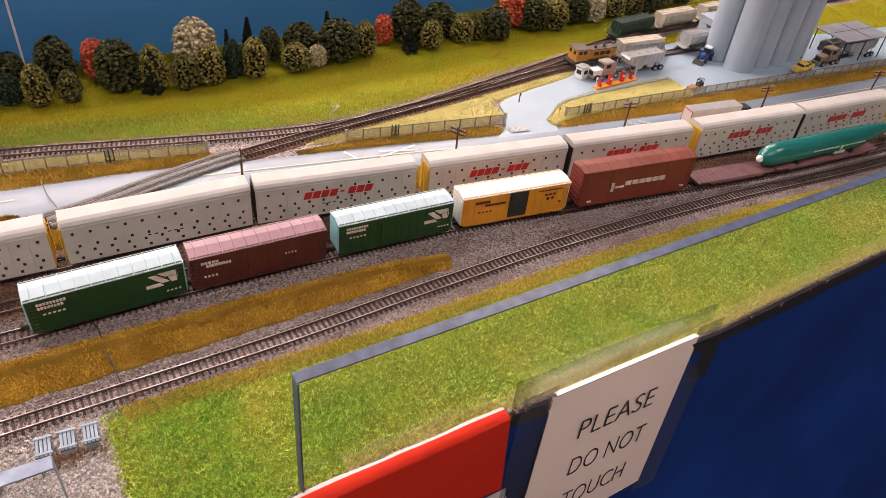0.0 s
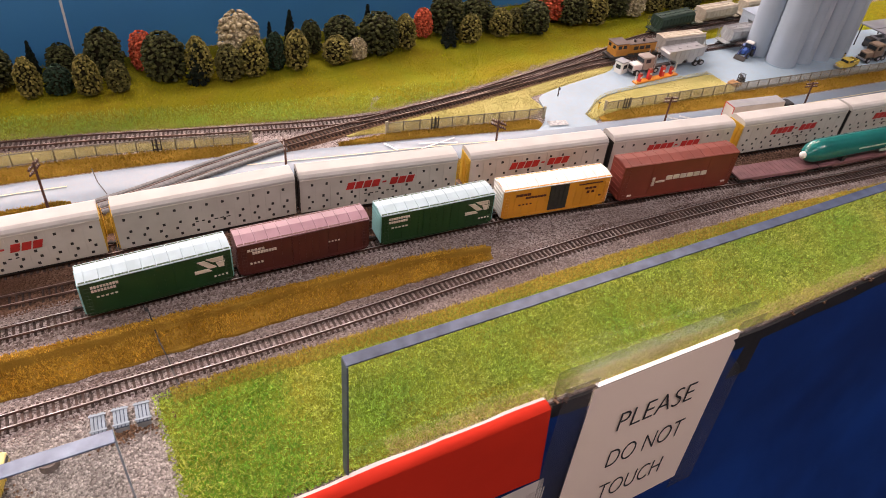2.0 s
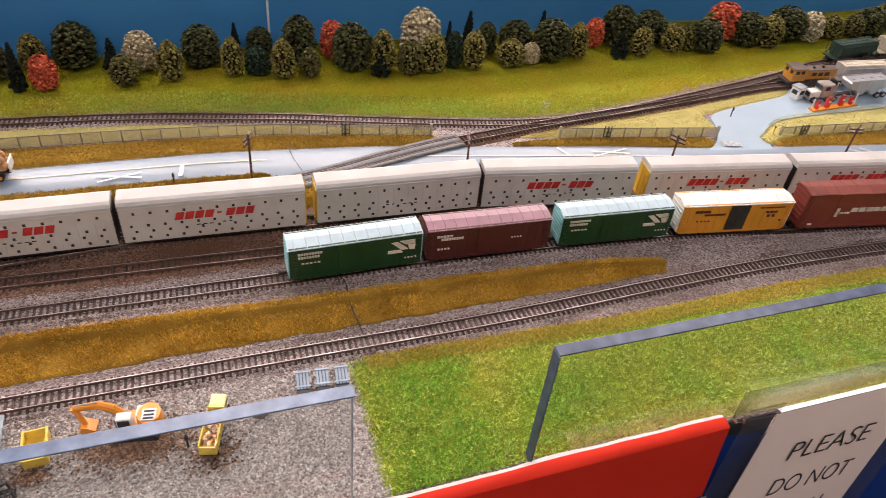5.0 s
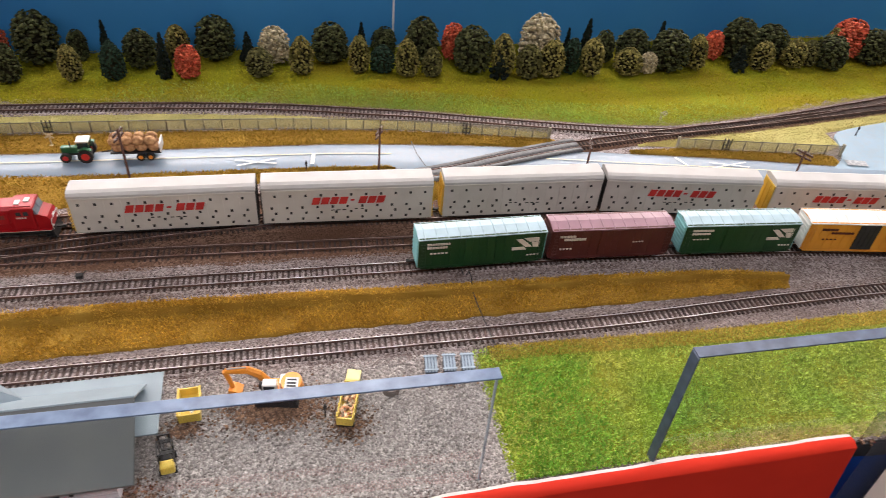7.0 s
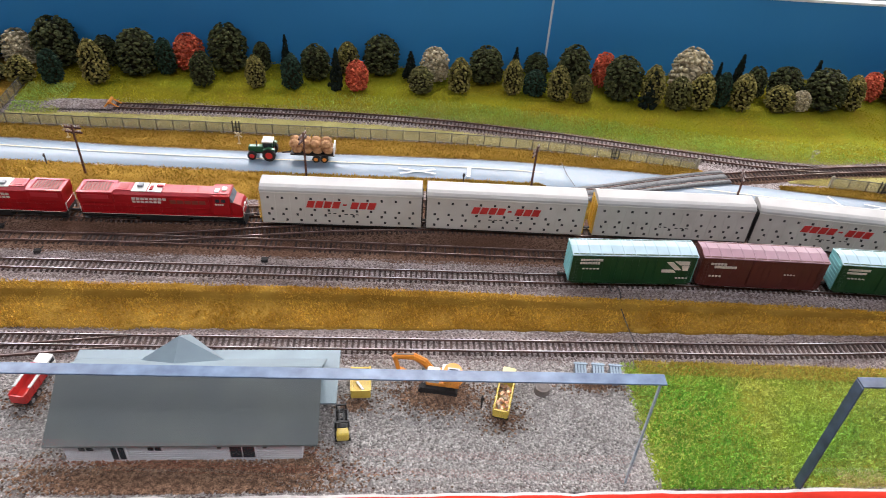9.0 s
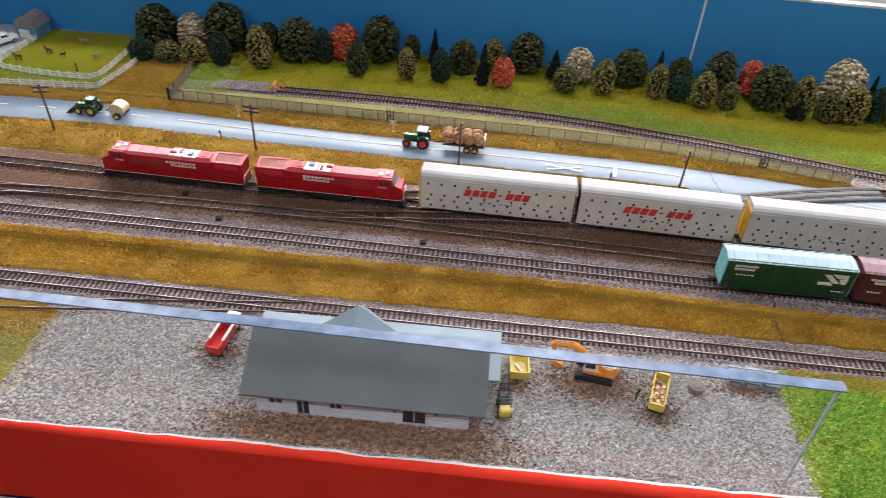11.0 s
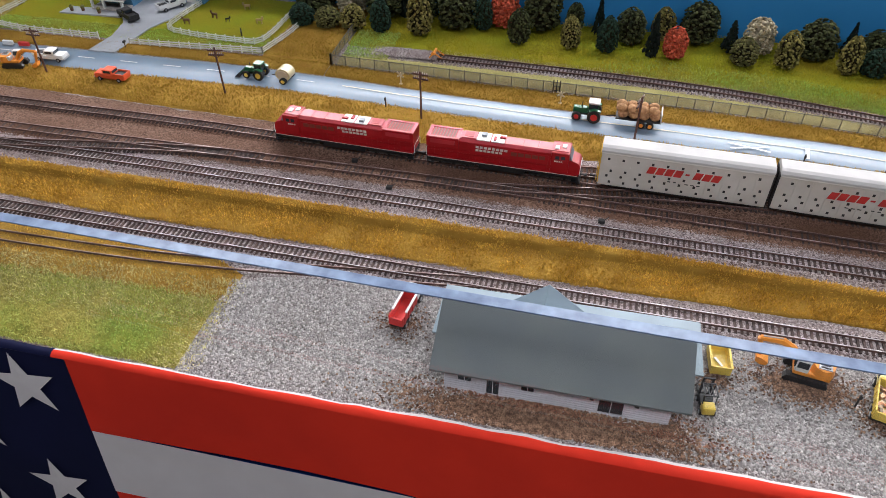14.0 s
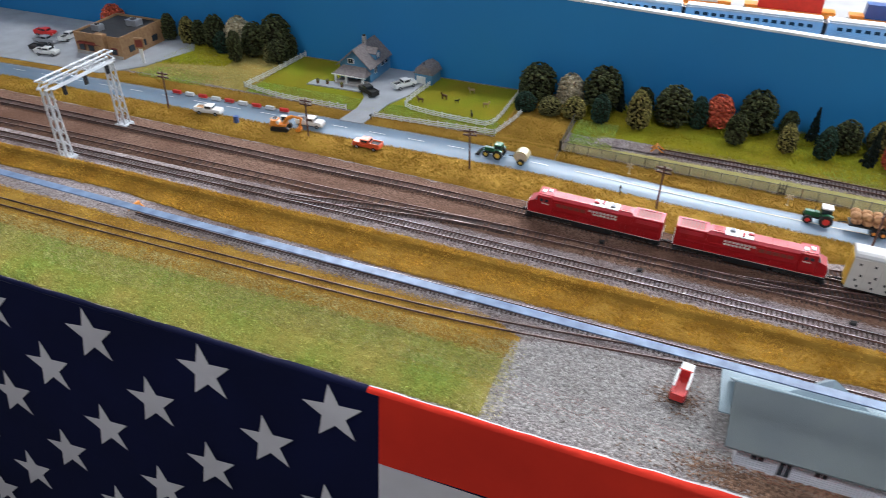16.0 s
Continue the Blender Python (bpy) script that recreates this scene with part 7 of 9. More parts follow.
def grey_fence(points, label, h=0.0215, pitch=0.029):
    t = thing("mesh_fence", pose(0, 0, 0), label, "fence", "grey yard fences")
    line, total = smooth_line(points, 0.003)
    n = max(1, round(total / pitch))
    spots = [at_length(line, total, i * total / n)[0] for i in range(n + 1)]
    for i, q in enumerate(spots):
        one("post", lambda bm: box(bm, q[0], q[1], TOP + h / 2, 0.0014, 0.0014, h + 0.002), FENCE_POST, t)
    for a, b in zip(spots, spots[1:]):
        d = b - a
        ln = float(np.hypot(*d))
        r = Matrix.Rotation(math.atan2(d[1], d[0]), 4, "Z")
        c = (a + b) / 2
        p = one("panel", lambda bm: box(bm, c[0], c[1], TOP + h / 2 + 0.0008, ln - 0.0016, 0.0005, h - 0.0035, 0, r), MESH_PANEL, t)
        one("rail", lambda bm: [box(bm, c[0], c[1], TOP + z, ln - 0.0012, 0.0011, 0.0009, 0, r) for z in (0.002, h - 0.0005)], FENCE_POST, p)
    for q in (spots[0], spots[-1]):
        one("end_post", lambda bm: box(bm, q[0], q[1], TOP + h / 2 + 0.001, 0.0042, 0.0042, h + 0.004, 0.0004), FENCE_END, t)
    return t


grey_fence(FENCE, "long grey mesh fence between road and siding")
grey_fence([(-0.741, 0.990), (-0.742, 1.06), (-0.743, 1.15)], "grey mesh fence that turns back to the trees")
grey_fence(FENCE_MID, "short grey mesh fence beside the driveway")
grey_fence([(0.822, 0.793), (1.103, 0.766), (1.318, 0.743), (1.58, 0.716), (1.9, 0.69)], "grey mesh fence along the mill yard")


def gate_frame(x, y, a):
    t = thing("fence_gate", on_yard(x, y, a, 0.0), "dark narrow gate frame in the mesh fence", "gate", "gate frames")
    one("frame", lambda bm: [box(bm, s * 0.006, 0, 0.013, 0.0016, 0.0016, 0.026) for s in (-1, 0, 1)] + [box(bm, 0, 0, z, 0.013, 0.0014, 0.0012) for z in (0.006, 0.014)], DARK, t)


for gx, gy, ga in ((-0.383, 0.9735, -3), (0.175, 0.921, -14), (0.545, 0.8415, -11), (0.86, 0.787, -6)):
    gate_frame(gx, gy, ga)

# ---- signs and small posts beside the road ----
SIGN_CREAM = paint("sign_cream", (0.62, 0.50, 0.30), 0.6)


def crossbuck(x, y, a, h=0.024):
    t = thing("crossing_sign", on_yard(x, y, a), "small cream crossing sign on a post beside the road", "sign", "crossing signs")
    one("post", lambda bm: box(bm, 0, 0, h / 2, 0.0016, 0.0016, h), SIGN_CREAM, t)
    one("board", lambda bm: [box(bm, 0, -0.001, h - 0.004, 0.016, 0.0008, 0.0026, 0, Matrix.Rotation(s * 0.6, 4, "Y")) for s in (-1, 1)], SIGN_CREAM, t)
    one("foot", lambda bm: box(bm, 0, 0, 0.001, 0.006, 0.005, 0.003), SIGN_CREAM, t)


crossbuck(-0.616, 0.950, -8)
crossbuck(-0.374, 0.942, -8)


def marker_post(x, y):
    t = thing("marker_post", on_yard(x, y, 0), "thin dark marker post beside the road", "post", "marker posts")
    one("post", lambda bm: rod(bm, (0, 0, 0), (0, 0, 0.022), 0.0011), DARK, t)
    one("plate", lambda bm: box(bm, 0, -0.0012, 0.018, 0.0036, 0.0006, 0.0048), DARK, t)


marker_post(-0.065, 0.46)
marker_post(-0.619, 0.877)
marker_post(-0.055, 0.848)
marker_post(0.93, 0.70)
marker_post(0.78, 0.86)


def buffer_stop(x, y, a):
    t = thing("buffer_stop", on_yard(x, y, a, 0.005), "orange buffer stop at the end of a siding", "buffer stop", "buffer stops")
    one("beam", lambda bm: box(bm, 0, 0, 0.010, 0.004, 0.022, 0.005, 0.0008), ORANGE, t)
    one("leg", lambda bm: [rod(bm, (0.001, s * 0.008, 0.010), (0.016, s * 0.008, 0.0), 0.0014) for s in (-1, 1)] + [rod(bm, (-0.001, s * 0.008, 0.010), (-0.010, s * 0.008, 0.0), 0.0014) for s in (-1, 1)], ORANGE, t)


buffer_stop(-0.585, 1.046, 0)
buffer_stop(-1.285, 0.562, 0)


def spoil_heap():
    bm = bmesh.new()
    r = bmesh.ops.create_grid(bm, x_segments=36, y_segments=20, size=1)
    for v in bm.verts:
        x, y = v.co.x, v.co.y
        d = math.hypot(x, y)
        v.co = Vector((K * -0.635 + x * 0.065, K * 1.052 + y * 0.020, TOP + 0.003 + 0.005 * max(0, 1 - d * d) + 0.0015 * noise.noise(Vector((x * 9, y * 5, 0)))))
    tagged(part("spoil_mound", bm, BALLAST, None, "", True), "low heap of grey ballast at the siding end", "gravel heap")


spoil_heap()
SWITCH_BOX = [(-0.56, 0.688), (0.02, 0.745), (-0.62, 0.735), (-0.30, 0.676)]
for sx, sy in SWITCH_BOX:
    st = thing("switch_motor", on_yard(sx, sy, 5), "small black switch motor beside the track", "switch motor", "switch motors")
    one("case", lambda bm: box(bm, 0, 0, 0.004, 0.009, 0.007, 0.005, 0.0012), TYRE, st)
    one("lever", lambda bm: rod(bm, (0.004, 0, 0.006), (0.009, 0.002, 0.010), 0.0007), DARK, st)

# ---- farm ----
sheet("farm_verge", ROAD_FAR, [(-2.7, 1.0), (-0.86, 0.998), (-0.74, 0.995)], -2.6, -0.742, SOIL_TAN, 0.0013, 0.0008, crown=0.001, ny=5, label="tan dry grass verge along the farm")
sheet("farm_lawn", [(-1.4, 1.0), (-0.86, 1.0)], line_of(BACK), -1.385, -0.862, SOIL_FIELD, 0.0016, 0.0006, ny=10, step=0.02, label="green farm lawn")
sheet("farm_field", [(-2.6, 1.0), (-1.39, 1.0)], line_of(BACK), -2.6, -1.388, SOIL_OCHRE, 0.0014, 0.0012, ny=10, step=0.02, label="ochre dry field beside the farm")
sheet("tan_corner", [(-0.866, 0.984), (-0.74, 0.980)], line_of(BACK), -0.862, -0.742, SOIL_TAN, 0.0014, 0.001, ny=10, label="tan rough grass beside the fence corner")
sheet("paddock_grass", [(-1.06, 1.052), (-0.975, 1.036), (-0.88, 1.034)], line_of(1.2195), -1.055, -0.885, SOIL_FIELD, 0.0024, 0.0006, ny=8, label="dark olive paddock grass")
YARD_GREY = mat("farmyard_grey", (0.40, 0.42, 0.44), 0.7, dark=(0.33, 0.34, 0.36), scale=20, bump=0.2, bump_scale=700)
plate("farm_drive", [(-1.150, 0.952), (-1.102, 0.953), (-1.094, 1.05), (-1.075, 1.10), (-1.062, 1.2195), (-1.188, 1.2195), (-1.178, 1.10), (-1.152, 1.062), (-1.142, 1.01)], YARD_GREY, 0.0040, "grey farm driveway and yard")
plate("house_terrace", [(-1.29, 1.078), (-1.17, 1.082), (-1.165, 1.11), (-1.285, 1.106)], YARD_GREY, 0.0045, "grey terrace in front of the farmhouse")
RAIL_WHITE = paint("fence_white", (0.80, 0.80, 0.76), 0.5)


def white_fence(points, label, h=0.0145, pitch=0.021):
    t = thing("rail_fence", pose(0, 0, 0), label, "fence", "white farm fences")
    line, total = smooth_line(points, 0.003)
    n = max(1, round(total / pitch))
    spots = [at_length(line, total, i * total / n)[0] for i in range(n + 1)]
    for q in spots:
        one("post", lambda bm: box(bm, q[0], q[1], TOP + h / 2 + 0.001, 0.0018, 0.0018, h + 0.002), RAIL_WHITE, t)
    for a, b in zip(spots, spots[1:]):
        d = b - a
        r = Matrix.Rotation(math.atan2(d[1], d[0]), 4, "Z")
        c = (a + b) / 2
        one("rail", lambda bm: [box(bm, c[0], c[1], TOP + z, float(np.hypot(*d)), 0.0009, 0.0022, 0, r) for z in (0.0045, 0.0085, 0.0128)], RAIL_WHITE, t)


white_fence([(-1.095, 0.989), (-1.024, 0.992), (-0.94, 0.998), (-0.864, 1.003)], "white rail fence along the farm's road side")
white_fence([(-0.864, 1.003), (-0.845, 1.09), (-0.845, 1.16)], "white rail fence beside the paddock")
white_fence([(-1.05, 1.19), (-1.062, 1.10), (-1.06, 1.053), (-1.02, 1.040), (-0.975, 1.034), (-0.92, 1.031), (-0.886, 1.033), (-0.876, 1.07), (-0.874, 1.131), (-0.872, 1.2165)], "white rail fence round the paddock")
white_fence([(-1.399, 1.018), (-1.30, 0.999), (-1.159, 0.998)], "white rail fence along the lawn")
white_fence([(-1.399, 1.018), (-1.385, 1.10), (-1.372, 1.2165)], "white rail fence between lawn and field")

HOUSE_BLUE = mat("house_blue", (0.10, 0.26, 0.42), 0.6, dark=(0.085, 0.22, 0.36), scale=60)
SHINGLE = mat("house_shingle", (0.27, 0.235, 0.225), 0.8, dark=(0.18, 0.155, 0.15), scale=200, bump=0.4)
STONE_PALE = mat("porch_stone", (0.48, 0.44, 0.40), 0.8, dark=(0.34, 0.31, 0.28), scale=250, bump=0.4)


def farmhouse():
    t = thing("farmhouse", on_yard(-1.205, 1.112, -1.5, 0.002), "blue two-storey farmhouse with a brown shingle roof and a porch", "house")
    w, d = 0.082, 0.120
    wall = one("wall", lambda bm: [box(bm, 0, d / 2 + 0.02, 0.020, w, d, 0.040)] + [prism(bm, [(-w / 2, 0.040), (w / 2, 0.040), (w / 2, 0.044), (0.0, 0.078), (-w / 2, 0.044)], 0.021, d + 0.019)], HOUSE_BLUE, t)

    def slab_roof(bm, x0, z0, x1, z1, y0, y1, th=0.0024):
        v = [bm.verts.new(q) for q in ((x0, y0, z0), (x1, y0, z1), (x1, y1, z1), (x0, y1, z0), (x0, y0, z0 - th), (x1, y0, z1 - th), (x1, y1, z1 - th), (x0, y1, z0 - th))]
        for f in ((0, 1, 2, 3), (7, 6, 5, 4), (0, 4, 5, 1), (1, 5, 6, 2), (2, 6, 7, 3), (3, 7, 4, 0)):
            bm.faces.new([v[i] for i in f])

    for s in (-1, 1):
        roof = one("roof", lambda bm: slab_roof(bm, s * (w / 2 + 0.006), 0.0395, 0, 0.0815, 0.012, d + 0.026), SHINGLE, t, "brown shingle roof slope")
        for i in range(6):
            u = (i + 0.5) / 6
            one("shingle_course", lambda bm: slab_roof(bm, s * (w / 2 + 0.006) * (1 - u + 0.03), 0.0400 + 0.042 * (u - 0.03), s * (w / 2 + 0.006) * (1 - u - 0.07), 0.0412 + 0.042 * (u + 0.07), 0.0125, d + 0.0255, 0.0008), SHINGLE, roof)
    porch = one("porch_roof", lambda bm: [bm.faces.new([bm.verts.new(q) for q in f]) for f in (
        [(-w / 2 - 0.004, -0.014, 0.027), (w / 2 + 0.004, -0.014, 0.027), (w / 2 - 0.010, 0.021, 0.040), (-w / 2 + 0.010, 0.021, 0.040)],
        [(-w / 2 - 0.004, -0.014, 0.0255), (w / 2 + 0.004, -0.014, 0.0255), (w / 2 + 0.004, 0.021, 0.0255), (-w / 2 - 0.004, 0.021, 0.0255)],
        [(w / 2 + 0.004, -0.014, 0.027), (w / 2 + 0.004, 0.021, 0.027), (w / 2 - 0.010, 0.021, 0.040)], [(-w / 2 - 0.004, -0.014, 0.027), (-w / 2 - 0.004, 0.021, 0.027), (-w / 2 + 0.010, 0.021, 0.040)])], SHINGLE, t, "brown porch roof")
    boxes("porch_fascia", [(0, -0.0142, 0.0258, w + 0.010, 0.0014, 0.0026)], RAIL_WHITE, t, "white porch fascia")
    boxes("porch_base", [(0, 0.003, 0.003, w, 0.032, 0.006)], STONE_PALE, t, "", 0.0006)
    for x in (-0.037, -0.008, 0.037):
        boxes("porch_column", [(x, -0.011, 0.0155, 0.0046, 0.0046, 0.020)], RAIL_WHITE, t, "white square column")
    boxes("porch_wall", [(x, -0.011, 0.0085, wd, 0.003, 0.006) for x, wd in ((-0.0225, 0.025), (0.030, 0.010))], STONE_PALE, t)

    def window(x, y, z, sx, sz, axis="x"):
        if axis == "x":
            f = boxes("window", [(x, y, z, sx + 0.003, 0.002, sz + 0.003)], RAIL_WHITE, t, "white framed window")
            boxes("pane", [(x + k * sx / 4, y - 0.0008, z, sx / 2 - 0.0008, 0.0016, sz) for k in (-1, 1)], GLASS, f)
        else:
            f = boxes("window", [(x, y, z, 0.002, sx + 0.003, sz + 0.003)], RAIL_WHITE, t, "white framed window")
            boxes("pane", [(x + 0.0008, y, z + k * sz / 4, 0.0016, sx, sz / 2 - 0.0008) for k in (-1, 1)], GLASS, f)

    window(-0.020, 0.0198, 0.015, 0.018, 0.011)
    boxes("door", [(0.012, 0.0196, 0.0145, 0.013, 0.002, 0.019)], GLASS, t, "dark front door")
    window(-0.010, 0.0205, 0.051, 0.014, 0.010)
    window(w / 2 + 0.0002, 0.050, 0.026, 0.012, 0.013, "y")
    window(w / 2 + 0.0002, 0.088, 0.031, 0.010, 0.011, "y")
    window(w / 2 + 0.0002, 0.108, 0.031, 0.010, 0.011, "y")
    dorm = one("dormer", lambda bm: [box(bm, 0.027, 0.068, 0.057, 0.026, 0.024, 0.018)], HOUSE_BLUE, t, "blue dormer")
    one("dormer_roof", lambda bm: [box(bm, 0.026, 0.068 + s * 0.007, 0.069, 0.032, 0.019, 0.002, 0, Matrix.Rotation(-s * 0.7, 4, "X")) for s in (-1, 1)], SHINGLE, dorm)
    boxes("dormer_window", [(0.0405, 0.068, 0.058, 0.0016, 0.010, 0.010)], RAIL_WHITE, dorm)
    chim = boxes("chimney", [(0.0, 0.075, 0.088, 0.008, 0.008, 0.020)], STONE_PALE, t, "stone chimney", 0.0005)
    boxes("chimney_pot", [(0.0, 0.075, 0.099, 0.0055, 0.0055, 0.004)], DARK, chim)


farmhouse()


def garage():
    t = thing("farm_garage", on_yard(-1.068, 1.188, -4, 0.002), "small blue garage with a grey roof beside the paddock", "shed")
    one("wall", lambda bm: [box(bm, 0, 0, 0.013, 0.046, 0.050, 0.026)], HOUSE_BLUE, t)
    one("roof", lambda bm: prism(bm, [(-0.027, 0.026), (0.027, 0.026), (0.018, 0.041), (0.0, 0.049), (-0.018, 0.041)], -0.027, 0.027), SHINGLE, t)
    boxes("door", [(-0.006, -0.0254, 0.010, 0.024, 0.0016, 0.020)], RAIL_WHITE, t, "pale garage door")
    one("finial", lambda bm: rod(bm, (0, -0.02, 0.048), (0, -0.02, 0.055), 0.0012), DARK, t)


garage()
pickup(on_yard(-1.098, 1.135, 58, 0.0045), WHITE, "white pickup truck parked in the farmyard")
pickup(on_yard(-1.150, 1.078, 148, 0.0045), DARK, "dark small pickup parked by the farmhouse")
pickup(on_yard(-1.05, 0.868, 178, 0.006), paint("pickup_orange", (0.72, 0.10, 0.03)), "orange-red pickup standing on the verge")


def figurine(x, y, a, c, s=1.0):
    """A plain toy shape in the paddock."""
    bm = bmesh.new()
    box(bm, 0, 0, 0.0085 * s, 0.014 * s, 0.0042 * s, 0.005 * s, 0.0016 * s)
    box(bm, 0.0075 * s, 0, 0.0125 * s, 0.004 * s, 0.003 * s, 0.006 * s, 0.001 * s)
    for sx in (-1, 1):
        box(bm, sx * 0.005 * s, 0, 0.003 * s, 0.0016 * s, 0.0036 * s, 0.0068 * s)
    ob = part("toy_figurine", bm, c)
    ob.matrix_world = on_yard(x, y, a, 0.0028)
    tagged(ob, "plain small toy figurine standing in the paddock", "figurine", "paddock toys")


TOY_BROWN = paint("toy_brown", (0.13, 0.065, 0.03), 0.6)
TOY_TAN = paint("toy_tan", (0.38, 0.26, 0.12), 0.6)
for row in ((-1.04, 1.082, 190, TOY_BROWN), (-1.003, 1.115, 170, TOY_BROWN), (-0.974, 1.106, 20, BLACK, 0.7), (-0.927, 1.060, 120, BLACK, 0.8), (-0.962, 1.162, 200, TOY_TAN), (-0.915, 1.108, 10, TOY_TAN)):
    figurine(*row)
for px_, py_ in ((-1.27, 1.088), (-1.25, 1.092), (-1.215, 1.088)):
    pt = thing("garden_tub", on_yard(px_, py_, 0, 0.0045), "small planted tub on the terrace", "planter", "garden tubs")
    one("pot", lambda bm: cyl(bm, 0, 0, 0.003, 0.0032, 0.006, "z", 10, 0.004), TOY_BROWN, pt)
    one("shrub", lambda bm: bmesh.ops.create_icosphere(bm, subdivisions=1, radius=0.005, matrix=Matrix.Translation((0, 0, 0.009))), LEAVES["mid"], pt)
mb = thing("mailbox", on_yard(-1.096, 0.976, 0), "small dark mailbox at the drive", "mailbox")
one("post", lambda bm: box(bm, 0, 0, 0.006, 0.0016, 0.0016, 0.012), POLE, mb)
one("box", lambda bm: box(bm, 0, 0, 0.013, 0.004, 0.007, 0.004, 0.001), DARK, mb)

# ---- on the road ----
def on_road(x, v, a):
    y = float(curve_y(ROAD_NEAR, x)) * (1 - v) + float(curve_y(ROAD_FAR, x)) * v
    return pose(K * x, K * y, TOP + 0.0042, 0, 0, a)


tractor(on_road(-0.333, 0.66, 178) @ Matrix.Scale(1.12, 4), "green tractor with a white roof pulling a loaded trailer", TRACTOR_GREEN, RED, WHITE)
hay_trailer(on_road(-0.264, 0.66, 178) @ Matrix.Scale(1.18, 4))
tractor(on_road(-0.838, 0.42, 176), "dark green tractor with yellow wheels and a front loader", TRACTOR_GREEN, YELLOW, None, True)
round_baler(on_road(-0.790, 0.42, 176) @ Matrix.Diagonal((1.15, 1.35, 0.95, 1)))


def semi_truck(m):
    t = thing("semi_truck", m, "dark semi truck with a pale grey box trailer on the road", "truck")
    tr = boxes("trailer", [(-0.028, 0, 0.026, 0.135, 0.029, 0.032)], AUTO_WHITE, t, "pale grey box trailer", 0.0008)
    boxes("edge_trim", [(-0.0955, s * 0.0142, 0.026, 0.0014, 0.0012, 0.032) for s in (-1, 1)] + [(-0.0955, 0, z, 0.0014, 0.029, 0.0014) for z in (0.0105, 0.0415)], RED, tr, "red edge trim")
    boxes("roof_sheet", [(-0.028, 0, 0.0424, 0.134, 0.028, 0.0012)], SILVER, tr)
    cab = boxes("cab", [(0.058, 0, 0.0205, 0.026, 0.026, 0.026)], BLACK, t, "black tractor cab", 0.003)
    boxes("hood", [(0.078, 0, 0.0145, 0.018, 0.020, 0.013)], BLACK, t, "", 0.002)
    boxes("windscreen", [(0.0712, 0, 0.0260, 0.0012, 0.021, 0.008)], GLASS, cab)
    boxes("chassis", [(0.02, 0, 0.0085, 0.12, 0.010, 0.004)], DARK, t)
    four_wheels(t, (-0.082, -0.070, 0.038, 0.050, 0.080), 0.0115, 0.0058, 0.005)


semi_truck(on_road(1.052, 0.24, -9) @ Matrix.Scale(0.88, 4))

# ---- mill yard ----
SILO = mat("silo_grey", (0.35, 0.43, 0.52), 0.5, dark=(0.31, 0.385, 0.465), scale=12, bump=0.05, bump_scale=200)


def silo(x, y, r=0.0316, h=0.28):
    t = thing("grain_silo", on_yard(x, y, 0, 0.0034), "tall smooth blue-grey grain silo in the mill yard", "silo", "grain silos")
    one("shell", lambda bm: cyl(bm, 0, 0, h / 2, r, h, "z", 40), SILO, t, "", True)
    one("footing", lambda bm: cyl(bm, 0, 0, 0.001, r + 0.002, 0.002, "z", 40), CONCRETE, t)
    one("cap", lambda bm: cyl(bm, 0, 0, h + 0.004, r + 0.001, 0.008, "z", 40, r * 0.5), SILO, t)
    for s in (-1, 1):
        boxes("seam", [(r * math.cos(a), r * math.sin(a), h / 2, 0.0012, 0.0012, h) for a in (s * 1.9, s * 0.7)], SILO, t)


for k in range(4):
    silo(1.262 + 0.0465 * k, 0.823 - 0.003 * k, 0.0275 if k else 0.0316)
    silo(1.256 + 0.0465 * k, 0.873 - 0.001 * k, 0.0275 if k else 0.0300)


def loading_shed():
    t = thing("loading_shed", on_yard(1.303, 0.917, -2, 0.0) @ Matrix.Diagonal((1.0, 0.96, 0.74, 1)), "blue-grey loading shed with a track tunnel beside the silos", "shed")
    one("wall", lambda bm: [box(bm, 0, s * 0.030, 0.045, 0.075, 0.012, 0.09) for s in (-1, 1)] + [box(bm, 0, 0, 0.080, 0.075, 0.05, 0.02)], SILO, t)
    one("tunnel_arch", lambda bm: [box(bm, -0.0376, s * 0.0195, 0.063, 0.0012, 0.012, 0.016, 0, Matrix.Rotation(s * 0.8, 4, "X")) for s in (-1, 1)], SILO, t)
    boxes("roof", [(0, 0, 0.0912, 0.080, 0.078, 0.0024)], SILO, t, "", 0.0004)


loading_shed()


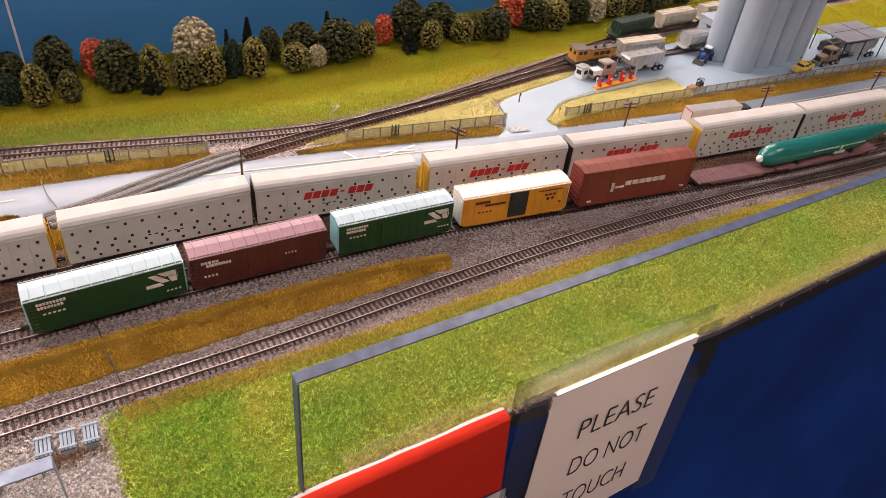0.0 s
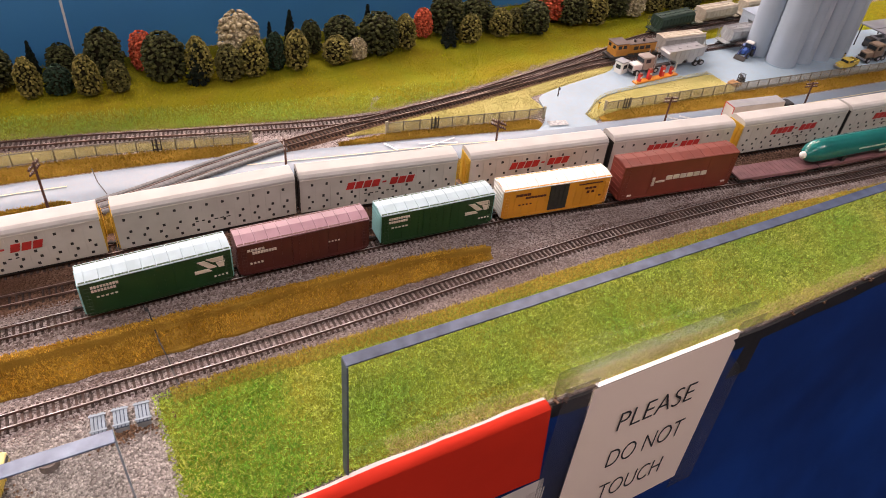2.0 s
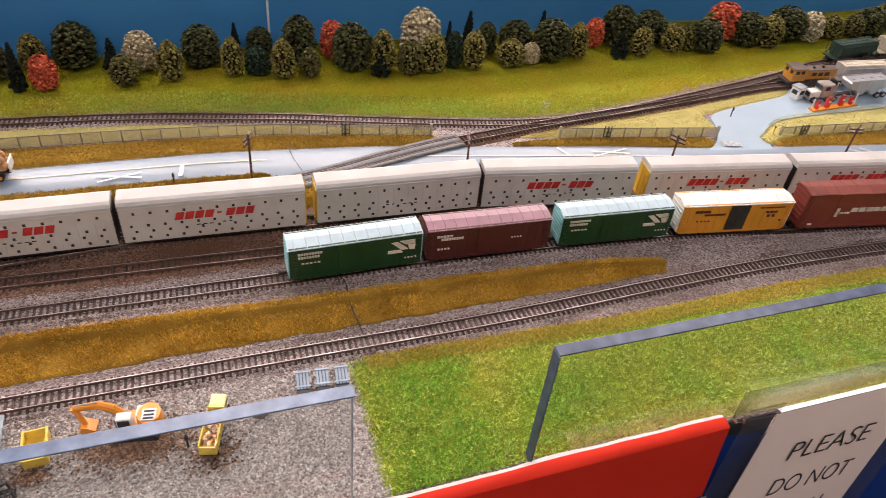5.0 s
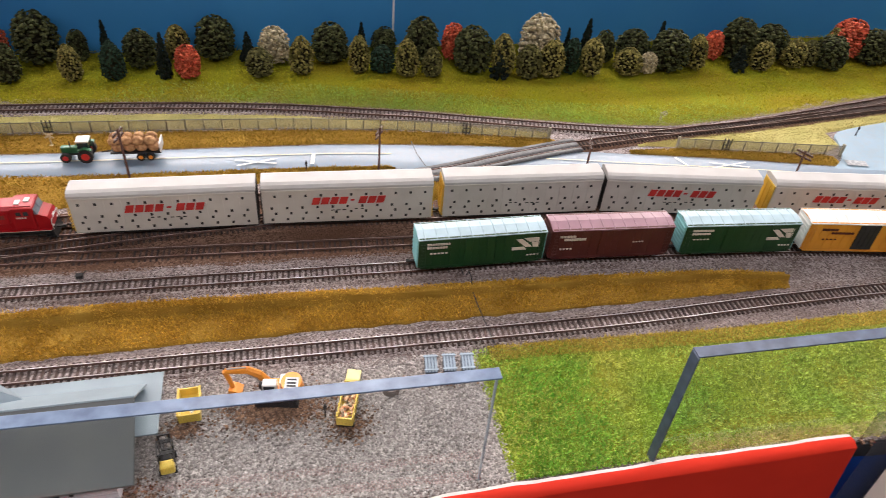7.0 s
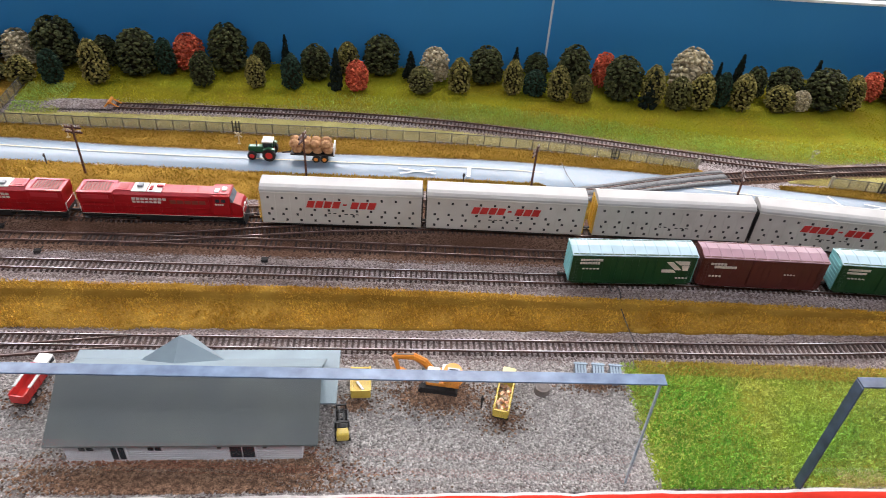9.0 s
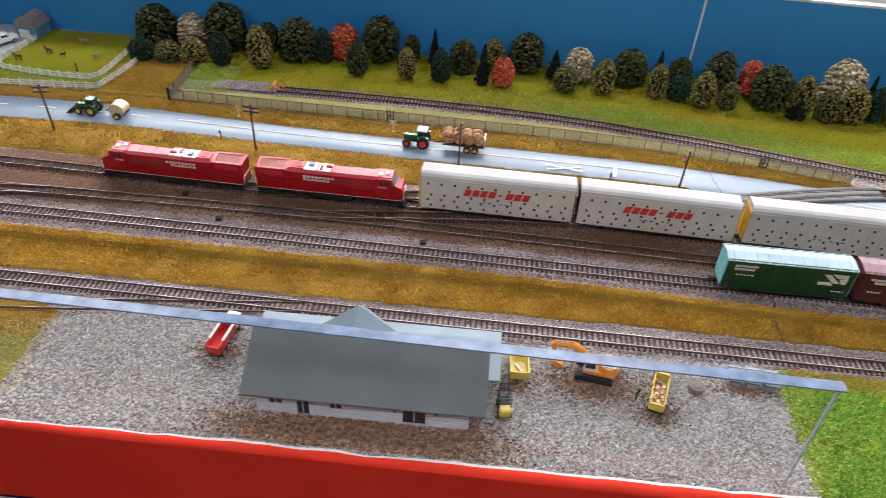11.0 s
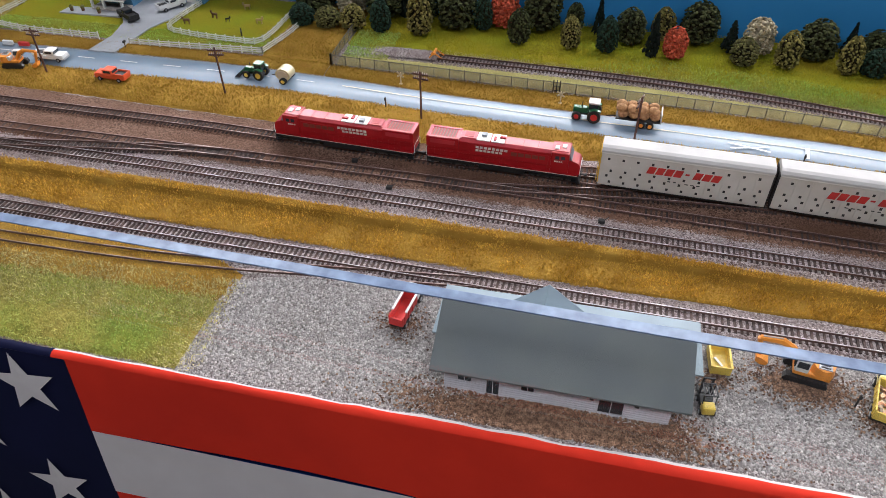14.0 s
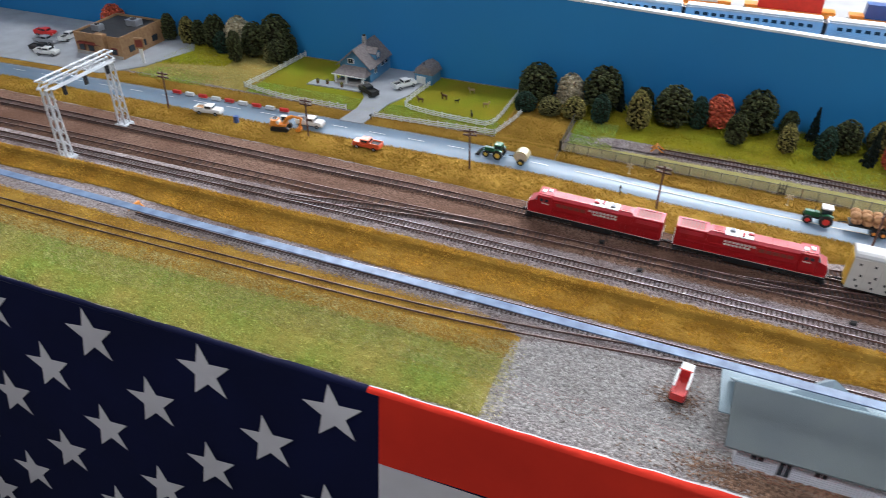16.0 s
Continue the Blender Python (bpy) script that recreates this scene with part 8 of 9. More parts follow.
def hopper_car(m, label, col, top=None, L=0.150):
    t = thing("hopper_car", m @ Matrix.Diagonal((0.92, 1, 0.79, 1)), label, "railway car", "hopper cars")
    top = top or col
    W = 0.035

    def body(bm):
        prof = [(-0.010, 0.014), (0.010, 0.014), (W / 2, 0.026), (W / 2, 0.046), (W / 2 - 0.004, 0.0505), (-W / 2 + 0.004, 0.0505), (-W / 2, 0.046), (-W / 2, 0.026)]
        a = [bm.verts.new((-L / 2 + 0.016, y, z)) for y, z in prof]
        b = [bm.verts.new((L / 2 - 0.016, y, z)) for y, z in prof]
        bm.faces.new(a)
        bm.faces.new(b[::-1])
        for i in range(len(prof)):
            j = (i + 1) % len(prof)
            bm.faces.new((a[i], b[i], b[j], a[j]))

    one("body", body, col, t)
    for s in (-1, 1):
        for i in range(10):
            one("rib", lambda bm: box(bm, -L / 2 + 0.022 + i * (L - 0.044) / 9, s * (W / 2 + 0.0003), 0.036, 0.0014, 0.001, 0.019), col, t)
    for i in range(6):
        one("hatch", lambda bm: box(bm, -L / 2 + 0.030 + i * (L - 0.06) / 5, 0, 0.0515, 0.014, 0.006, 0.0016), top, t)
    one("roof_walk", lambda bm: [box(bm, 0, s * 0.011, 0.0525, L - 0.02, 0.003, 0.0008) for s in (-1, 1)], top, t)
    one("roof_sheet", lambda bm: box(bm, 0, 0, 0.0507, L - 0.031, W - 0.008, 0.0008), top, t)
    one("chute", lambda bm: [bmesh.ops.create_cone(bm, cap_ends=True, segments=4, radius1=0.005, radius2=0.018, depth=0.010, matrix=Matrix.Translation((x, 0, 0.011)) @ Matrix.Rotation(radians(45), 4, "Z")) for x in (-0.032, 0, 0.032)], col, t)
    boxes("end_sill", [(s * (L / 2 - 0.009), 0, 0.0145, 0.018, 0.032, 0.003) for s in (-1, 1)], col, t)
    for sx in (-1, 1):
        one("end_frame", lambda bm: [rod(bm, (sx * (L / 2 - 0.004), y, 0.014), (sx * (L / 2 - 0.016), y, 0.044), 0.0009, 5) for y in (-0.014, -0.005, 0.005, 0.014)], col, t)
        ladder(t, sx * (L / 2 - 0.003), 0.012, 0.012, 0.048, col, 0.007, "y")
        coupler(t, sx * L / 2)
        bogie(t, sx * (L / 2 - 0.026))
    return t


HOP_BEIGE = mat("hopper_beige", (0.48, 0.44, 0.36), 0.55, dark=(0.38, 0.34, 0.27), scale=60)
HOP_GREY = mat("hopper_grey", (0.42, 0.45, 0.46), 0.5, dark=(0.33, 0.35, 0.36), scale=60)
HOP_GREEN = mat("hopper_dark_green", (0.015, 0.045, 0.030), 0.5, dark=(0.010, 0.032, 0.022), scale=60)
HOP_CREAM = mat("hopper_cream", (0.62, 0.56, 0.46), 0.55, dark=(0.50, 0.44, 0.35), scale=60)
HOP_STONE = mat("hopper_stone", (0.33, 0.325, 0.31), 0.55, dark=(0.26, 0.255, 0.24), scale=60)
hopper_car(on_track("mill_spur", 1.098), "grey covered hopper car with a cream roof behind the switcher", HOP_STONE, HOP_CREAM)
hopper_car(on_track("back_siding", 1.155), "dark green covered hopper car on the rear siding", HOP_GREEN)
hopper_car(on_track("back_siding", 1.277), "beige covered hopper car on the rear siding", HOP_BEIGE, HOP_CREAM)
hopper_car(on_track("back_siding", 1.399), "beige covered hopper car on the rear siding", HOP_BEIGE, HOP_CREAM)
hopper_car(on_track("mill_spur", 1.252), "light grey covered hopper car at the shed tunnel", HOP_GREY, SILVER)
SWITCHER_ROOF = mat("switcher_roof", (0.105, 0.075, 0.062), 0.55, dark=(0.065, 0.045, 0.038), scale=60)
SWITCHER = mat("switcher_ochre", (0.52, 0.24, 0.035), 0.5, dark=(0.40, 0.17, 0.025), scale=60)


def switcher(m):
    t = thing("switcher_locomotive", m, "ochre yellow end-cab switcher locomotive with a dark roof", "locomotive")
    t.matrix_world = m @ Matrix.Diagonal((0.95, 1, 0.76, 1))
    boxes("underframe", [(0, 0, 0.0145, 0.128, 0.033, 0.005)], DARK, t)
    boxes("hood", [(0.020, 0, 0.030, 0.080, 0.020, 0.026)], SWITCHER, t, "", 0.002)
    boxes("hood_roof", [(0.020, 0, 0.0436, 0.080, 0.021, 0.002)], SWITCHER_ROOF, t, "", 0.0006)
    cab = boxes("cab", [(-0.038, 0, 0.034, 0.034, 0.031, 0.034)], SWITCHER, t, "", 0.0015)
    one("cab_roof", lambda bm: prism(bm, [(-0.057, 0.051), (-0.020, 0.051), (-0.020, 0.0525), (-0.057, 0.0525)], -0.017, 0.017), SWITCHER_ROOF, cab, "dark brown cab roof")
    for s in (-1, 1):
        boxes("window", [(-0.045 + i * 0.013, s * 0.0157, 0.042, 0.009, 0.0008, 0.009) for i in range(2)], GLASS, cab)
        boxes("vent", [(0.004 + i * 0.016, s * 0.0102, 0.032, 0.012, 0.0008, 0.010) for i in range(3)], DARK, t)
    boxes("window", [(-0.0553, y, 0.042, 0.0008, 0.008, 0.009) for y in (-0.008, 0.008)], GLASS, cab)
    one("stack", lambda bm: [cyl(bm, x, 0, 0.047, 0.003, 0.006, "z", 10) for x in (0.006, 0.030)], DARK, t)
    one("handrail", lambda bm: [rod(bm, (-0.02, s * 0.0155, 0.029), (0.062, s * 0.0155, 0.029), 0.0004, 5) for s in (-1, 1)] + [rod(bm, (-0.02 + i * 0.0164, s * 0.0155, 0.017), (-0.02 + i * 0.0164, s * 0.0155, 0.029), 0.0004, 5) for i in range(6) for s in (-1, 1)], SWITCHER, t)
    for sx in (-1, 1):
        coupler(t, sx * 0.063)
        bogie(t, sx * 0.040)


switcher(on_track("mill_spur", 0.990))


def tank_truck(m, label, tub, tub_label, cab_m, hood_m, top=None):
    t = thing("bulk_truck", m, label, "truck", "bulk trucks")
    tr = one("trailer", lambda bm: prism(bm, [(-0.079, 0.036), (-0.0761, 0.022), (-0.0624, 0.02), (-0.0581, 0.011), (-0.048, 0.011), (-0.0437, 0.019), (-0.038, 0.019), (-0.0336, 0.011), (-0.0236, 0.011), (-0.0192, 0.02), (-0.0063, 0.024), (-0.002, 0.036), (-0.0034, 0.04), (-0.0776, 0.04)], -0.0135, 0.0135), tub, t, tub_label)
    for s in (-1, 1):
        for i in range(8):
            one("rib", lambda bm: box(bm, -0.0735 + i * 0.0095, s * 0.0138, 0.0315, 0.0010, 0.0008, 0.016), tub, tr)
        boxes("top_rail", [(-0.0405, s * 0.0134, 0.0405, 0.075, 0.0016, 0.0016)], top or tub, tr)
        one("strut", lambda bm: [rod(bm, (x, s * 0.012, 0.008), (x + 0.012, s * 0.012, 0.024), 0.0007, 5) for x in (-0.078, -0.016)], tub, tr)
    for i in range(4):
        one("hatch", lambda bm: cyl(bm, -0.068 + i * 0.018, 0, 0.0406, 0.0036, 0.0012, "z", 12), top or tub, tr)
    cab = boxes("cab", [(0.034, 0, 0.0225, 0.022, 0.024, 0.027)], cab_m, t, "boxy truck cab", 0.003)
    boxes("windscreen", [(0.0452, 0, 0.0285, 0.0012, 0.019, 0.008)], GLASS, cab)
    for s in (-1, 1):
        boxes("side_window", [(0.037, s * 0.0121, 0.0285, 0.009, 0.0008, 0.008)], GLASS, cab)
        one("exhaust", lambda bm: rod(bm, (0.0215, s * 0.0115, 0.010), (0.0215, s * 0.0115, 0.041), 0.0010, 6), SILVER, t)
    hood = boxes("hood", [(0.053, 0, 0.0155, 0.018, 0.018, 0.013)], hood_m, t, "", 0.002)
    boxes("grille", [(0.0622, 0, 0.0150, 0.0008, 0.012, 0.008)], DARK, hood)
    boxes("bumper", [(0.0635, 0, 0.0085, 0.002, 0.023, 0.003)], SILVER, t)
    boxes("chassis", [(0.0, 0, 0.0085, 0.12, 0.009, 0.004)], DARK, t)
    four_wheels(t, (-0.078, -0.066, 0.018, 0.030, 0.055), 0.0105, 0.0058, 0.005)


tank_truck(on_yard(1.017, 0.8815, 178, 0.0034) @ Matrix.Diagonal((1.32, 1.05, 1.02, 1)), "grey bulk hopper trailer behind a taupe truck cab", SILVER, "grey scalloped hopper trailer",
           mat("cab_taupe", (0.34, 0.29, 0.26), 0.45, dark=(0.26, 0.22, 0.195), scale=60), WHITE, SILVER)


def fuel_island():
    t = thing("fuel_island", on_yard(0.982, 0.8535, 2, 0.0034), "orange fuel island with red pumps in the mill yard", "fuel station")
    boxes("island", [(0, 0, 0.0015, 0.118, 0.014, 0.003)], ORANGE, t, "", 0.0006)
    for x, wide, tall in ((-0.046, 0.006, 0.015), (-0.020, 0.009, 0.020), (0.016, 0.009, 0.020), (0.042, 0.006, 0.014)):
        p = boxes("pump", [(x, 0, 0.003 + tall / 2, wide, 0.007, tall)], RED, t, "red fuel pump", 0.001)
        boxes("pump_top", [(x, 0, 0.0042 + tall, wide, 0.007, 0.0018)], OXIDE, p)
        boxes("dial", [(x, -0.0037, tall * 0.8, wide * 0.6, 0.0008, 0.004)], WHITE, p)
    one("bollard", lambda bm: [rod(bm, (x, 0.002, 0.003), (x, 0.002, 0.024), 0.0012) for x in (-0.056, 0.056)], WHITE, t)


fuel_island()
kiosk = thing("yard_kiosk", on_yard(0.938, 0.895, 12, 0.0034) @ Matrix.Scale(0.95, 4), "small white kiosk at the yard entrance", "kiosk")
boxes("body", [(0, 0, 0.013, 0.022, 0.020, 0.026)], WHITE, kiosk, "", 0.0012)
boxes("roof", [(0, 0, 0.0268, 0.025, 0.023, 0.0022)], GREY, kiosk, "", 0.0005)
boxes("window", [(-0.0112, 0, 0.016, 0.001, 0.012, 0.009), (0, -0.0102, 0.016, 0.012, 0.001, 0.009)], GLASS, kiosk)
forklift(on_yard(1.122, 0.790, 200, 0.0034) @ Matrix.Diagonal((0.8, 0.8, 0.60, 1)), DARK, "dark forklift standing by the fence")
pallet = thing("pallet", on_yard(1.103, 0.786, 12, 0.0034) @ Matrix.Scale(1.5, 4), "orange wooden pallet beside the dark forklift", "pallet")
boxes("slat", [(0.0, -0.006 + i * 0.003, 0.003, 0.014, 0.0022, 0.001) for i in range(5)], HAY, pallet)
boxes("runner", [(x, 0, 0.0012, 0.002, 0.014, 0.0024) for x in (-0.006, 0, 0.006)], HAY, pallet)
tractor(on_yard(1.219, 0.869, 200, 0.0034), "blue tractor beside the silos", BLUE, BLUE, WHITE, True)
pickup(on_yard(1.372, 0.764, 185, 0.0034), YELLOW, "yellow pickup in the mill yard")


def truck_shelter():
    t = thing("truck_shelter", on_yard(1.541, 0.791, -4, 0.0034), "open shelter with a slate grey flat roof in the mill yard", "shelter")
    boxes("roof", [(0, 0, 0.0535, 0.154, 0.094, 0.003)], mat("shelter_roof", (0.23, 0.25, 0.285), 0.5, dark=(0.19, 0.205, 0.235), scale=40), t, "", 0.0006)
    boxes("roof_seam", [(0.01, 0, 0.0552, 0.001, 0.092, 0.0008), (0, 0.004, 0.0552, 0.15, 0.001, 0.0008)], DARK, t)
    for x in (-0.07, 0, 0.07):
        for y in (-0.042, 0.042):
            one("post", lambda bm: rod(bm, (x, y, 0), (x, y, 0.0525), 0.0015), DARK, t)


truck_shelter()
DUSTY = mat("dusty_cab", (0.27, 0.20, 0.14), 0.6, dark=(0.17, 0.12, 0.085), scale=80)
tank_truck(on_yard(1.495, 0.7695, 179, 0.0034) @ Matrix.Diagonal((1.38, 1.05, 1.10, 1)), "dusty tan truck with a dark bulk trailer under the shelter", GREY, "dusty dark grey bulk trailer", DUSTY, DUSTY, SILVER)
dump_truck(on_yard(1.520, 0.810, 176, 0.0034), GREY, DARK, "grey dump truck with a dark cab under the shelter", False)
for px_, py_ in ((1.135, 0.905), (1.40, 0.79), (0.815, 0.80)):
    bo = thing("yard_bollard", on_yard(px_, py_, 0, 0.0034), "short yellow bollard in the yard", "bollard", "yard bollards")
    one("post", lambda bm: cyl(bm, 0, 0, 0.007, 0.0014, 0.014, "z", 8), YELLOW, bo)
    one("cap", lambda bm: cyl(bm, 0, 0, 0.0145, 0.0018, 0.002, "z", 8), DARK, bo)

# ---- west end ----
BRICK_TAN = mat("tan_block_wall", (0.40, 0.24, 0.11), 0.7, dark=(0.30, 0.17, 0.08), scale=120, bump=0.3)
plate("west_lot", [(-2.4, 0.945), (-1.72, 0.965), (-1.66, 1.03), (-1.62, 1.15), (-1.67, 1.2195), (-2.4, 1.2195)], YARD_GREY, 0.0036, "grey parking lot beside the restaurant")
WEST_F, WEST_R = [(-1.66, 1.050), (-1.50, 1.098)], [(-1.66, 1.19), (-1.60, 1.205), (-1.55, 1.17), (-1.50, 1.125)]
sheet("west_lawn", WEST_F, WEST_R, -1.655, -1.502, SOIL_FIELD, 0.0026, 0.001, ny=6, label="green lawn beside the restaurant")


def restaurant():
    t = thing("restaurant", on_yard(-1.785, 1.11, 0, 0.0036), "tan flat-roofed restaurant with roof units", "building")
    w, d, h = 0.150, 0.165, 0.052
    wall = boxes("wall", [(0, 0, h / 2, w, d, h)], BRICK_TAN, t)
    boxes("parapet", [(s * (w / 2 - 0.002), 0, h + 0.003, 0.004, d, 0.006) for s in (-1, 1)] + [(0, s * (d / 2 - 0.002), h + 0.003, w - 0.008, 0.004, 0.006) for s in (-1, 1)], BRICK_TAN, t, "tan parapet")
    boxes("roof", [(0, 0, h + 0.0005, w - 0.008, d - 0.008, 0.001)], DARK, t)
    for x, y, s in ((-0.03, -0.04, 0.026), (0.03, 0.03, 0.034)):
        u = boxes("roof_unit", [(x, y, h + 0.009, s, s * 0.8, 0.016)], SILVER, t, "silver roof unit", 0.001)
        one("fan", lambda bm: cyl(bm, x, y, h + 0.0178, s * 0.25, 0.002, "z", 12), DARK, u)
    boxes("tower", [(0.018, -d / 2 - 0.004, 0.032, 0.030, 0.016, 0.064)], BRICK_TAN, t, "", 0.0006)
    for x in (-0.055, -0.025, 0.052):
        f = boxes("window", [(x, -d / 2 - 0.0004, 0.020, 0.020, 0.0018, 0.018)], OXIDE, t, "dark window under an awning")
        boxes("pane", [(x, -d / 2 - 0.0012, 0.019, 0.017, 0.0016, 0.014)], GLASS, f)
    for y in (-0.045, 0.0, 0.045):
        boxes("window", [(w / 2 + 0.0004, y, 0.020, 0.0018, 0.020, 0.016)], GLASS, t)
    boxes("awning", [(-0.02, -d / 2 - 0.006, 0.034, 0.080, 0.013, 0.002)], OXIDE, t, "dark awning")
    boxes("base", [(0, -d / 2 - 0.001, 0.0045, w, 0.002, 0.009)], STONE_PALE, t)


restaurant()
sg = thing("pylon_sign", on_yard(-1.672, 1.045, 20, 0.002), "tan pylon sign on a white post beside the restaurant", "sign")
one("post", lambda bm: box(bm, 0, 0, 0.02, 0.008, 0.006, 0.04, 0.001), WHITE, sg)
one("board", lambda bm: box(bm, 0, 0, 0.054, 0.024, 0.007, 0.028, 0.002), BRICK_TAN, sg)
one("plate", lambda bm: box(bm, 0, -0.004, 0.054, 0.018, 0.001, 0.018, 0.0006), OXIDE, sg)
for px_, py_, pa, pc in ((-1.93, 1.02, 10, DARK), (-1.96, 1.06, 8, SILVER), (-1.90, 1.005, 12, WHITE), (-2.0, 1.10, 5, RED), (-1.93, 1.10, 95, WHITE)):
    pickup(on_yard(px_, py_, pa, 0.0038), pc, "parked car on the restaurant lot", None, "parked_car")


BRIDGE_SILVER = mat("bridge_silver", (0.62, 0.65, 0.68), 0.45, metal=0.2, dark=(0.52, 0.55, 0.58), scale=80)


def signal_bridge():
    t = thing("signal_bridge", on_yard(-1.503, 0.652, 0, 0.0), "silver lattice signal bridge over the tracks", "signal bridge")
    h, y1 = 0.150, 0.165
    for s in (-1, 1):
        one("tower", lambda bm: [rod(bm, (sx * 0.008, sy * 0.008 + (0 if s < 0 else y1), 0), (sx * 0.006, sy * 0.006 + (0 if s < 0 else y1), h), 0.0020, 6) for sx in (-1, 1) for sy in (-1, 1)]
            + [rod(bm, (sx * 0.008, (0 if s < 0 else y1) - 0.008 * k, i * h / 6), (sx * 0.008, (0 if s < 0 else y1) + 0.008 * k, (i + 1) * h / 6), 0.0011, 5) for i in range(6) for sx in (-1, 1) for k in (-1, 1)], BRIDGE_SILVER, t, "silver lattice tower")
    one("truss", lambda bm: [rod(bm, (sx * 0.010, -0.01, h + z), (sx * 0.010, y1 + 0.01, h + z), 0.0020, 6) for sx in (-1, 1) for z in (0, 0.016)]
        + [rod(bm, (sx * 0.010, -0.01 + i * 0.0185, h + (0.016 if i % 2 else 0)), (sx * 0.010, -0.01 + (i + 1) * 0.0185, h + (0 if i % 2 else 0.016)), 0.0012, 5) for i in range(10) for sx in (-1, 1)]
        + [rod(bm, (-0.010, -0.01 + i * 0.0185, h + 0.016), (0.010, -0.01 + i * 0.0185, h + 0.016), 0.0011, 5) for i in range(11)], BRIDGE_SILVER, t, "silver lattice truss")
    one("walkway", lambda bm: box(bm, 0.016, y1 / 2, h, 0.010, y1, 0.001), BRIDGE_SILVER, t)
    for y in (0.03, 0.085, 0.145):
        hd = one("signal_head", lambda bm: box(bm, 0.014, y, h - 0.012, 0.004, 0.008, 0.020, 0.001), BLACK, t, "black signal head")
        one("lens", lambda bm: [cyl(bm, 0.0165, y, h - 0.006 - 0.006 * i, 0.0018, 0.001, "x", 8) for i in range(3)], GLASS, hd)
    for yy in (0, y1):
        boxes("footing", [(0, yy, 0.003, 0.028, 0.028, 0.008)], BRIDGE_SILVER, t, "", 0.001)


signal_bridge()
for k in range(9):
    bx = -1.50 + k * 0.030
    bt = thing("road_barrier", on_road(bx, 0.78, 2), "low red and white road works barrier", "barrier", "road works barriers")
    one("block", lambda bm: prism(bm, [(-0.011, 0), (0.011, 0), (0.0105, 0.009), (-0.0105, 0.009)], -0.003, 0.003), WHITE if k % 2 else RED, bt)
    one("foot", lambda bm: box(bm, 0, 0, 0.001, 0.023, 0.010, 0.002), GREY, bt)
pickup(on_yard(-1.385, 0.882, 8, 0.006), WHITE, "white works truck standing on the verge", None, "works_truck", HAY)
pickup(on_yard(-1.185, 0.908, 4, 0.005), WHITE, "white pickup at the road works", None, "works_truck")
dr = thing("oil_drum", on_yard(-1.316, 0.868, 0, 0.005), "blue drum standing on the verge", "drum")
one("shell", lambda bm: cyl(bm, 0, 0, 0.008, 0.0055, 0.016, "z", 14), BLUE, dr)
one("rim", lambda bm: [cyl(bm, 0, 0, z, 0.0059, 0.0012, "z", 14) for z in (0.004, 0.012)], BLUE, dr)
ex2 = excavator(on_yard(-1.225, 0.875, 12, 0.006))
ex2["label"] = "orange excavator standing on the verge by the road works"

# ---- standing grass fibres and loose stones ----
def bank_height(x, y, v):
    base = 0.002 + 0.0150 * (0.42 * v + 0.58 * np.clip((v - 0.71) / 0.05, 0, 1)) * np.where(v < 0.95, 1, 0.5)
    return base - 0.0006


blades("lawn_fibres", FRONT_LINE, LAWN_B, 0.084, 1.3, 130000, 0.0034, GRASS_GREEN, "standing green and yellow grass fibres", lambda x, y, v: 0.001 + 0 * x, seed=1, width=0.0009, lean=1.2)
blades("lawn_corner_fibres", FRONT_LINE, LAWN_B, 0.082, 0.205, 12000, 0.0040, GRASS_DEEP, "deep green grass fibres in the lawn's corner", lambda x, y, v: 0.0012 + 0 * x, seed=61, width=0.0009, lean=1.2, fade=0.035)
blades("lawn_front_fibres", FRONT_LINE, [(x, y + 0.016) for x, y in FRONT_LINE], 0.25, 1.3, 24000, 0.0038, GRASS_STRAW, "faded straw fibres along the board edge", lambda x, y, v: 0.001 + 0 * x, seed=31, width=0.0006, lean=1.4)
blades("lawn_edge_fibres", [(x, y - 0.017) for x, y in LAWN_B], [(x, y + 0.002) for x, y in LAWN_B], 0.10, 1.1, 46000, 0.0038, GRASS_FRINGE, "yellowed grass fibres along the track", lambda x, y, v: 0.001 + 0 * x, seed=2)
def between(a, b, v):
    """A plan line part of the way from one line to another."""
    xs = np.linspace(-2.7, 0.47, 80)
    return [(float(x), float(y)) for x, y in zip(xs, curve_y(a, xs) * (1 - v) + curve_y(b, xs) * v)]


BANK_LOW, BANK_HIGH = between(BANK_F, BANK_B, 0.695), between(BANK_F, BANK_B, 0.75)
blades("bank_fibres", BANK_F, BANK_LOW, -1.7, 0.465, 62000, 0.0038, GRASS_TAN, "standing tan dry grass fibres", lambda x, y, v: bank_height(x, y, 0.695 * v), seed=3)
blades("bank_slope_fibres", BANK_LOW, BANK_HIGH, -1.7, 0.465, 13000, 0.0017, GRASS_TAN, "thin short fibres on the steep bank", lambda x, y, v: bank_height(x, y, 0.695 + 0.055 * v), seed=51)
blades("bank_crest_fibres", BANK_HIGH, BANK_B, -1.7, 0.465, 26000, 0.0036, GRASS_TAN, "tan dry grass fibres on the bank's crest", lambda x, y, v: bank_height(x, y, 0.75 + 0.25 * v), seed=52)
blades("west_lawn_fibres", FRONT_LINE, LAWN_WB, -1.9, -0.685, 70000, 0.0038, GRASS_WEST, "standing green grass fibres", lambda x, y, v: 0.001 + 0 * x, seed=4, width=0.0006, lean=1.5)
blades("west_tan_fibres", LAWN_WB, TAN_WB, -1.9, -0.676, 46000, 0.0022, GRASS_TAN, "short tan grass fibres", lambda x, y, v: 0.0008 + 0 * x, seed=5)
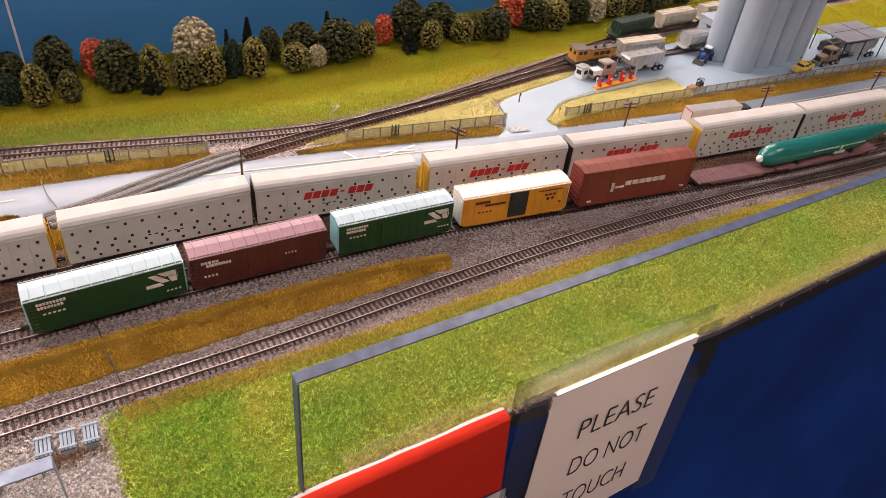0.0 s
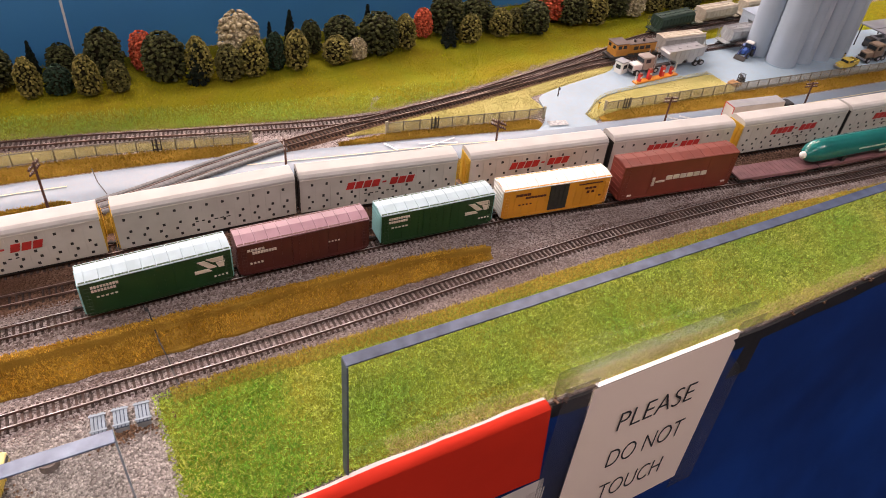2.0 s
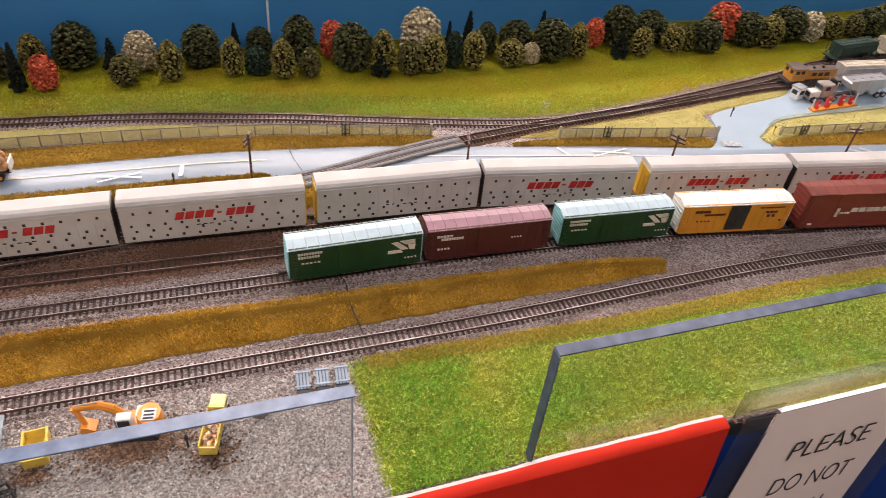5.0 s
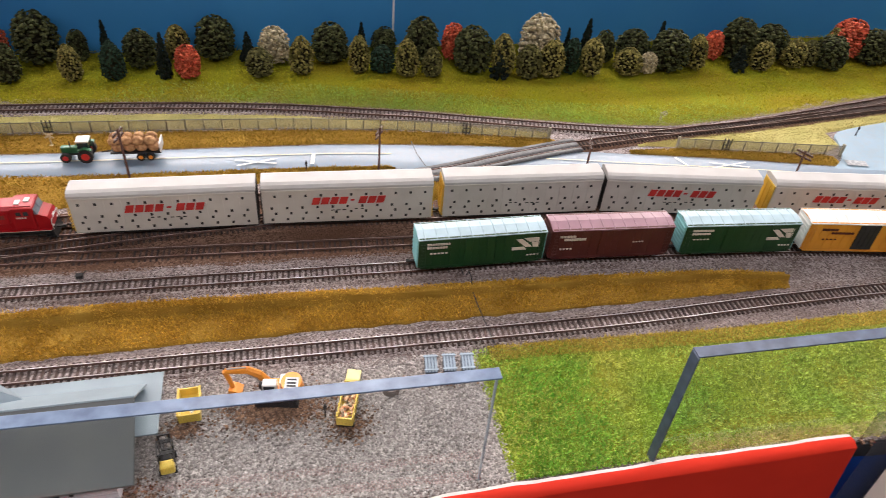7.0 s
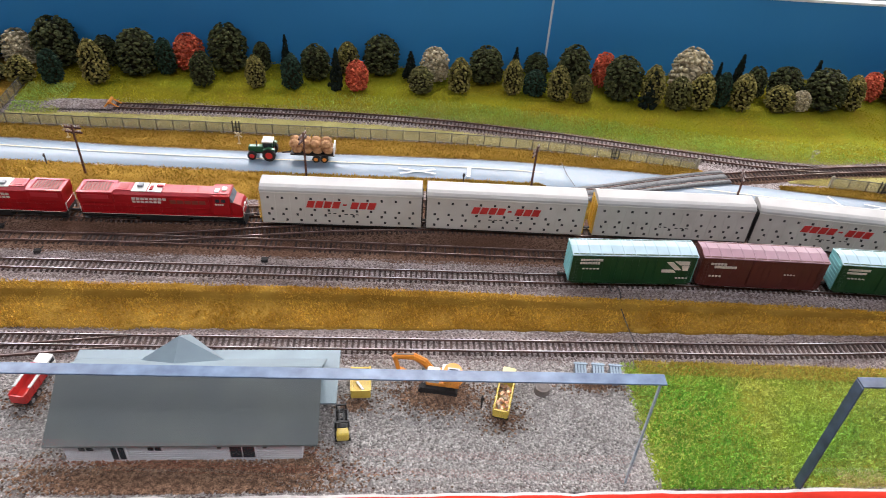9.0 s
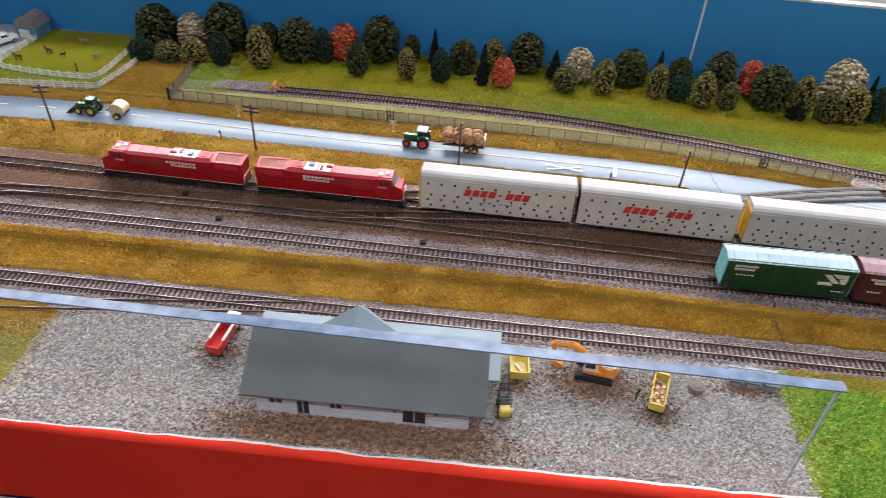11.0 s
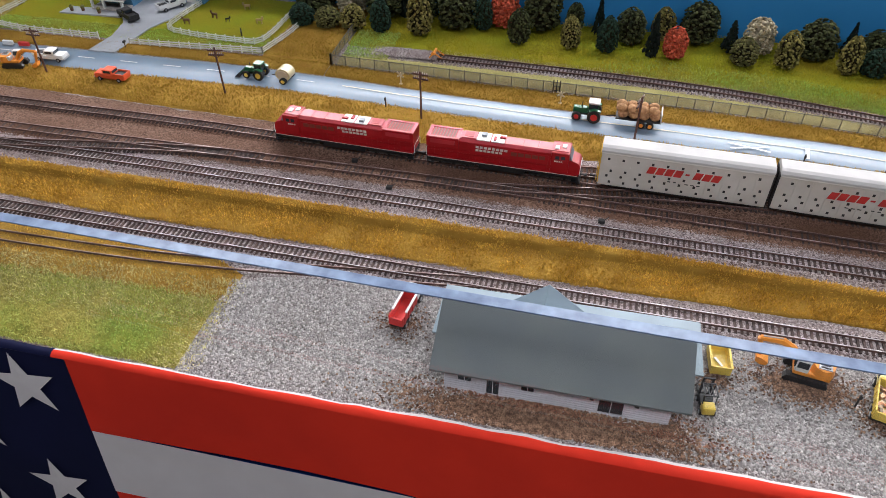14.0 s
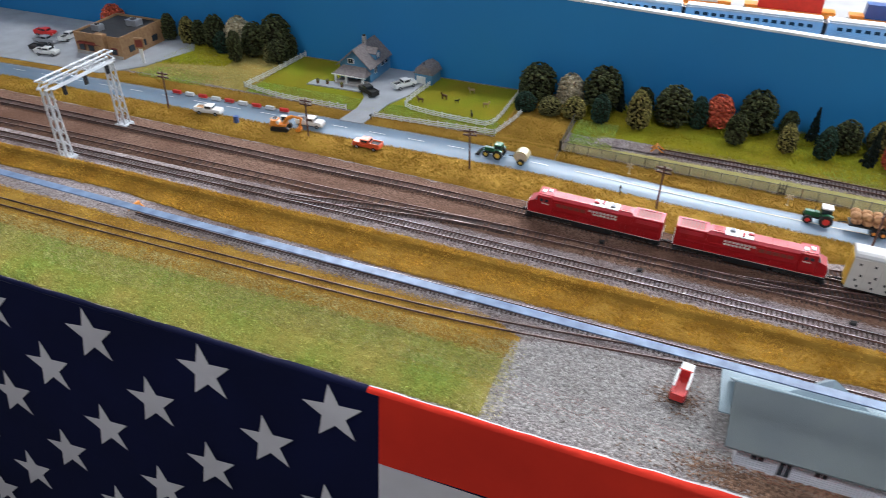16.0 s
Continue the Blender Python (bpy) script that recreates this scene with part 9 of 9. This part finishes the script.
blades("verge_fibres_west", NEAR_W, ROAD_NEAR, -1.9, 0.055, 60000, 0.0036, GRASS_VERGE, "tan dry grass fibres along the road", lambda x, y, v: 0.0015 + 0.004 * np.sin(np.pi * v), seed=6)
blades("verge_fibres_east", NEAR_E, NEAR_E_BACK, -0.025, 1.5, 45000, 0.0036, GRASS_VERGE, "tan dry grass fibres along the road", lambda x, y, v: 0.0015 + 0.004 * np.sin(np.pi * v), seed=7)
blades("verge_fibres_far", ROAD_FAR, FENCE, -0.74, 0.295, 26000, 0.0030, GRASS_VERGE, "tan dry grass fibres below the fence", lambda x, y, v: 0.001 + 0.002 * np.sin(np.pi * v), seed=8)
blades("verge_fibres_mid", ROAD_FAR, FENCE_MID, 0.40, 0.70, 6000, 0.0030, GRASS_VERGE, "tan dry grass fibres below the fence", lambda x, y, v: 0.001 + 0.002 * np.sin(np.pi * v), seed=9)
blades("verge_fibres_mill", ROAD_FAR, FENCE_EAST, 0.81, 1.6, 12000, 0.0030, GRASS_VERGE, "tan dry grass fibres below the fence", lambda x, y, v: 0.001 + 0.002 * np.sin(np.pi * v), seed=10)


def hill_height(x, y, v):
    return 0.0008 + 0.004 * v * v


blades("hill_fibres", HILL_Y, BACK_LINE, -0.74, 1.5, 110000, 0.0028, GRASS_FIELD, "short olive grass fibres of the slope", hill_height, seed=11, width=0.0006)
# Greener fibres; part of their brightness is light beyond the backdrop's shade.
blades("hill_bright_fibres", [(x, y + 0.002) for x, y in HILL_Y], [(x, y + 0.065) for x, y in HILL_Y], -0.35, 0.70, 60000, 0.0034, GRASS_BRIGHT, "bright green grass beside the siding, partly painted light", lambda x, y, v: 0.0015 + 0.001 * v, seed=12, width=0.0006, fade=0.35)
blades("siding_straw_fibres", [(x, y + 0.001) for x, y in HILL_Y], [(x, y + 0.016) for x, y in HILL_Y], -0.6, 0.95, 14000, 0.0024, GRASS_STRAW, "pale straw fibres along the siding", lambda x, y, v: 0.0012 + 0 * x, seed=36, width=0.0006, fade=0.05)
blades("restaurant_lawn_fibres", WEST_F, WEST_R, -1.655, -1.502, 9000, 0.0026, GRASS_FIELD, "short green grass fibres beside the restaurant", lambda x, y, v: 0.002 + 0 * x, seed=61, width=0.0007)
blades("field_front_fibres", line_of(0.985), line_of(1.05), -1.66, -1.47, 9000, 0.0026, GRASS_BRIGHT, "pale green grass fibres along the field's edge", lambda x, y, v: 0.0014 + 0 * x, seed=62, width=0.0007, fade=0.06)
blades("field_fibres", line_of(1.0), line_of(1.19), -1.62, -1.40, 15000, 0.0026, GRASS_STRAW, "dry straw fibres of the field", lambda x, y, v: 0.0012 + 0 * x, seed=63, width=0.0007, fade=0.03)
blades("west_mix_fibres", [(x, y - 0.05) for x, y in LAWN_WB], [(x, y + 0.025) for x, y in LAWN_WB], -1.9, -0.67, 34000, 0.0034, GRASS_STRAW, "straw fibres mixed into the lawn edge", lambda x, y, v: 0.001 + 0 * x, seed=37, lean=1.4)
blades("gravel_edge_fibres", [(x, y) for x, y in FRONT_LINE], [(-2.7, 0.50), (2.4, 0.50)], -0.715, -0.655, 5000, 0.0030, GRASS_STRAW, "straw fibres straying onto the gravel", lambda x, y, v: 0.001 + 0 * x, seed=38, lean=1.4, fade=0.03)
blades("corner_bright_fibres", line_of(1.02), line_of(1.12), -0.735, -0.66, 4000, 0.0034, GRASS_BRIGHT, "bright green grass fibres in the fence corner", lambda x, y, v: 0.0015 + 0.002 * v, seed=13, width=0.0006)
blades("farm_fibres", [(-1.4, 1.0), (-0.86, 1.0)], line_of(1.055), -1.385, -0.87, 16000, 0.0024, GRASS_BRIGHT, "bright green farm grass", lambda x, y, v: 0.0015 + 0 * x, seed=14, width=0.0006)
blades("corner_tan_fibres", line_of(1.0), line_of(1.24), -0.86, -0.745, 12000, 0.0030, GRASS_VERGE, "tan rough grass fibres", lambda x, y, v: 0.001 + 0 * x, seed=15, width=0.0006)
blades("straw_fibres", [(x, y + 0.004) for x, y in FENCE], SIDING_Y, -0.735, 0.295, 16000, 0.0018, GRASS_STRAW, "short pale straw fibres", lambda x, y, v: 0.001 + 0 * x, seed=16, width=0.0006)
blades("triangle_fibres", LOT_FRONT, LOT_BACK, 0.43, 0.736, 10000, 0.0017, GRASS_STRAW, "pale straw fibres", lambda x, y, v: 0.001 + 0 * x, seed=17, width=0.0006)
blades("island_fibres", [(0.786, 0.774), (0.812, 0.778), (0.83, 0.787), (1.103, 0.767)], [(0.786, 0.783), (0.80, 0.807), (0.815, 0.821), (0.85, 0.841), (0.87, 0.845), (0.98, 0.846), (1.092, 0.843)], 0.785, 1.093, 9000, 0.0017, GRASS_STRAW, "yellow-green grass fibres of the island", lambda x, y, v: 0.004 + 0 * x, seed=33)
blades("spur_edge_fibres", [(0.738, 0.872), (0.8, 0.885), (0.932, 0.905), (0.96, 0.915)], [(0.738, 0.908), (0.8, 0.918), (0.95, 0.930)], 0.738, 0.95, 5000, 0.0017, GRASS_STRAW, "yellow-green grass fibres beside the spur", lambda x, y, v: 0.001 + 0 * x, seed=34)
blades("yard_grass_fibres", [(1.14, 0.950), (1.36, 0.946), (1.48, 0.903), (1.6, 0.863), (2.4, 0.798)], [(1.14, 0.985), (1.4, 0.995), (2.4, 0.99)], 1.16, 1.9, 14000, 0.0028, GRASS_FIELD, "olive grass fibres behind the mill yard", lambda x, y, v: 0.001 + 0 * x, seed=35)
blades("farm_verge_fibres", ROAD_FAR, [(-2.7, 1.0), (-0.74, 0.995)], -1.7, -0.742, 22000, 0.0028, GRASS_VERGE, "tan verge fibres along the farm", lambda x, y, v: 0.0012 + 0 * x, seed=18, width=0.0006)


def loose_stones(name, x0, x1, front, back, count, size, material, label, seed, z=0.0012):
    rng = np.random.default_rng(seed)
    x = rng.uniform(x0, x1, count)
    v = rng.uniform(0, 1, count)
    y = curve_y(front, x) * (1 - v) + curve_y(back, x) * v
    c = np.stack([x * K, y * K, TOP + z + rng.uniform(-0.0002, 0.0006, count)], 1)
    o = np.array([(1, 0, 0), (0, 1, 0), (-1, 0, 0), (0, -1, 0), (0, 0, 1)], float)
    s = size * rng.uniform(0.5, 1.25, (count, 1, 1)) * rng.uniform(0.7, 1.3, (count, 5, 1))
    a = rng.uniform(0, 6.283, count)
    ca, sa = np.cos(a)[:, None], np.sin(a)[:, None]
    p = o[None] * s
    p[:, 4, 2] *= 0.8
    p[:, :4, 2] -= size * 0.25
    p[:, 4, :2] += rng.uniform(-0.3, 0.3, (count, 2)) * size
    q = np.stack([p[..., 0] * ca - p[..., 1] * sa, p[..., 0] * sa + p[..., 1] * ca, p[..., 2]], -1) + c[:, None]
    f = np.array([(0, 1, 4), (1, 2, 4), (2, 3, 4), (3, 0, 4)])
    faces = (f[None] + 5 * np.arange(count)[:, None, None]).reshape(-1, 3)
    return tagged(new(name, from_arrays(name, q.reshape(-1, 3), faces, material)), label, "gravel", kind="stuff")


loose_stones("gravel_stones", -0.68, 0.088, FRONT_LINE, GRAVEL_B, 56000, 0.0016, STONE, "loose light grey gravel stones", 21)
BROWN_STONE = mat("shade_dirt_stone", (0.29, 0.175, 0.11), 0.9, dark=(0.11, 0.062, 0.040), scale=200, island=0.6, spec=0.2)


def dirt_patch(x, y, rx, ry, count, seed):
    """Brown stones strewn over an uneven round patch, standing for shade and dirt."""
    rng = np.random.default_rng(seed)
    a, r = rng.uniform(0, 6.283, count), np.abs(rng.normal(0, 0.5, count))
    px_, py_ = x + rx * r * np.cos(a), y + ry * r * np.sin(a)
    keep = (py_ > 0.371) & (py_ < 0.518)
    px_, py_ = px_[keep], py_[keep]
    n = len(px_)
    o = np.array([(1, 0, 0), (0, 1, 0), (-1, 0, 0), (0, -1, 0), (0, 0, 0.8)], float)
    p = o[None] * 0.0017 * rng.uniform(0.5, 1.3, (n, 5, 1))
    p[:, :4, 2] -= 0.0004
    q = p + np.stack([px_ * K, py_ * K, np.full(n, TOP + 0.0029)], 1)[:, None]
    f = np.array([(0, 1, 4), (1, 2, 4), (2, 3, 4), (3, 0, 4)])
    faces = (f[None] + 5 * np.arange(n)[:, None, None]).reshape(-1, 3)
    return tagged(new("dirt_patch", from_arrays("dirt_patch", q.reshape(-1, 3), faces, BROWN_STONE)), "brown gravel patch for shade and dirt", "gravel", kind="stuff")


# The depot's shade on the gravel, laid as brown stones.
dirt_patch(-0.33, 0.386, 0.13, 0.022, 20000, 41)
dirt_patch(-0.23, 0.40, 0.04, 0.03, 900, 42)
dirt_patch(-0.485, 0.472, 0.03, 0.022, 500, 43)
dirt_patch(-0.105, 0.475, 0.05, 0.024, 3200, 44)
dirt_patch(-0.045, 0.448, 0.026, 0.022, 500, 45)
dirt_patch(-0.185, 0.465, 0.024, 0.016, 350, 46)
dirt_patch(0.05, 0.486, 0.04, 0.010, 400, 47)
BALLAST_STONE = mat("ballast_stone", (0.36, 0.30, 0.285), 0.9, dark=(0.12, 0.080, 0.067), scale=14, detail=6, island=0.5, spec=0.2)
loose_stones("front_ballast_stones", -1.2, 1.1, [(x, y - 0.026) for x, y in TRACK_LINES["front"]], [(x, y + 0.022) for x, y in TRACK_LINES["front"]], 56000, 0.0010, BALLAST_STONE, "fine grey ballast stones along the front track", 22, 0.0012)
loose_stones("main_ballast_stones", -1.2, 1.1, [(x, y - 0.020) for x, y in TRACK_LINES["main"]], [(x, y + 0.030) for x, y in TRACK_LINES["main"]], 46000, 0.0010, BALLAST_STONE, "fine brown-grey ballast stones along the main track", 23, 0.0012)

# ---- the layout behind the backdrop ----
slab("rear_layout", K * -2.7, K * 2.4, K * REAR + 0.02, K * REAR + 0.75, TOP + 0.115, TOP + 0.165, mat("rear_layout_grey", (0.38, 0.38, 0.375), 0.8, dark=(0.30, 0.30, 0.295), scale=10), "pale grey layout surface behind the backdrop", "ground")
CHROME = mat("stainless_side", (0.66, 0.70, 0.74), 0.3, metal=0.6, dark=(0.56, 0.60, 0.64), scale=30)


def coach(x):
    t = thing("passenger_coach", pose(x, K * REAR + 0.085, TOP + 0.167), "silver fluted passenger coach on the rear layout", "railway car", "silver coaches")
    L = 0.285
    boxes("body", [(0, 0, 0.028, L, 0.035, 0.036)], CHROME, t, "", 0.003)
    boxes("roof", [(0, 0, 0.0475, L - 0.004, 0.028, 0.005)], WHITE, t, "", 0.002)
    for i in range(5):
        boxes("flute", [(0, -0.0178, 0.014 + i * 0.003, L - 0.006, 0.0008, 0.0016)], CHROME, t)
    for i in range(14):
        boxes("window", [(-L / 2 + 0.026 + i * 0.0180, -0.0177, 0.034, 0.011, 0.0008, 0.007)], GLASS, t)
    for sx in (-1, 1):
        bogie(t, sx * 0.105)
        boxes("vestibule", [(sx * (L / 2 + 0.002), 0, 0.026, 0.004, 0.018, 0.030)], DARK, t)


for k in range(9):
    coach(-1.45 + k * 0.293)


def container_car(x, y, body, kind):
    t = thing("container_car", pose(x, y, TOP + 0.167), "orange well car on the rear layout" if kind is None else "well car with a coloured container on the rear layout", "railway car", "container cars")
    boxes("well", [(0, 0, 0.011, 0.19, 0.034, 0.010)], ORANGE, t, "orange car frame", 0.001)
    for sx in (-1, 1):
        boxes("platform", [(sx * 0.085, 0, 0.018, 0.03, 0.032, 0.006)], ORANGE, t)
        bogie(t, sx * 0.082)
    if kind:
        boxes("container", [(0, 0, 0.032, 0.140, 0.028, 0.032)], body, t, "corrugated container", 0.0006)


for k in range(8):
    container_car(-1.05 + k * 0.205, K * REAR + 0.165, None, None)
for k, cm in enumerate((BLUE, WHITE, RED, BLUE, WHITE)):
    container_car(-0.95 + k * 0.23, K * REAR + 0.245, cm, "c")

# ---- single ties of the two near tracks ----
for parent, m in TIE_LATER:
    ob = new("tie", TIE_ONE)
    ob.parent = parent
    ob.matrix_world = m
